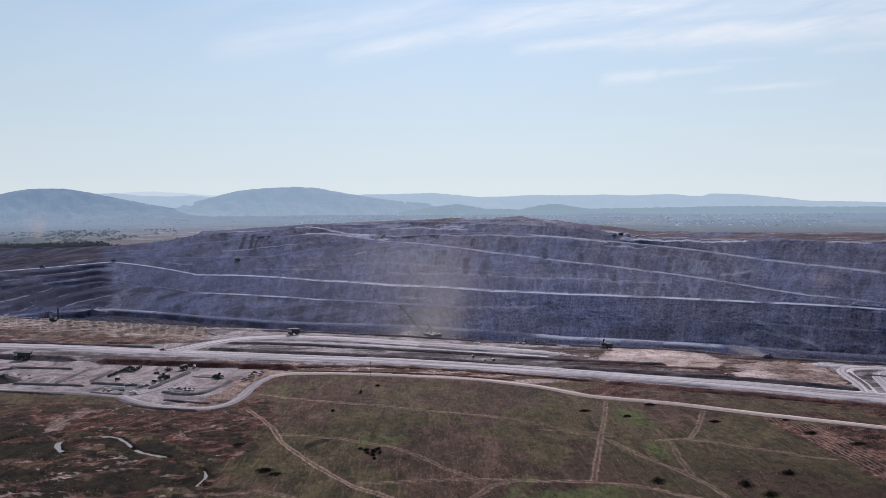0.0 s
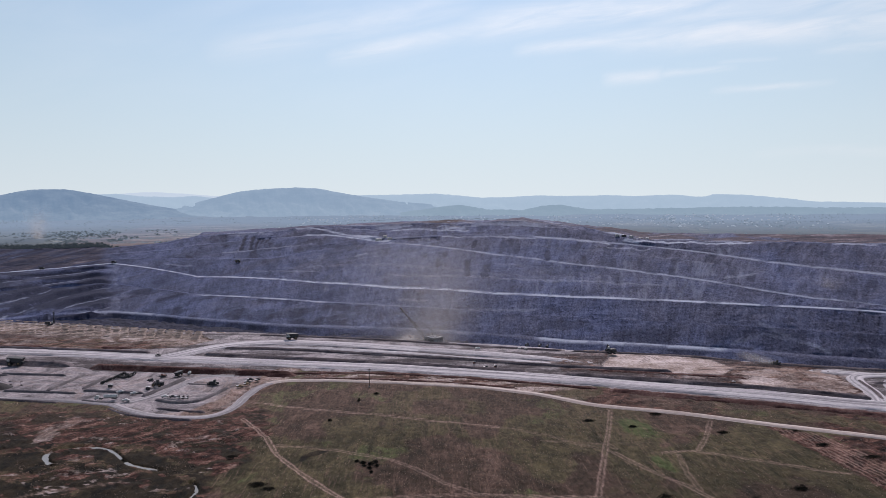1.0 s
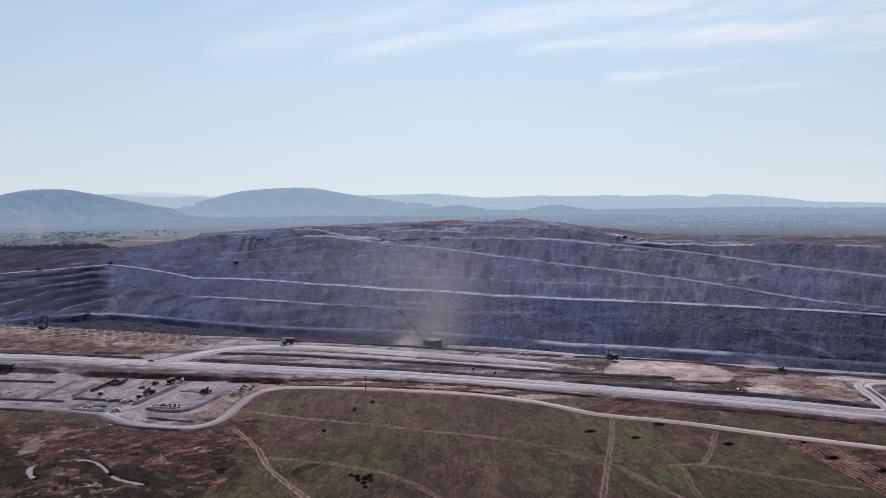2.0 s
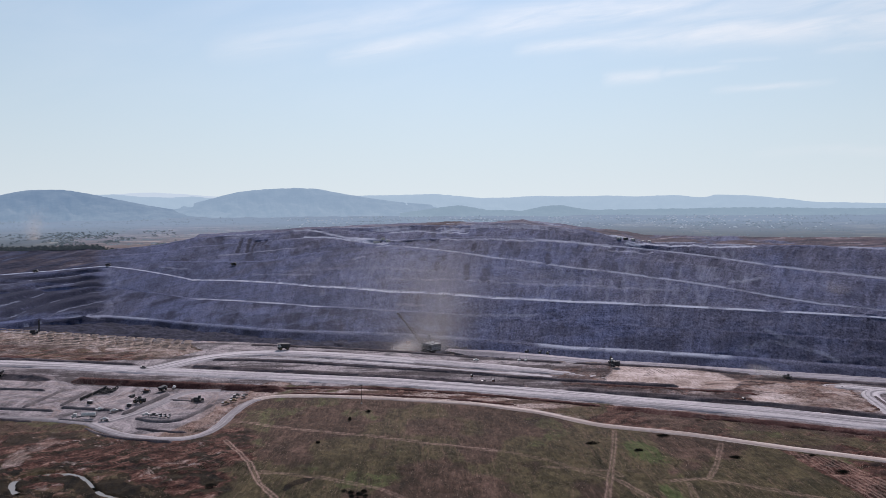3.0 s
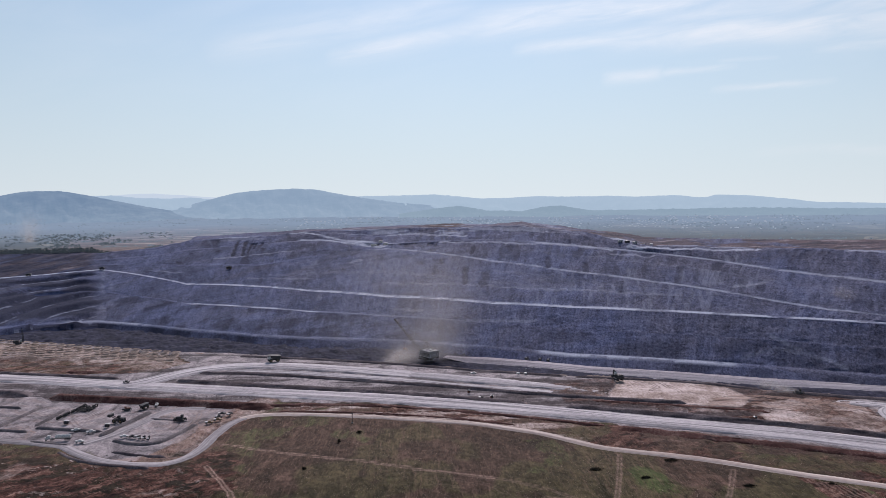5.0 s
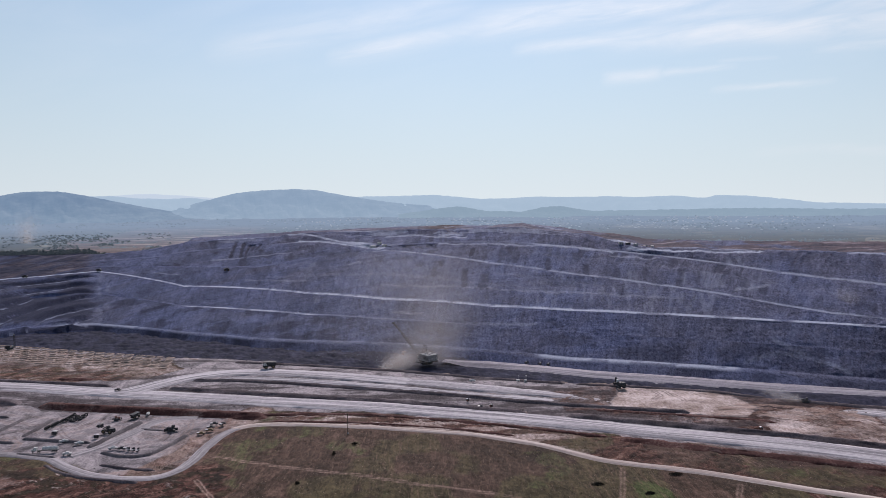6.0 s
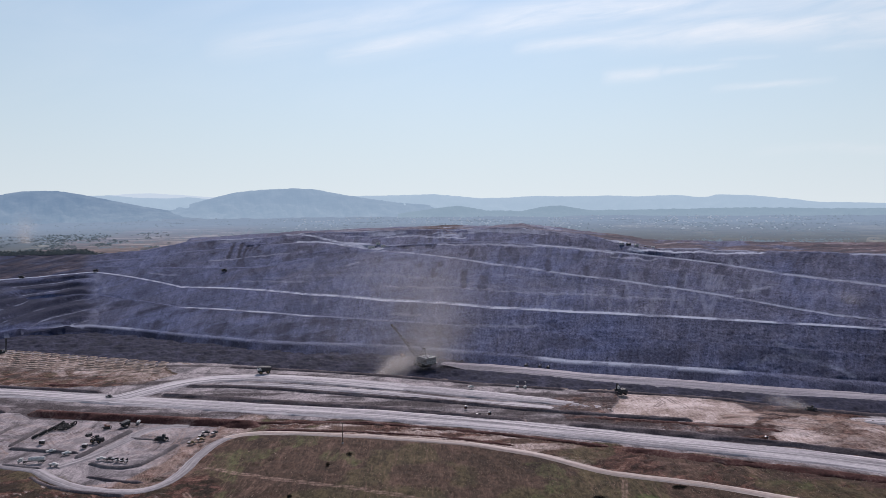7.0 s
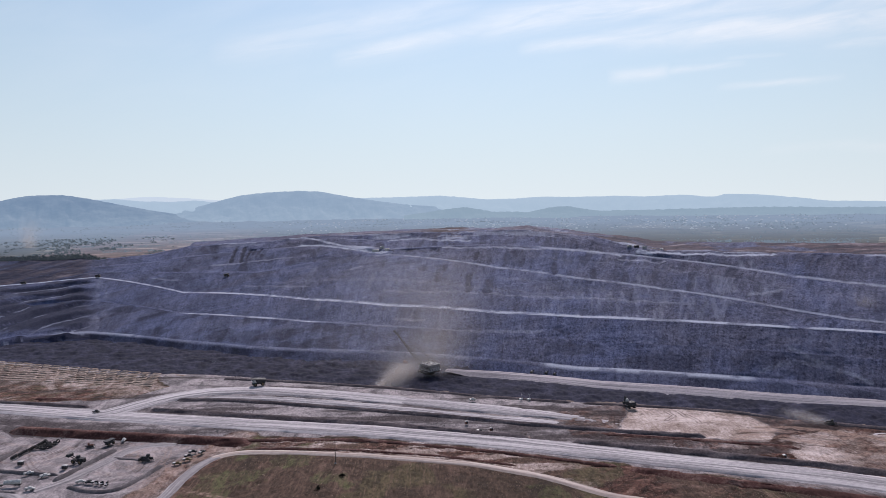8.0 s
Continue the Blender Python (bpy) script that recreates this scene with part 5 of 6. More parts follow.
ribbon("cut_bank", [(-100, 541), (-122, 545), (-152, 552), (-190, 560), (-228, 568), (-272, 579)], BANK, M_REDBANK, "dark red-brown cut earth bank behind the yard", "earth bank", 1.5, 1.2, 0, 14, "", 10, lumpy=0.35)
ribbon("cut_bank", [(-284, 583), (-330, 594), (-390, 606)], BANK, M_BERM, "dark grey earth bank behind the yard", "earth bank", 1.5, 1.2, 0, 15, "", 10, lumpy=0.35)

# yard bunds
YARD_BUNDS = [[(-181, 540), (-187, 514), (-194, 485)], [(-243, 508), (-217, 502), (-193, 497)], [(-184, 482), (-166, 472), (-153, 473), (-147, 492), (-142, 512)],
              [(-232, 481), (-199, 471)], [(-298, 510), (-262, 504), (-238, 499)], [(-262, 558), (-263, 536), (-266, 505)], [(-243, 549), (-242, 528), (-243, 508)],
              [(-330, 562), (-300, 557), (-272, 552)], [(-340, 545), (-322, 556), (-318, 562)], [(-180, 524), (-160, 519), (-146, 514)],
              [(-176, 462), (-150, 452), (-138, 452)], [(-206, 464), (-190, 450), (-170, 441), (-140, 434)], [(-330, 498), (-290, 489), (-240, 477)]]
for k, pts in enumerate(YARD_BUNDS):
    windrow(pts, 6.0 if k == 0 else 4.6 if k < 9 else 3.6, 2.2 if k == 0 else 1.7 if k < 9 else 0.7 if k == 9 else 1.1, M_YARDBUND if k < 10 else M_BERM, "low grey earth bund dividing the equipment yard", 20 + k, 4.0)
for k in range(7):
    x0 = -322 + 9 * (k % 4) + 3 * (k // 4)
    windrow([(x0, 532 + 8 * (k // 4) - 2 * (k % 4)), (x0 + 6, 531 + 8 * (k // 4) - 2 * (k % 4))], 2.5, 0.8, M_BERM, "small heap of dark earth in the yard", 40 + k, 2.0, 0.0, "earth_heap")

# ripped clay rows on the prepared strip west of the pit
pu, pv = np.meshgrid(np.linspace(-1, 1, 9), np.linspace(-1, 1, 5), indexing="ij")
pz = 0.42 * np.clip(1.05 - np.abs(pu) ** 3 - 0.15 * fractal(pu * 3, pv * 3, 3, 65), 0, 1) * np.clip(1 - pv ** 2, 0, 1) - 0.25 * ((np.abs(pu) > 0.99) | (np.abs(pv) > 0.99))
clay_ridge = grid_mesh("clay_ridge", np.stack([pu * 5.1, pv * 1.1, pz], -1), [M_CLAYROW], np.zeros(4, int)[None, :], {})
tagged(clay_ridge, "long low ripped ridge of pale tan clay", "clay ridge", "clay ridges in rows on the strip")
clay_ridge.matrix_world = pose(-210, 728, 0.1, 0, 0, -20)
piled = random.Random(66)
for k in range(9):
    a, b_ = Vector((-520 + 6.6 * k, 842 - 11.5 * k)), Vector((-228 + 1.0 * k, 734 - 5.2 * k))
    turn = math.degrees(math.atan2(b_.y - a.y, b_.x - a.x))
    for q_ in range(27):
        c_ = a.lerp(b_, (q_ + 0.5 + piled.uniform(-0.06, 0.06)) / 27)
        copy_thing(clay_ridge, pose(c_.x + piled.uniform(-0.5, 0.5), c_.y + piled.uniform(-0.2, 0.2), 0.12, 0, 0, turn + piled.uniform(-1.5, 1.5)) @ Matrix.Diagonal((piled.uniform(0.8, 1.1), piled.uniform(0.8, 1.15), piled.uniform(0.6, 1.2), 1)))
windrow([(-430, 676), (-380, 672), (-350, 668)], 12, 1.5, M_REDBANK, "dark patch of heaped red earth", 80)
windrow([(-300, 660), (-280, 656), (-262, 655)], 9, 1.8, M_REDBANK, "dark patch of heaped red earth", 81)

# ---- water and marsh ----
for (pts, half), name_, label_ in zip(WATER, ("creek_head", "creek", "creek_reach", "creek_trickle", "creek_backwater"),
                                      ("shallow pool of pale water at the creek's bend", "narrow winding creek of still pale water", "shallow reach of still pale water in the bog",
                                       "thin trickle of still pale water", "thin sliver of still water in the dark bog")):
    w_ = 2.2 * half + 1.6
    ribbon(name_, pts, [(-w_, -0.05), (0, 0), (w_, -0.05)], M_WATER, label_, "water", 1.0, 0.2, -1.05, 90)


# ---- far country ----
def range_of_hills(name, skyline, r, depth, mat, label, seed, base=55.0, jag_m=5.0):
    a0, h0 = np.array(skyline, float).T
    a = np.arange(a0[0], a0[-1], 0.06)
    h = np.interp(a, a0, h0) + 6.0 * (1 - smooth(a, -4, 12))
    k = np.ones(9) / 9
    h = np.convolve(np.pad(h, 4, "edge"), k, "valid") + (fractal(a * 3.0, a * 0, 4, seed) - 0.5) * jag_m
    co = []
    for u in np.linspace(0, 1, 22):
        rr = r + depth * (u - 0.75)
        shape = np.interp(u, (0, 0.2, 0.45, 0.75, 1), (0, 0.14, 0.45, 1, 0.75))
        spur = (fractal(a * 1.1 + u * 1.5, u * 5 + a * 0, 4, seed + 9) - 0.5) * 0.5 * np.sin(math.pi * min(u / 0.75, 1))
        z = base + (h - base) * np.clip(shape + spur * (u < 0.74), 0, 1.0)
        co.append(np.stack([ORIGIN[0] + rr * np.sin(np.radians(a)), ORIGIN[1] + rr * np.cos(np.radians(a)), z], -1))
    ob = grid_mesh(name, np.stack(co, 1), [mat], np.zeros(21, int)[None, :], {})
    return tagged(ob, label, "hills", kind="structure")


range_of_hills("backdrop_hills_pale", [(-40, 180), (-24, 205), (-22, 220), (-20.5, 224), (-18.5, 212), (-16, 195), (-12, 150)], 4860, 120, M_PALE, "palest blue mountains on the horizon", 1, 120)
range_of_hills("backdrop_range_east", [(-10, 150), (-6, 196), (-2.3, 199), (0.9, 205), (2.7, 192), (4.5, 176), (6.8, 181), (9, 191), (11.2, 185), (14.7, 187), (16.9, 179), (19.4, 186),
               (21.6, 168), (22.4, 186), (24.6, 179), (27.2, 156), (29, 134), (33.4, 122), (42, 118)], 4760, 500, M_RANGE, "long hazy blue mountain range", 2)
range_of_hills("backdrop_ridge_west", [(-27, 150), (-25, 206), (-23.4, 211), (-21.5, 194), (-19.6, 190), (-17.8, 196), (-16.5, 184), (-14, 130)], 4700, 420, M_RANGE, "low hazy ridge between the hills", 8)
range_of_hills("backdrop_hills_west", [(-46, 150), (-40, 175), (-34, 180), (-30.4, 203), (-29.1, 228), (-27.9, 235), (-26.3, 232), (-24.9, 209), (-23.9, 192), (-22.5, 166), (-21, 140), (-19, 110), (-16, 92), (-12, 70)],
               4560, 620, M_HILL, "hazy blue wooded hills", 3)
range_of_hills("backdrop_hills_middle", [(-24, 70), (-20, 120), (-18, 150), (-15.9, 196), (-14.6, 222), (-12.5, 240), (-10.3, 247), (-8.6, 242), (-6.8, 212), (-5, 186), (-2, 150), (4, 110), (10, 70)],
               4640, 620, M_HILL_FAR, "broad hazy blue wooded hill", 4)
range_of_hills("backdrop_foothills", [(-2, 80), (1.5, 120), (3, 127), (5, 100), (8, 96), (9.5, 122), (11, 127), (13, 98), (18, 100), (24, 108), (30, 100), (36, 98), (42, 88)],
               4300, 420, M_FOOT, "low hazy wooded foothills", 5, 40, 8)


def scatter(name, spots, size, mat, label, category, seed, flecks=26):
    """Many trees as one mesh: short trunks and crowns of small leaf clumps."""
    rng = np.random.default_rng(seed)
    verts, faces = [], []
    for x, y, z in spots:
        s = size * rng.uniform(0.6, 1.3)
        for k in range(3):
            ang = k * 2.1
            verts.append((x + 0.06 * s * math.cos(ang), y + 0.06 * s * math.sin(ang), z - 1))
        verts.append((x, y, z + 0.7 * s))
        n = len(verts)
        faces += [(n - 4, n - 3, n - 1), (n - 3, n - 2, n - 1), (n - 2, n - 4, n - 1)]
        for _ in range(flecks):
            d = rng.normal(size=3)
            d *= rng.uniform(0.25, 0.55) / np.linalg.norm(d)
            c = np.array((x, y, z + 0.62 * s)) + d * (s * 0.95, s * 0.95, s * 0.7)
            tri = c + rng.normal(size=(3, 3)) * 0.25 * s
            n = len(verts)
            verts += [tuple(v) for v in tri]
            faces.append((n, n + 1, n + 2))
    me = bpy.data.meshes.new(name)
    me.from_pydata(verts, [], faces)
    me.materials.append(mat)
    return tagged(new(name, me), label, category, kind="stuff")


def plain_z(x, y):
    r = math.hypot(x - ORIGIN[0], y - ORIGIN[1])
    return float(plain_level(r)) - 5


rng = np.random.default_rng(7)


def spots_in(n, az_lo, az_hi, r_lo, r_hi, clump=0.5):
    out = []
    while len(out) < n:
        a, r = math.radians(rng.uniform(az_lo, az_hi)), rng.uniform(r_lo, r_hi)
        x, y = ORIGIN[0] + r * math.sin(a), ORIGIN[1] + r * math.cos(a)
        if fractal(np.array([x / 90]), np.array([y / 160]), 3, 161)[0] > clump:
            out.append((x, y, plain_z(x, y)))
    return out


scatter("trees_west", spots_in(2400, -40, -19, 2350, 3400, 0.50), 7, hazy("hazy_gum_leaves_off", HAZE, 0.18, (0.016, 0.020, 0.012), (0.05, 0.052, 0.03), 0.3), "scattered dark gum trees on the far farmland", "trees", 1, 16)
belt = []
for k in range(620):
    u = rng.uniform(0, 1)
    a = -38 + 19.5 * u
    r = along(np.array([a]), RIM)[0] + 60 + rng.uniform(0, 60) + 30 * math.sin(9 * u)
    x, y = ORIGIN[0] + r * math.sin(math.radians(a)), ORIGIN[1] + r * math.cos(math.radians(a))
    belt.append((x, y, spoil_z(x, y) - 0.6))
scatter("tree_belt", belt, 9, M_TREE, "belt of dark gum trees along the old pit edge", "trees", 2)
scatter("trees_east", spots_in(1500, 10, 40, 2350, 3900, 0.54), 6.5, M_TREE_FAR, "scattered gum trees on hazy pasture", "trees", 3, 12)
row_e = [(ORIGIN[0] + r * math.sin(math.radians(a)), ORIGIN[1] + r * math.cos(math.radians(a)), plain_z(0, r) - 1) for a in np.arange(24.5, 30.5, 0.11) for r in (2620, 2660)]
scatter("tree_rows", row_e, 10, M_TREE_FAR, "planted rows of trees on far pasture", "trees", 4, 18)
scatter("far_woods", spots_in(2600, -36, 40, 3200, 4400, 0.53), 8, hazy("hazy_far_leaves", HAZE, 0.6, (0.02, 0.03, 0.016), (0.05, 0.06, 0.03)), "hazy woods dotted over the far plain", "trees", 5, 9)

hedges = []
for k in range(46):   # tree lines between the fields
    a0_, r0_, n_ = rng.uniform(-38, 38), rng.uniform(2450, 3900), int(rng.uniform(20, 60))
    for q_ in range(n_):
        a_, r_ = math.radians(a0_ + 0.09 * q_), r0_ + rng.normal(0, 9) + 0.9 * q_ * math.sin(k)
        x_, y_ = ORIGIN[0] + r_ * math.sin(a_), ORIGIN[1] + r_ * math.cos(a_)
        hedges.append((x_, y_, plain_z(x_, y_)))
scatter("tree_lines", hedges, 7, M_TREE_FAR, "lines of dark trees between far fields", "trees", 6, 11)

# the town: hundreds of tiny pale houses
verts, faces = [], []
for k in range(640):
    az_c, spread = ((2, 6), (10, 5), (17, 3), (-5, 5), (24, 4))[k % 5]
    a, r = math.radians(rng.normal(az_c, spread)), rng.uniform(3300, 4350)
    x, y, w, d, h = ORIGIN[0] + r * math.sin(a), ORIGIN[1] + r * math.cos(a), rng.uniform(2, 5), rng.uniform(2, 4), rng.uniform(1.6, 3.0)
    z, n = plain_z(x, y) + 2, len(verts)
    verts += [(x - w, y - d, z - 4), (x + w, y - d, z - 4), (x + w, y + d, z - 4), (x - w, y + d, z - 4),
              (x - w, y - d, z + h), (x + w, y - d, z + h), (x + w, y + d, z + h), (x - w, y + d, z + h), (x - w, y, z + h + 3), (x + w, y, z + h + 3)]
    faces += [tuple(n + i for i in f) for f in ((0, 1, 5, 4), (1, 2, 6, 9, 5), (2, 3, 7, 6), (3, 0, 4, 8, 7), (4, 5, 9, 8), (6, 7, 8, 9))]
me = bpy.data.meshes.new("town_houses")
me.from_pydata(verts, [], faces)
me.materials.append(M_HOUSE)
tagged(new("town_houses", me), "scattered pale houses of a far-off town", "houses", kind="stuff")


# ---- dust hanging in the air ----
def dust(name, spine, count, size, label, seed, fade=1.0):
    """A plume of tiny flecks: spine rows of place, spread and weight."""
    g = np.random.default_rng(seed)
    s = np.array(spine, float)
    u = g.power(fade, count) * (len(s) - 1)
    at = np.stack([np.interp(u, range(len(s)), s[:, i]) for i in range(6)], 1)
    c = at[:, :3] + g.normal(size=(count, 3)) * at[:, 3:6]
    tri = c[:, None, :] + g.normal(size=(count, 3, 3)) * size * 1.75
    me = bpy.data.meshes.new(name)
    me.vertices.add(3 * count)
    me.vertices.foreach_set("co", tri.reshape(-1).astype(np.float32))
    me.loops.add(3 * count)
    me.loops.foreach_set("vertex_index", np.arange(3 * count, dtype=np.int32))
    me.polygons.add(count)
    me.polygons.foreach_set("loop_start", np.arange(0, 3 * count, 3, dtype=np.int32))
    me.update()
    me.materials.append(M_DUST)
    return tagged(new(name, me), label, "dust cloud", kind="stuff")


dust("dust_plume", [(-6, 1058, -76, 26, 14, 5), (4, 1062, -58, 26, 18, 10), (16, 1070, -38, 24, 28, 14), (24, 1100, -8, 27, 32, 17), (22, 1130, 22, 34, 34, 18)],
     300000, 0.115, "pale dust plume rising round the working dragline", 1, 0.62)
dust("dust_haze", [(-30, 1060, -62, 70, 40, 14), (-30, 1120, -22, 75, 40, 22), (-30, 1200, 20, 75, 50, 24), (-20, 1300, 50, 60, 60, 20)],
     400000, 0.125, "thin veil of dust drifting up the spoil face", 6)
dust("dust_plume", [(-1462, 2730, 8, 8, 10, 5), (-1466, 2735, 50, 16, 16, 16), (-1460, 2750, 100, 26, 20, 20)], 60000, 0.2, "pale dust rising over far farmland", 7)
dust("dust_haze", [(-350, 1180, -78, 40, 40, 5), (-320, 1240, -55, 45, 40, 14), (-300, 1280, -35, 40, 40, 14)], 18000, 0.1, "thin veil of dust hanging in the pit", 8)
dust("dust_jet", [(-58, 985, -84, 5, 8, 2), (-40, 990, -72, 8, 8, 5), (-25, 1000, -60, 9, 8, 6)], 120000, 0.12, "pale dust thrown up beside the dragline bucket", 2)
dust("dust_plume", [(259.2, 555.4, 1.5, 2.5, 2, 1.0), (251.2, 559.4, 3.5, 4, 3, 1.8), (241.2, 564.4, 6, 4, 3, 2)], 26000, 0.05, "thin dust blowing over the pit crest", 3)
dust("dust_plume", [(590, 1040, -6, 6, 8, 3), (592, 1060, 10, 10, 10, 7)], 20000, 0.09, "thin dust over a haul bench", 4)


# ---- ground litter: tussocks on the grassland, scrub by the creek, broken rock on the worked ground ----
def litter(name, spots, size, tall, mat, label, category, seed, blades_each=2):
    g_ = np.random.default_rng(seed)
    base = np.repeat(np.array(spots, float), blades_each, 0)
    n_ = len(base)
    k_ = size * g_.uniform(0.5, 1.5, (n_, 1, 1))
    tri = base[:, None, :] + g_.normal(size=(n_, 3, 3)) * k_ * np.array((1, 1, tall))
    tri[:, :, 2] = np.maximum(tri[:, :, 2], base[:, None, 2] - 0.2)
    me_ = bpy.data.meshes.new(name)
    me_.vertices.add(3 * n_)
    me_.vertices.foreach_set("co", tri.reshape(-1).astype(np.float32))
    me_.loops.add(3 * n_)
    me_.loops.foreach_set("vertex_index", np.arange(3 * n_, dtype=np.int32))
    me_.polygons.add(n_)
    me_.polygons.foreach_set("loop_start", np.arange(0, 3 * n_, 3, dtype=np.int32))
    me_.update()
    me_.materials.append(mat)
    return tagged(new(name, me_), label, category, kind="stuff")


g2 = np.random.default_rng(21)
gx, gy = g2.uniform(-330, 330, 130000), g2.uniform(230, 560, 130000)
keep = (np.abs(gx) < 0.72 * gy) & (inside(gx, gy, MINE) < -4) & (line_distance(gx, gy, TRACK) > 5)
keep &= fractal(gx / 22, gy / 26, 4, 181) + g2.uniform(-0.16, 0.16, len(gx)) > 0.50
wet_side = (gx < -95 - 0.1 * (gy - 400)) & (gy < 470)
pick = keep & ~wet_side
litter("grass_tussocks", np.stack([gx, gy, gx * 0 + 0.1], 1)[pick], 0.17, 0.8, M_TUFT, "dry tussocks scattered over the grassland", "grass", 22)
pick = keep & wet_side & (fractal(gx / 18, gy / 20, 4, 185) > 0.56)
litter("marsh_scrub", np.stack([gx, gy, gx * 0 + 0.15], 1)[pick], 0.19, 0.8, M_SCRUB, "dark scrubby tussocks round the creek", "scrub", 23, 3)
gx, gy = g2.uniform(-420, 330, 90000), g2.uniform(420, 800, 90000)
keep = (inside(gx, gy, MINE) > 2) & (inside(gx, gy, YARD) < 0) & (inside(gx, gy, STRIP) < -3) & (inside(gx, gy, PAD_A) < -3) & (inside(gx, gy, PAD_B) < -3)
keep &= (line_distance(gx, gy, HAUL_ROAD) > 12) & (line_distance(gx, gy, PIT_ROAD) > 12)
ca, cr = polar(CREST)
keep &= np.hypot(gx, gy - 40) < np.interp(np.degrees(np.arctan2(gx, gy - 40)), ca, cr) - 1
keep &= fractal(gx / 16, gy / 12, 4, 191) + g2.uniform(-0.12, 0.12, len(gx)) > 0.56
litter("loose_rock", np.stack([gx, gy, gx * 0 + 0.15], 1)[keep], 0.19, 0.7, M_STONE, "loose broken rock on the worked ground", "rock", 24, 3)


# ---- things: small tools ----
def part(name, bm, mat, parent, label=""):
    me = bpy.data.meshes.new(name)
    bm.to_mesh(me)
    bm.free()
    me.materials.append(mat)
    ob = new(name, me)
    ob.parent = parent
    return tagged(ob, label) if label else ob


def thing(name, label, category, x, y, z=0.0, turn=0.0, group=""):
    ob = new(name)
    ob.empty_display_size = 0.5
    ob.matrix_world = pose(x, y, z, 0, 0, turn)
    return tagged(ob, label, category, group)


def block(cx, cy, cz, sx, sy, sz, bevel=0.06, bm=None, taper=1.0, shift=0.0):
    """A box with chamfered edges, its top drawn in by taper and shifted along x."""
    own = bm or bmesh.new()
    made = bmesh.ops.create_cube(own, size=1.0)["verts"]
    for v in made:
        top = v.co.z > 0
        k = taper if top else 1.0
        v.co = Vector((cx + v.co.x * sx * k + (shift if top else 0), cy + v.co.y * sy * k, cz + v.co.z * sz))
    if bevel:
        edges = list({e for v in made for e in v.link_edges})
        bmesh.ops.bevel(own, geom=edges, offset=bevel, segments=1, affect="EDGES")
    return own


def rod(p0, p1, r, seg=8, bm=None, r2=None):
    own = bm or bmesh.new()
    a, c = Vector(p0), Vector(p1)
    d = c - a
    m = Matrix.Translation((a + c) / 2) @ d.to_track_quat("Z", "Y").to_matrix().to_4x4()
    bmesh.ops.create_cone(own, cap_ends=True, segments=seg, radius1=r, radius2=r if r2 is None else r2, depth=d.length, matrix=m)
    return own


def wheel(parent, x, y, r, w, rim_mat):
    t_ = part("wheel", rod((x, y - w / 2, r), (x, y + w / 2, r), r, 16), M_RUBBER, parent)
    part("rim", rod((x, y - w / 2 - 0.05, r), (x, y + w / 2 + 0.05, r), r * 0.5, 12), rim_mat, t_)


def prism(outline, y0, y1, bm=None):
    """A side outline (x, z) drawn out from y0 to y1."""
    own = bm or bmesh.new()
    a = [own.verts.new((x, y0, z)) for x, z in outline]
    c = [own.verts.new((x, y1, z)) for x, z in outline]
    own.faces.new(a), own.faces.new(c[::-1])
    for i in range(len(a)):
        j = (i + 1) % len(a)
        own.faces.new((a[j], a[i], c[i], c[j]))
    bmesh.ops.recalc_face_normals(own, faces=own.faces)
    return own


# ---- machines ----
def haul_truck(x, y, z, turn, mat, label, k=1.0, deck=None):
    e = thing("haul_truck", label, "haul truck", x, y, z, turn, "haul trucks")
    part("chassis", block(0, 0, 2.0 * k, 11 * k, 2.6 * k, 1.1 * k), M_DARK, e)
    tray = [(-5.6, 4.0), (-4.6, 2.9), (1.8, 3.1), (2.6, 5.7), (5.6, 6.1), (5.6, 6.4), (2.2, 6.3), (1.6, 6.2), (-6.1, 5.3)]
    part("tray", prism([(a * k, c * k) for a, c in tray], -3.4 * k, 3.4 * k), mat, e)
    part("engine_deck", block(3.9 * k, 0, 3.3 * k, 3.0 * k, 6.2 * k, 0.5 * k), deck or mat, e)
    part("grille", block(5.0 * k, 0, 2.3 * k, 0.6 * k, 3.2 * k, 1.8 * k), M_DARK, e)
    cab = part("cab", block(4.0 * k, 2.0 * k, 4.5 * k, 1.9 * k, 1.8 * k, 1.9 * k, 0.1, None, 0.9), M_WHITE, e)
    part("window", block(4.9 * k, 2.0 * k, 4.7 * k, 0.15 * k, 1.5 * k, 0.9 * k, 0), M_GLASS, cab)
    part("handrail", block(5.3 * k, 0, 4.1 * k, 0.1 * k, 6.2 * k, 0.9 * k, 0), M_WHITE, e)
    for wx, wy in ((3.4, -2.6), (3.4, 2.6), (-2.9, -2.7), (-2.9, 2.7), (-2.9, -1.5), (-2.9, 1.5)):
        wheel(e, wx * k, wy * k, 1.55 * k, 1.1 * k, M_YELLOW)
    return e


def ute(x, y, turn, mat, label, z=0.35, kind_="ute"):
    e = thing(kind_, label, kind_, x, y, z, turn, "light vehicles")
    part("body", prism([(-2.5, 0.5), (2.4, 0.5), (2.5, 0.95), (1.3, 1.1), (-2.5, 1.05)], -0.92, 0.92), mat, e)
    cabin = part("cabin", block(0.15, 0, 1.45, 2.0, 1.6, 0.75, 0.08, None, 0.82), mat, e)
    part("windscreen", block(1.0, 0, 1.42, 0.12, 1.35, 0.5, 0, None, 0.9, -0.2), M_GLASS, cabin)
    part("tray", block(-1.7, 0, 1.1, 1.6, 1.75, 0.5, 0.04), M_SILVER, e)
    for wx in (-1.5, 1.5):
        for wy in (-0.85, 0.85):
            wheel(e, wx, wy, 0.4, 0.28, M_SILVER)
    return e


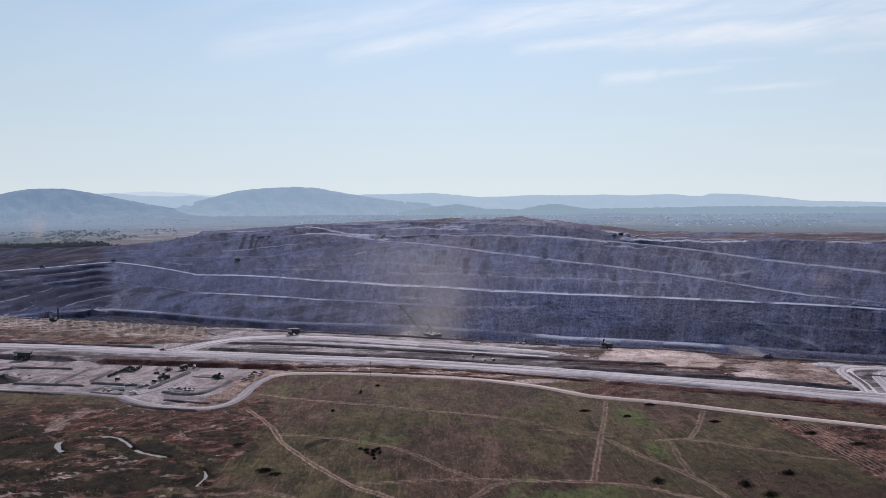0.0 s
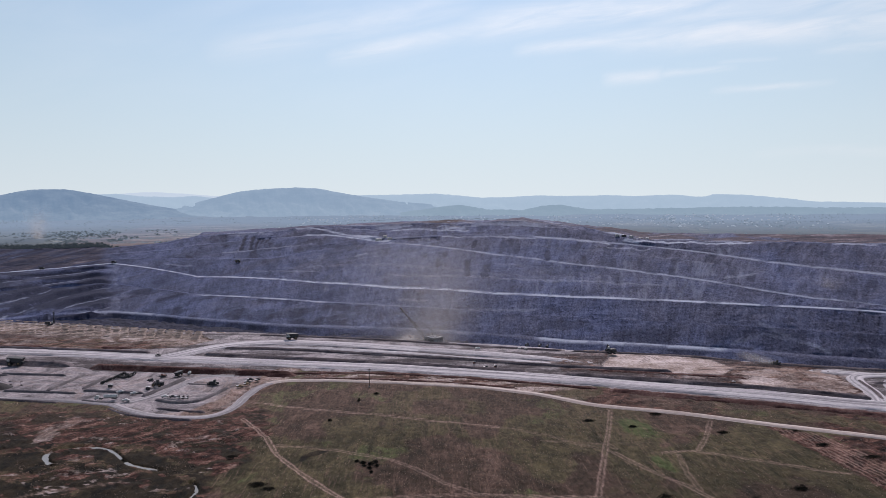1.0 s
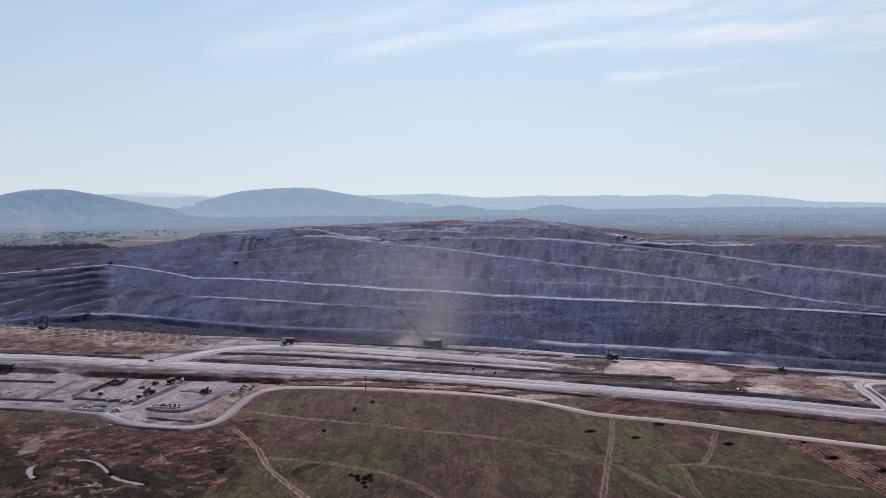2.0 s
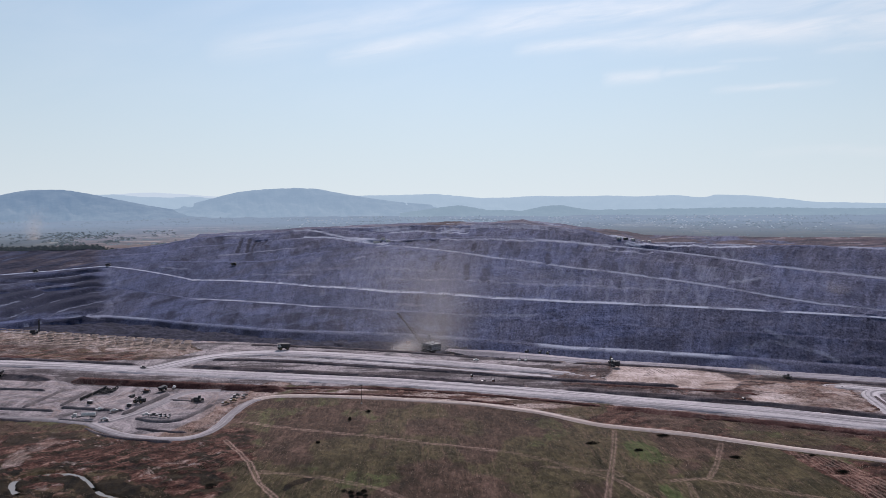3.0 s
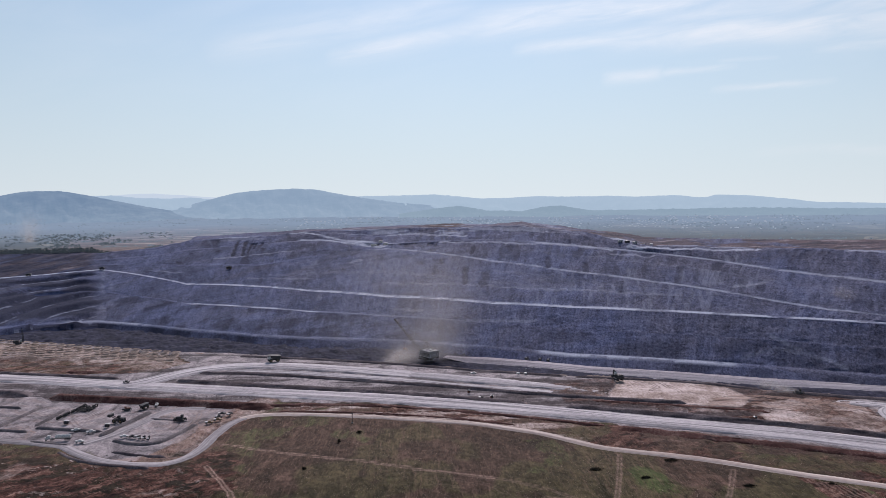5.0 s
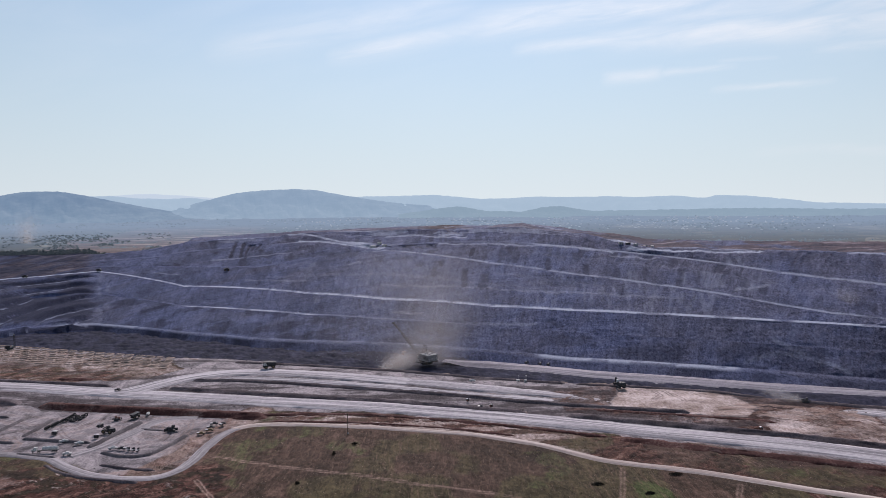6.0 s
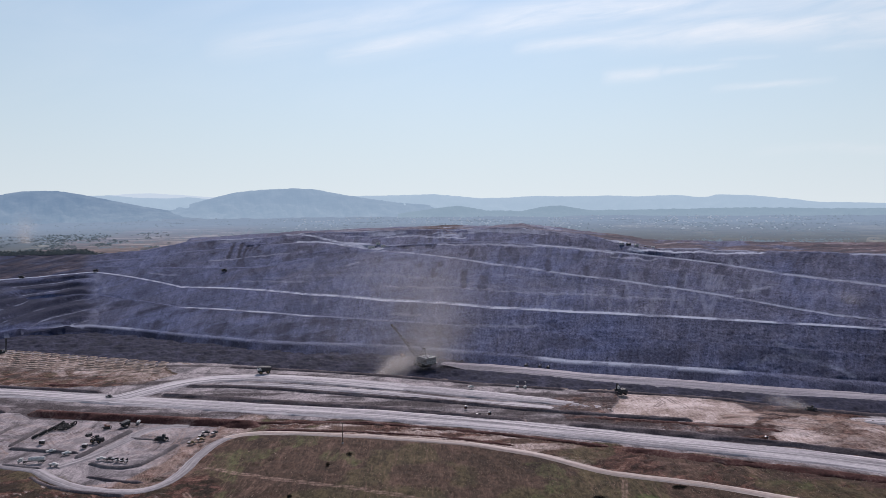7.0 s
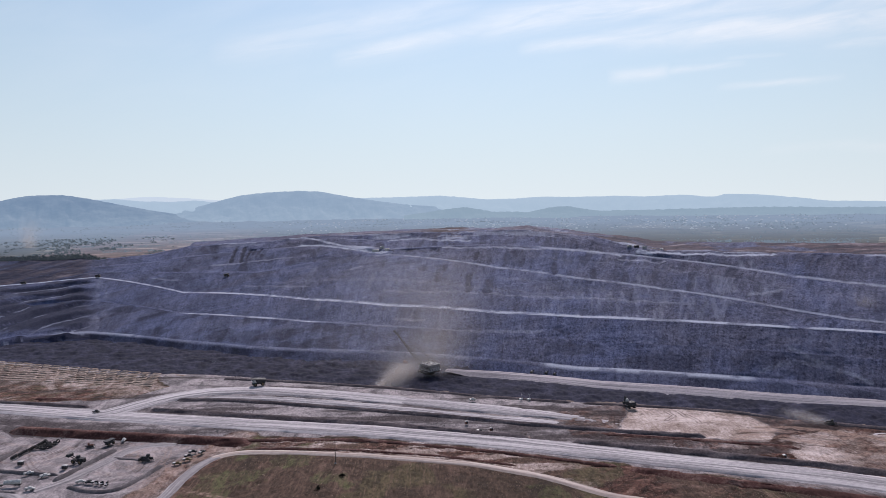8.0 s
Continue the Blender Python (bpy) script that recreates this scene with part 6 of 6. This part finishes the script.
def tanker(x, y, turn):
    e = thing("tanker_truck", "white road tanker and prime mover parked behind a bund", "tanker truck", x, y, 0.4, turn)
    part("chassis", block(-1.0, 0, 1.0, 15.5, 1.0, 0.35), M_DARK, e)
    cab = part("cab", block(6.3, 0, 2.1, 2.3, 2.4, 2.5, 0.15, None, 0.92), M_WHITE, e)
    part("windscreen", block(7.4, 0, 2.7, 0.15, 2.0, 0.8, 0), M_GLASS, cab)
    part("bonnet", block(8.0, 0, 1.5, 1.4, 2.0, 1.2, 0.15), M_WHITE, e)
    tank = part("tank", rod((-8.2, 0, 2.4), (1.6, 0, 2.4), 1.35, 16), M_WHITE, e)
    for hx in (-6, -3.2, -0.4):
        part("hatch", rod((hx, 0, 3.7), (hx, 0, 3.95), 0.4, 10), M_SILVER, tank)
    part("fuel_tank", rod((3.6, -1.0, 0.9), (5.0, -1.0, 0.9), 0.4, 10), M_SILVER, e)
    for wx in (-7.4, -6.1, -4.8, 3.2, 4.4, 7.6):
        for wy in (-1.05, 1.05):
            wheel(e, wx, wy, 0.52, 0.4, M_SILVER)
    return e


def excavator(x, y, z, turn, mat, label, k=1.0, name="excavator"):
    e = thing(name, label, "excavator", x, y, z, turn)
    for s in (-1, 1):
        part("track", prism([(a * k, c * k) for a, c in ((-4, 0.5), (-3.4, 0), (3.4, 0), (4, 0.5), (4, 1.3), (3.4, 1.8), (-3.4, 1.8), (-4, 1.3))],
                            (s * 2.7 - 0.6) * k, (s * 2.7 + 0.6) * k), M_DARK, e)
    part("turntable", rod((0, 0, 1.2 * k), (0, 0, 2.4 * k), 1.7 * k, 16), M_DARK, e)
    part("house", block(-1.2 * k, 0, 4.2 * k, 6.6 * k, 6.4 * k, 3.6 * k, 0.2 * k), mat, e)
    part("counterweight", block(-5.0 * k, 0, 3.7 * k, 1.4 * k, 6.0 * k, 2.4 * k, 0.3 * k), M_DARK, e)
    cab = part("cab", block(2.0 * k, 2.2 * k, 6.9 * k, 2.2 * k, 1.9 * k, 2.6 * k, 0.1 * k), M_WHITE, e)
    part("window", block(3.12 * k, 2.2 * k, 7.3 * k, 0.1 * k, 1.6 * k, 1.4 * k, 0), M_GLASS, cab)
    part("boom", prism([(a * k, c * k) for a, c in ((1.6, 3.2), (3.0, 3.4), (8.0, 8.2), (8.2, 9.2), (7.2, 9.2), (2.0, 5.2))], -0.6 * k, 0.6 * k), mat, e)
    part("stick", prism([(a * k, c * k) for a, c in ((7.6, 9.4), (8.6, 9.0), (9.6, 3.4), (8.8, 3.2))], -0.45 * k, 0.45 * k), mat, e)
    part("bucket", prism([(a * k, c * k) for a, c in ((8.2, 3.6), (10.2, 3.8), (10.4, 2.0), (9.2, 0.8), (7.4, 1.6), (8.4, 2.2))], -1.5 * k, 1.5 * k), M_DARK, e)
    part("exhaust", rod((-3 * k, 1.2 * k, 6 * k), (-3 * k, 1.2 * k, 7.2 * k), 0.2 * k), M_DARK, e)
    return e


def dozer(x, y, z, turn, label, k=1.0, mat=M_YELLOW):
    e = thing("bulldozer", label, "bulldozer", x, y, z, turn)
    for s in (-1, 1):
        part("track", prism([(a * k, c * k) for a, c in ((-2.8, 0), (2.4, 0), (2.9, 0.7), (-0.6, 2.0), (-3.3, 0.9))], (s * 1.5 - 0.4) * k, (s * 1.5 + 0.4) * k), M_DARK, e)
    part("body", block(0.6 * k, 0, 1.8 * k, 4.2 * k, 1.9 * k, 1.5 * k, 0.1), mat, e)
    cab = part("cab", block(-1.2 * k, 0, 3.1 * k, 1.8 * k, 1.8 * k, 1.5 * k, 0.1, None, 0.88), mat, e)
    part("window", block(-0.3 * k, 0, 3.2 * k, 0.1 * k, 1.4 * k, 0.8 * k, 0), M_GLASS, cab)
    part("blade", prism([(a * k, c * k) for a, c in ((3.5, 0), (3.9, 0), (3.7, 0.9), (3.9, 1.8), (3.5, 1.8), (3.3, 0.9))], -2.4 * k, 2.4 * k), M_DARK, e)
    part("ripper", prism([(a * k, c * k) for a, c in ((-4.4, 0.3), (-4.1, 0.3), (-3.4, 1.8), (-3.0, 1.2), (-2.8, 1.9), (-3.9, 2.2))], -0.3 * k, 0.3 * k), M_DARK, e)
    return e


def loader(x, y, turn, mat, label):
    e = thing("wheel_loader", label, "wheel loader", x, y, 0.3, turn)
    part("rear_body", block(-2.4, 0, 2.3, 4.0, 2.6, 1.8, 0.15), mat, e)
    part("front_frame", block(1.8, 0, 1.7, 2.2, 1.8, 1.2, 0.1), mat, e)
    cab = part("cab", block(-0.3, 0, 3.6, 1.7, 1.9, 1.8, 0.1, None, 0.9), mat, e)
    part("window", block(0.5, 0, 3.7, 0.1, 1.5, 1.0, 0), M_GLASS, cab)
    for s in (-1, 1):
        part("lift_arm", rod((1.6, s * 0.8, 2.6), (5.0, s * 0.8, 3.9), 0.28), mat, e)
    part("bucket", prism([(4.6, 3.4), (6.6, 3.9), (6.8, 4.3), (5.4, 5.4), (4.7, 5.0)], -2.0, 2.0), M_DARK, e)
    for wx in (-2.6, 2.0):
        for wy in (-1.6, 1.6):
            wheel(e, wx, wy, 1.25, 0.9, M_YELLOW)
    return e


def drill(x, y, turn):
    e = thing("drill_rig", "dark blast-hole drill rig with raised mast on the clay strip", "drill rig", x, y, 0.4, turn)
    for s in (-1, 1):
        part("track", block(0, s * 2.2, 0.7, 7.0, 0.9, 1.4, 0.3), M_DARK, e)
    part("deck", block(0, 0, 1.8, 11.5, 4.6, 0.6), M_DARK, e)
    part("machine_house", block(-2.6, 0, 3.5, 5.6, 4.0, 2.8, 0.15), M_DARK, e)
    part("cab", block(3.4, 1.6, 3.4, 2.0, 1.8, 2.4, 0.1), M_WHITE, e)
    mast = part("mast", rod((4.6, -0.7, 1.8), (4.6, -0.7, 17), 0.22, 6), M_DARK, e)
    for px, py in ((4.6, 0.7), (5.8, -0.7), (5.8, 0.7)):
        part("mast_leg", rod((px, py, 1.8), (px, py, 17), 0.2, 6), M_DARK, mast)
    for k in range(10):
        zz = 2.5 + 1.5 * k
        part("brace", rod((4.6, -0.7, zz), (5.8, 0.7, zz + 1.4), 0.12, 5), M_DARK, mast)
    part("mast_head", block(5.2, 0, 17.2, 1.8, 2.0, 0.8), M_DARK, e)
    return e


def dragline(x, y, z, turn):
    e = thing("dragline", "large walking dragline with pale machine house working on the pit floor", "dragline", x, y, z, turn)
    part("tub", rod((0, 0, -2), (0, 0, 3.2), 11, 32), M_DARK, e)
    for s in (-1, 1):
        shoe = part("walking_shoe", block(-1, s * 14.5, 2.2, 22, 4.0, 2.4, 0.4), M_DARK, e)
        part("crank_arm", rod((-1, s * 12.5, 5.0), (-1, s * 15.5, 5.0), 1.6, 14), M_DARK, shoe)
    part("revolving_frame", block(-3, 0, 4.6, 30, 23, 2.2, 0.3), M_DARK, e)
    house = part("house", prism([(-18, 5.6), (10.5, 5.6), (10.5, 13.0), (7.5, 16.0), (-18, 16.0)], -11, 11), M_HOUSEPANEL, e)
    part("roof", block(-5.5, 0, 16.3, 26, 22.6, 0.6, 0.1), M_WHITE, house)
    for k in range(4):
        part("roof_vent", block(-15 + 6 * k, 4.5 * (-1) ** k, 17.4, 2.8, 3.2, 1.8, 0.2), M_SILVER, house)
    for k in range(7):
        for s in (-1, 1):
            part("louvre_panel", block(-15.5 + 3.6 * k, s * 11.05, 11.0, 2.6, 0.2, 4.2, 0), M_DARK, house)
    for k in range(5):
        part("rear_door", block(-18.05, -8 + 4 * k, 9.0, 0.2, 2.6, 4.4, 0), M_SILVER, house)
    part("walkway", block(-4, 0, 5.9, 31, 25.5, 0.4, 0.05), M_SILVER, e)
    for s in (-1, 1):
        cab = part("operator_cab", block(12.6, s * 8.8, 10.2, 4.0, 3.6, 4.2, 0.2), M_WHITE, e)
        part("window", block(14.65, s * 8.8, 10.8, 0.1, 3.0, 1.8, 0), M_GLASS, cab)
    for s in (-1, 1):
        part("mast_leg", rod((7, s * 7, 15.5), (4, s * 1.6, 30), 0.4, 8), M_DARK, e)
        part("back_leg", rod((-13, s * 6, 16), (4, s * 1.6, 30), 0.3, 8), M_DARK, e)
    part("mast_head", block(4, 0, 30.2, 2.4, 5.0, 1.6, 0.2), M_DARK, e)
    # lattice boom
    foot, tip = Vector((11, 0, 6.5)), Vector((102, 0, 60))
    way = (tip - foot).normalized()
    up = way.cross(Vector((0, 1, 0))).normalized() * -1
    boom = part("boom", rod(foot + Vector((0, -4.2, 0)), tip + Vector((0, -1.0, 0)), 0.45, 8), M_DARK, e)
    part("chord", rod(foot + Vector((0, 4.2, 0)), tip + Vector((0, 1.0, 0)), 0.45, 8), M_DARK, boom)
    part("chord", rod(foot + up * 1.0, tip, 0.45, 8), M_DARK, boom)
    part("upper_chord", rod(foot + way * 22 + up * 6.0, tip, 0.45, 8), M_DARK, boom)
    part("upper_strut", rod(foot, foot + way * 22 + up * 6.0, 0.45, 8), M_DARK, boom)
    n = 18
    for k in range(n):
        u0, u1 = k / n, (k + 1) / n
        s = (-1) ** k
        w0, w1 = 4.2 - 3.2 * u0, 4.2 - 3.2 * u1
        part("lacing", rod(foot.lerp(tip, u0) + Vector((0, -s * w0, 0)), foot.lerp(tip, u1) + Vector((0, s * w1, 0)), 0.3, 6), M_DARK, boom)
    part("boom_point", rod(tip + Vector((0, -1.6, 0)), tip + Vector((0, 1.6, 0)), 1.8, 16), M_DARK, boom)
    for s in (-1, 1):
        part("suspension_cable", rod((4, s * 1.8, 30.5), tuple(tip + Vector((0, s * 0.9, 0))), 0.16, 6), M_DARK, e)
        part("mid_cable", rod((4, s * 1.6, 30.2), tuple(foot.lerp(tip, 0.55) + Vector((0, s * 2.0, 0))), 0.16, 6), M_DARK, e)
    part("hoist_rope", rod(tuple(tip), (70, 0, 11), 0.14, 6), M_DARK, e)
    bucket = part("bucket", prism([(66, 9), (73, 9.5), (74, 4.0), (66, 3.4)], -2.6, 2.6), M_RUST, e)
    part("bail", rod((73, -2.4, 8), (70, 0, 11), 0.3, 6), M_DARK, bucket)
    part("drag_rope", rod((11, 0, 8), (74, 0, 5.5), 0.14, 6), M_DARK, e)
    return e


def site_hut(x, y, turn, sx=6.0, sy=2.5, h=2.7, mat=None, label="small white portable site hut", z=0.3, name="site_hut"):
    e = thing(name, label, "hut", x, y, z, turn)
    part("wall", block(0, 0, h / 2 + 0.2, sx, sy, h, 0.04), mat or M_WHITE, e)
    part("roof", prism([(-sx / 2 - 0.15, h + 0.2), (sx / 2 + 0.15, h + 0.2), (sx / 2 + 0.15, h + 0.32), (0, h + 0.55), (-sx / 2 - 0.15, h + 0.32)], -sy / 2 - 0.15, sy / 2 + 0.15), M_SILVER, e)
    part("door", block(sx * 0.2, -sy / 2 - 0.03, 1.25, 0.85, 0.06, 2.0, 0), M_DARK, e)
    part("window", block(-sx * 0.22, -sy / 2 - 0.03, 1.7, 1.1, 0.06, 0.8, 0), M_GLASS, e)
    for s in (-1, 1):
        part("skid", block(0, s * sy * 0.35, 0.08, sx, 0.2, 0.22, 0), M_DARK, e)
    return e


def tyre(x, y, r, turn, flat):
    bm = bmesh.new()
    seg, ring = 14, ((0.55, 0.5), (0.9, 0.5), (1.0, 0.36), (1.0, -0.36), (0.9, -0.5), (0.55, -0.5))
    vs = [[bm.verts.new((r * k * math.cos(a), r * h * 0.75, r * k * math.sin(a))) for k, h in ring] for a in (2 * math.pi * i / seg for i in range(seg))]
    for i in range(seg):
        for j in range(len(ring)):
            bm.faces.new((vs[i][j], vs[(i + 1) % seg][j], vs[(i + 1) % seg][(j + 1) % len(ring)], vs[i][(j + 1) % len(ring)]))
    bmesh.ops.recalc_face_normals(bm, faces=bm.faces)
    me = bpy.data.meshes.new("tyre")
    bm.to_mesh(me)
    bm.free()
    me.materials.append(M_RUBBER)
    ob = new("tyre", me)
    ob.matrix_world = pose(x, y, 0.2 + (0.37 * r if flat else r), 90 if flat else 0, 0, turn)
    return tagged(ob, "huge worn black mine truck tyre stored in the yard", "tyre", "tyres stored in the yard")


def pole(x, y, h=13.0, label="tall timber power pole with a crossarm beside the track", arm=2.4, turn=0):
    e = thing("power_pole", label, "power pole", x, y, -0.3, turn)
    part("post", rod((0, 0, 0), (0, 0, h), 0.26, 10, None, 0.17), M_WOOD, e)
    ca = part("crossarm", block(0, 0, h - 0.7, arm, 0.18, 0.2, 0.02), M_WOOD, e)
    for s in (-1, 0, 1):
        part("insulator", rod((s * arm * 0.42, 0, h - 0.6), (s * arm * 0.42, 0, h - 0.25), 0.08, 6), M_SILVER, ca)
    part("base_collar", rod((0, 0, 0.2), (0, 0, 0.9), 0.55, 10, None, 0.4), M_SILVER, e)
    return e


def light_tower(x, y, turn, z=0.3):
    e = thing("light_tower", "small white trailer lighting tower near the pit crest", "lighting tower", x, y, z, turn, "lighting towers")
    part("trailer", block(0, 0, 0.9, 2.6, 1.5, 1.2, 0.1), M_WHITE, e)
    part("mast", rod((0.6, 0, 1.4), (0.6, 0, 4.5), 0.09, 6), M_SILVER, e)
    part("lamp_head", block(0.6, 0, 4.5, 0.3, 1.6, 0.5, 0.03), M_SILVER, e)
    for s in (-1, 1):
        wheel(e, -0.2, s * 0.8, 0.35, 0.2, M_SILVER)
    return e


def shrub(x, y, w, d, h, seed, label="low dark green shrub on dry grass", z=0.1):
    """A bush of many small leaf blades round a few stems."""
    g = np.random.default_rng(seed)
    n = int(160 + 60 * w)
    c = np.stack([g.normal(0, w / 3.2, n), g.normal(0, d / 3.2, n), np.abs(g.normal(0, h / 2.2, n))], 1)
    c[:, 2] *= np.exp(-(c[:, 0] / w) ** 2 * 2 - (c[:, 1] / d) ** 2 * 2)
    tri = c[:, None, :] + g.normal(size=(n, 3, 3)) * 0.24
    tri[:, :, 2] = np.maximum(tri[:, :, 2], -0.1)
    me = bpy.data.meshes.new("shrub")
    me.from_pydata([tuple(v) for v in tri.reshape(-1, 3)], [], [(3 * k, 3 * k + 1, 3 * k + 2) for k in range(n)])
    me.materials.append(M_SHRUB)
    ob = new("shrub", me)
    ob.location = (x, y, z)
    return tagged(ob, label, "shrub", "shrubs on the grassland")


# the pit
dragline(4, 1052, -79, 128).scale = (0.76, 0.76, 0.76)

# along the haul roads and the crest
haul_truck(-131, 684, 0.55, 205, M_DARK, "large dark haul truck with a white cab on the crest road", 0.95, M_WHITE)
excavator(147.8, 599.1, 0.6, 110, M_DARK, "dark mining excavator standing on the clay pad", 0.74)
dozer(263.2, 554.4, 0.3, 150, "dark dusty bulldozer pushing earth to the pit crest", 0.85, M_DARK)
ute(39.1, 625.2, 15, M_WHITE, "white mine ute on the haul road", 0.75)
for lx, ly, lt in ((74.5, 624.2, 10), (80.2, 623.8, 40)):
    light_tower(lx, ly, lt)
drill(-408, 786, 40).scale = (0.8, 0.8, 0.8)
ute(40, 553, -20, M_DARK, "dark mine ute on the haul road", 0.75)
ute(-230, 616, -15, M_DARK, "dark mine ute on the haul road", 0.75)
pole(-45, 506)
for px, py in ((32, 571), (47, 556), (205, 497)):
    site_hut(px, py, 20, 1.8, 1.4, 1.5, M_RUST, "small rusty steel box beside the road", 0.4, "steel_box")

# the yard
tanker(-214, 482.5, 186).scale = (0.84, 0.84, 0.84)
ute(-212, 499, 40, M_WHITE, "white mine ute parked in the yard", 0.3)
ute(-201, 495, 35, M_WHITE, "white mine ute parked in the yard", 0.3)
ute(-199, 477, 10, M_WHITE, "white mine ute parked in the yard", 0.3)
site_hut(-225, 514, 5, 2.8, 1.9, 1.8, M_DARK, "small dark steel hut with a pale roof in the yard")
site_hut(-196, 506, 5, 2.6, 1.9, 1.8, M_DARK, "small dark steel hut with a pale roof in the yard")
loader(-193, 515, 165, M_DARK, "dark wheel loader with raised bucket in the yard")
haul_truck(-189, 546, 0.3, 60, M_DARK, "dark mining truck parked by the bund", 0.52)
ute(-183, 552, 100, M_WHITE, "white service truck beside the dark truck", 0.3, "service_truck")
dozer(-199, 542, 0.3, 30, "small rust-coloured bulldozer in the yard", 0.7, M_RUST)
dozer(-155, 517, 0.3, 175, "dark bulldozer parked on the pad", 0.95, M_DARK)
for cx, cy, ct, cm, cl in ((-134.5, 509, 12, M_YELLOW, "yellow mine ute parked by the track"), (-131, 515, 15, M_YELLOW, "yellow mine ute parked by the track"),
                           (-132, 521, 10, M_DARK, "dark mine ute parked by the track"), (-132, 528, 14, M_DARK, "dark mine ute parked by the track"),
                           (-126.5, 527, 70, M_DARK, "dark mine ute parked by the track")):
    ute(cx, cy, ct, cm, cl, 0.3)
ute(-177, 485, 20, M_WHITE, "white mine ute beside the pad's bund", 0.3)
ute(-171.5, 484, 172, M_DARK, "dark mine ute beside the pad's bund", 0.3)
for k in range(3):
    site_hut(-167 + 2.8 * k, 482.5 - 0.9 * k, 12 + 30 * k, 1.8, 1.2, 0.5, (M_SILVER, M_DARK, M_DARK)[k], "small low steel crate standing on the pad", 0.2, "steel_crate")
haul_truck(-333, 590, 0.3, 190, M_DARK, "dark parked haul truck with an empty tray", 1.05)
g = random.Random(4)
for k in range(17):   # tyres standing in a line, then lying in a heap
    tyre(-235 + 0.22 * k + g.uniform(-0.3, 0.3), 523 + 1.75 * k, 1.1, 96 + g.uniform(-12, 12), False)
for k in range(16):
    tyre(-231 + 2.4 * (k % 4) + g.uniform(-0.5, 0.5), 541 + 3.6 * (k // 4) + g.uniform(-0.6, 0.6), 1.25, g.uniform(0, 180), k % 3 != 0)


def mound(x, y, w, d, h, mat, label, name, seed):
    g_ = np.linspace(-1, 1, 25)
    gx, gy = np.meshgrid(g_, g_, indexing="ij")
    rr = np.hypot(gx, gy)
    zz = (h * np.clip(1 - rr, 0, 1) - 0.4 * (rr > 0.98)) * (0.75 + 0.5 * fractal(gx * 3 + seed, gy * 3, 3, seed))
    ob = grid_mesh(name, np.stack([x + gx * w, y + gy * d, zz + 0.1], -1), [mat], np.zeros(24, int)[None, :], {})
    return tagged(ob, label, "stockpile")


mound(-306, 518, 11, 9, 5.0, M_COAL, "black heap of coal on the yard", "coal_heap", 3)
mound(-318, 512, 9, 8, 4.0, M_COAL, "black heap of coal on the yard", "coal_heap", 5)

# on the spoil heap
for vx, vy, vt, vm in ((-752, 1738, 20, M_DARK), (-940, 1772, 10, M_DARK), (-420, 1600, 25, M_DARK)):
    haul_truck(vx, vy, spoil_z(vx, vy) + 0.2, vt, vm, "dark haul truck on a spoil bench")
for vx, vy, sx in ((-110, 1632, 14), (-84, 1622, 9), (-96, 1640, 8)):
    site_hut(vx, vy, 10, sx, 6, 5, M_WHITE, "pale portable hut on the spoil bench", spoil_z(vx, vy) - 0.5)
for k, (vx, vy) in enumerate(((372, 1402), (384, 1398), (396, 1390), (412, 1384), (424, 1380))):
    site_hut(vx, vy, 20 * k, 8, 5, 4, M_DARK if k % 2 else M_SILVER, "dark steel hut on the heap's top", spoil_z(vx, vy) - 0.5)
for vx, vy in ((140, 1035), (158, 1028), (168, 1022)):
    excavator(vx, vy, -79.3, 40, M_DARK, "dark excavator loading on the pit floor", 0.45)

# shrubs and scrub on the grassland
for k, (sx, sy, w, d, h) in enumerate(((95, 313, 4.5, 2.4, 2.0), (131, 307, 5.0, 3.0, 2.4), (156, 319, 5.5, 2.2, 1.6), (137, 296, 5, 3, 2.0), (-37, 360, 2, 1.2, 0.9), (-33, 358, 2.2, 1.4, 0.9), (-31, 361, 1.6, 1.2, 0.8),
                                       (-36, 356, 1.6, 1.0, 0.7), (-33, 353, 1.3, 1.0, 0.6), (-40, 362, 1.4, 1.0, 0.7), (-30, 356, 1.4, 1, 0.6), (-32, 348, 1.2, 0.8, 0.6),
                                       (87, 420, 5, 2.6, 1.0), (129, 431, 5.5, 1.8, 1.0), (109, 408, 3.5, 1.6, 1.0), (154.5, 395.6, 4, 1.6, 1.0), (194.4, 395.4, 3.2, 1.6, 0.9), (197, 373.5, 5, 2.2, 1.0),
                                       (211, 355, 6, 2.4, 1.2), (-49, 470, 1.4, 1.4, 2.0), (-62, 429, 1.8, 1.4, 1.0), (-39, 487, 2, 1.2, 1.0), (-103, 371, 4.5, 2.5, 1.2), (-82, 335, 6, 3, 1.0), (-76, 330, 4, 2, 0.9))):
    shrub(sx, sy, w, d, h, 400 + k)
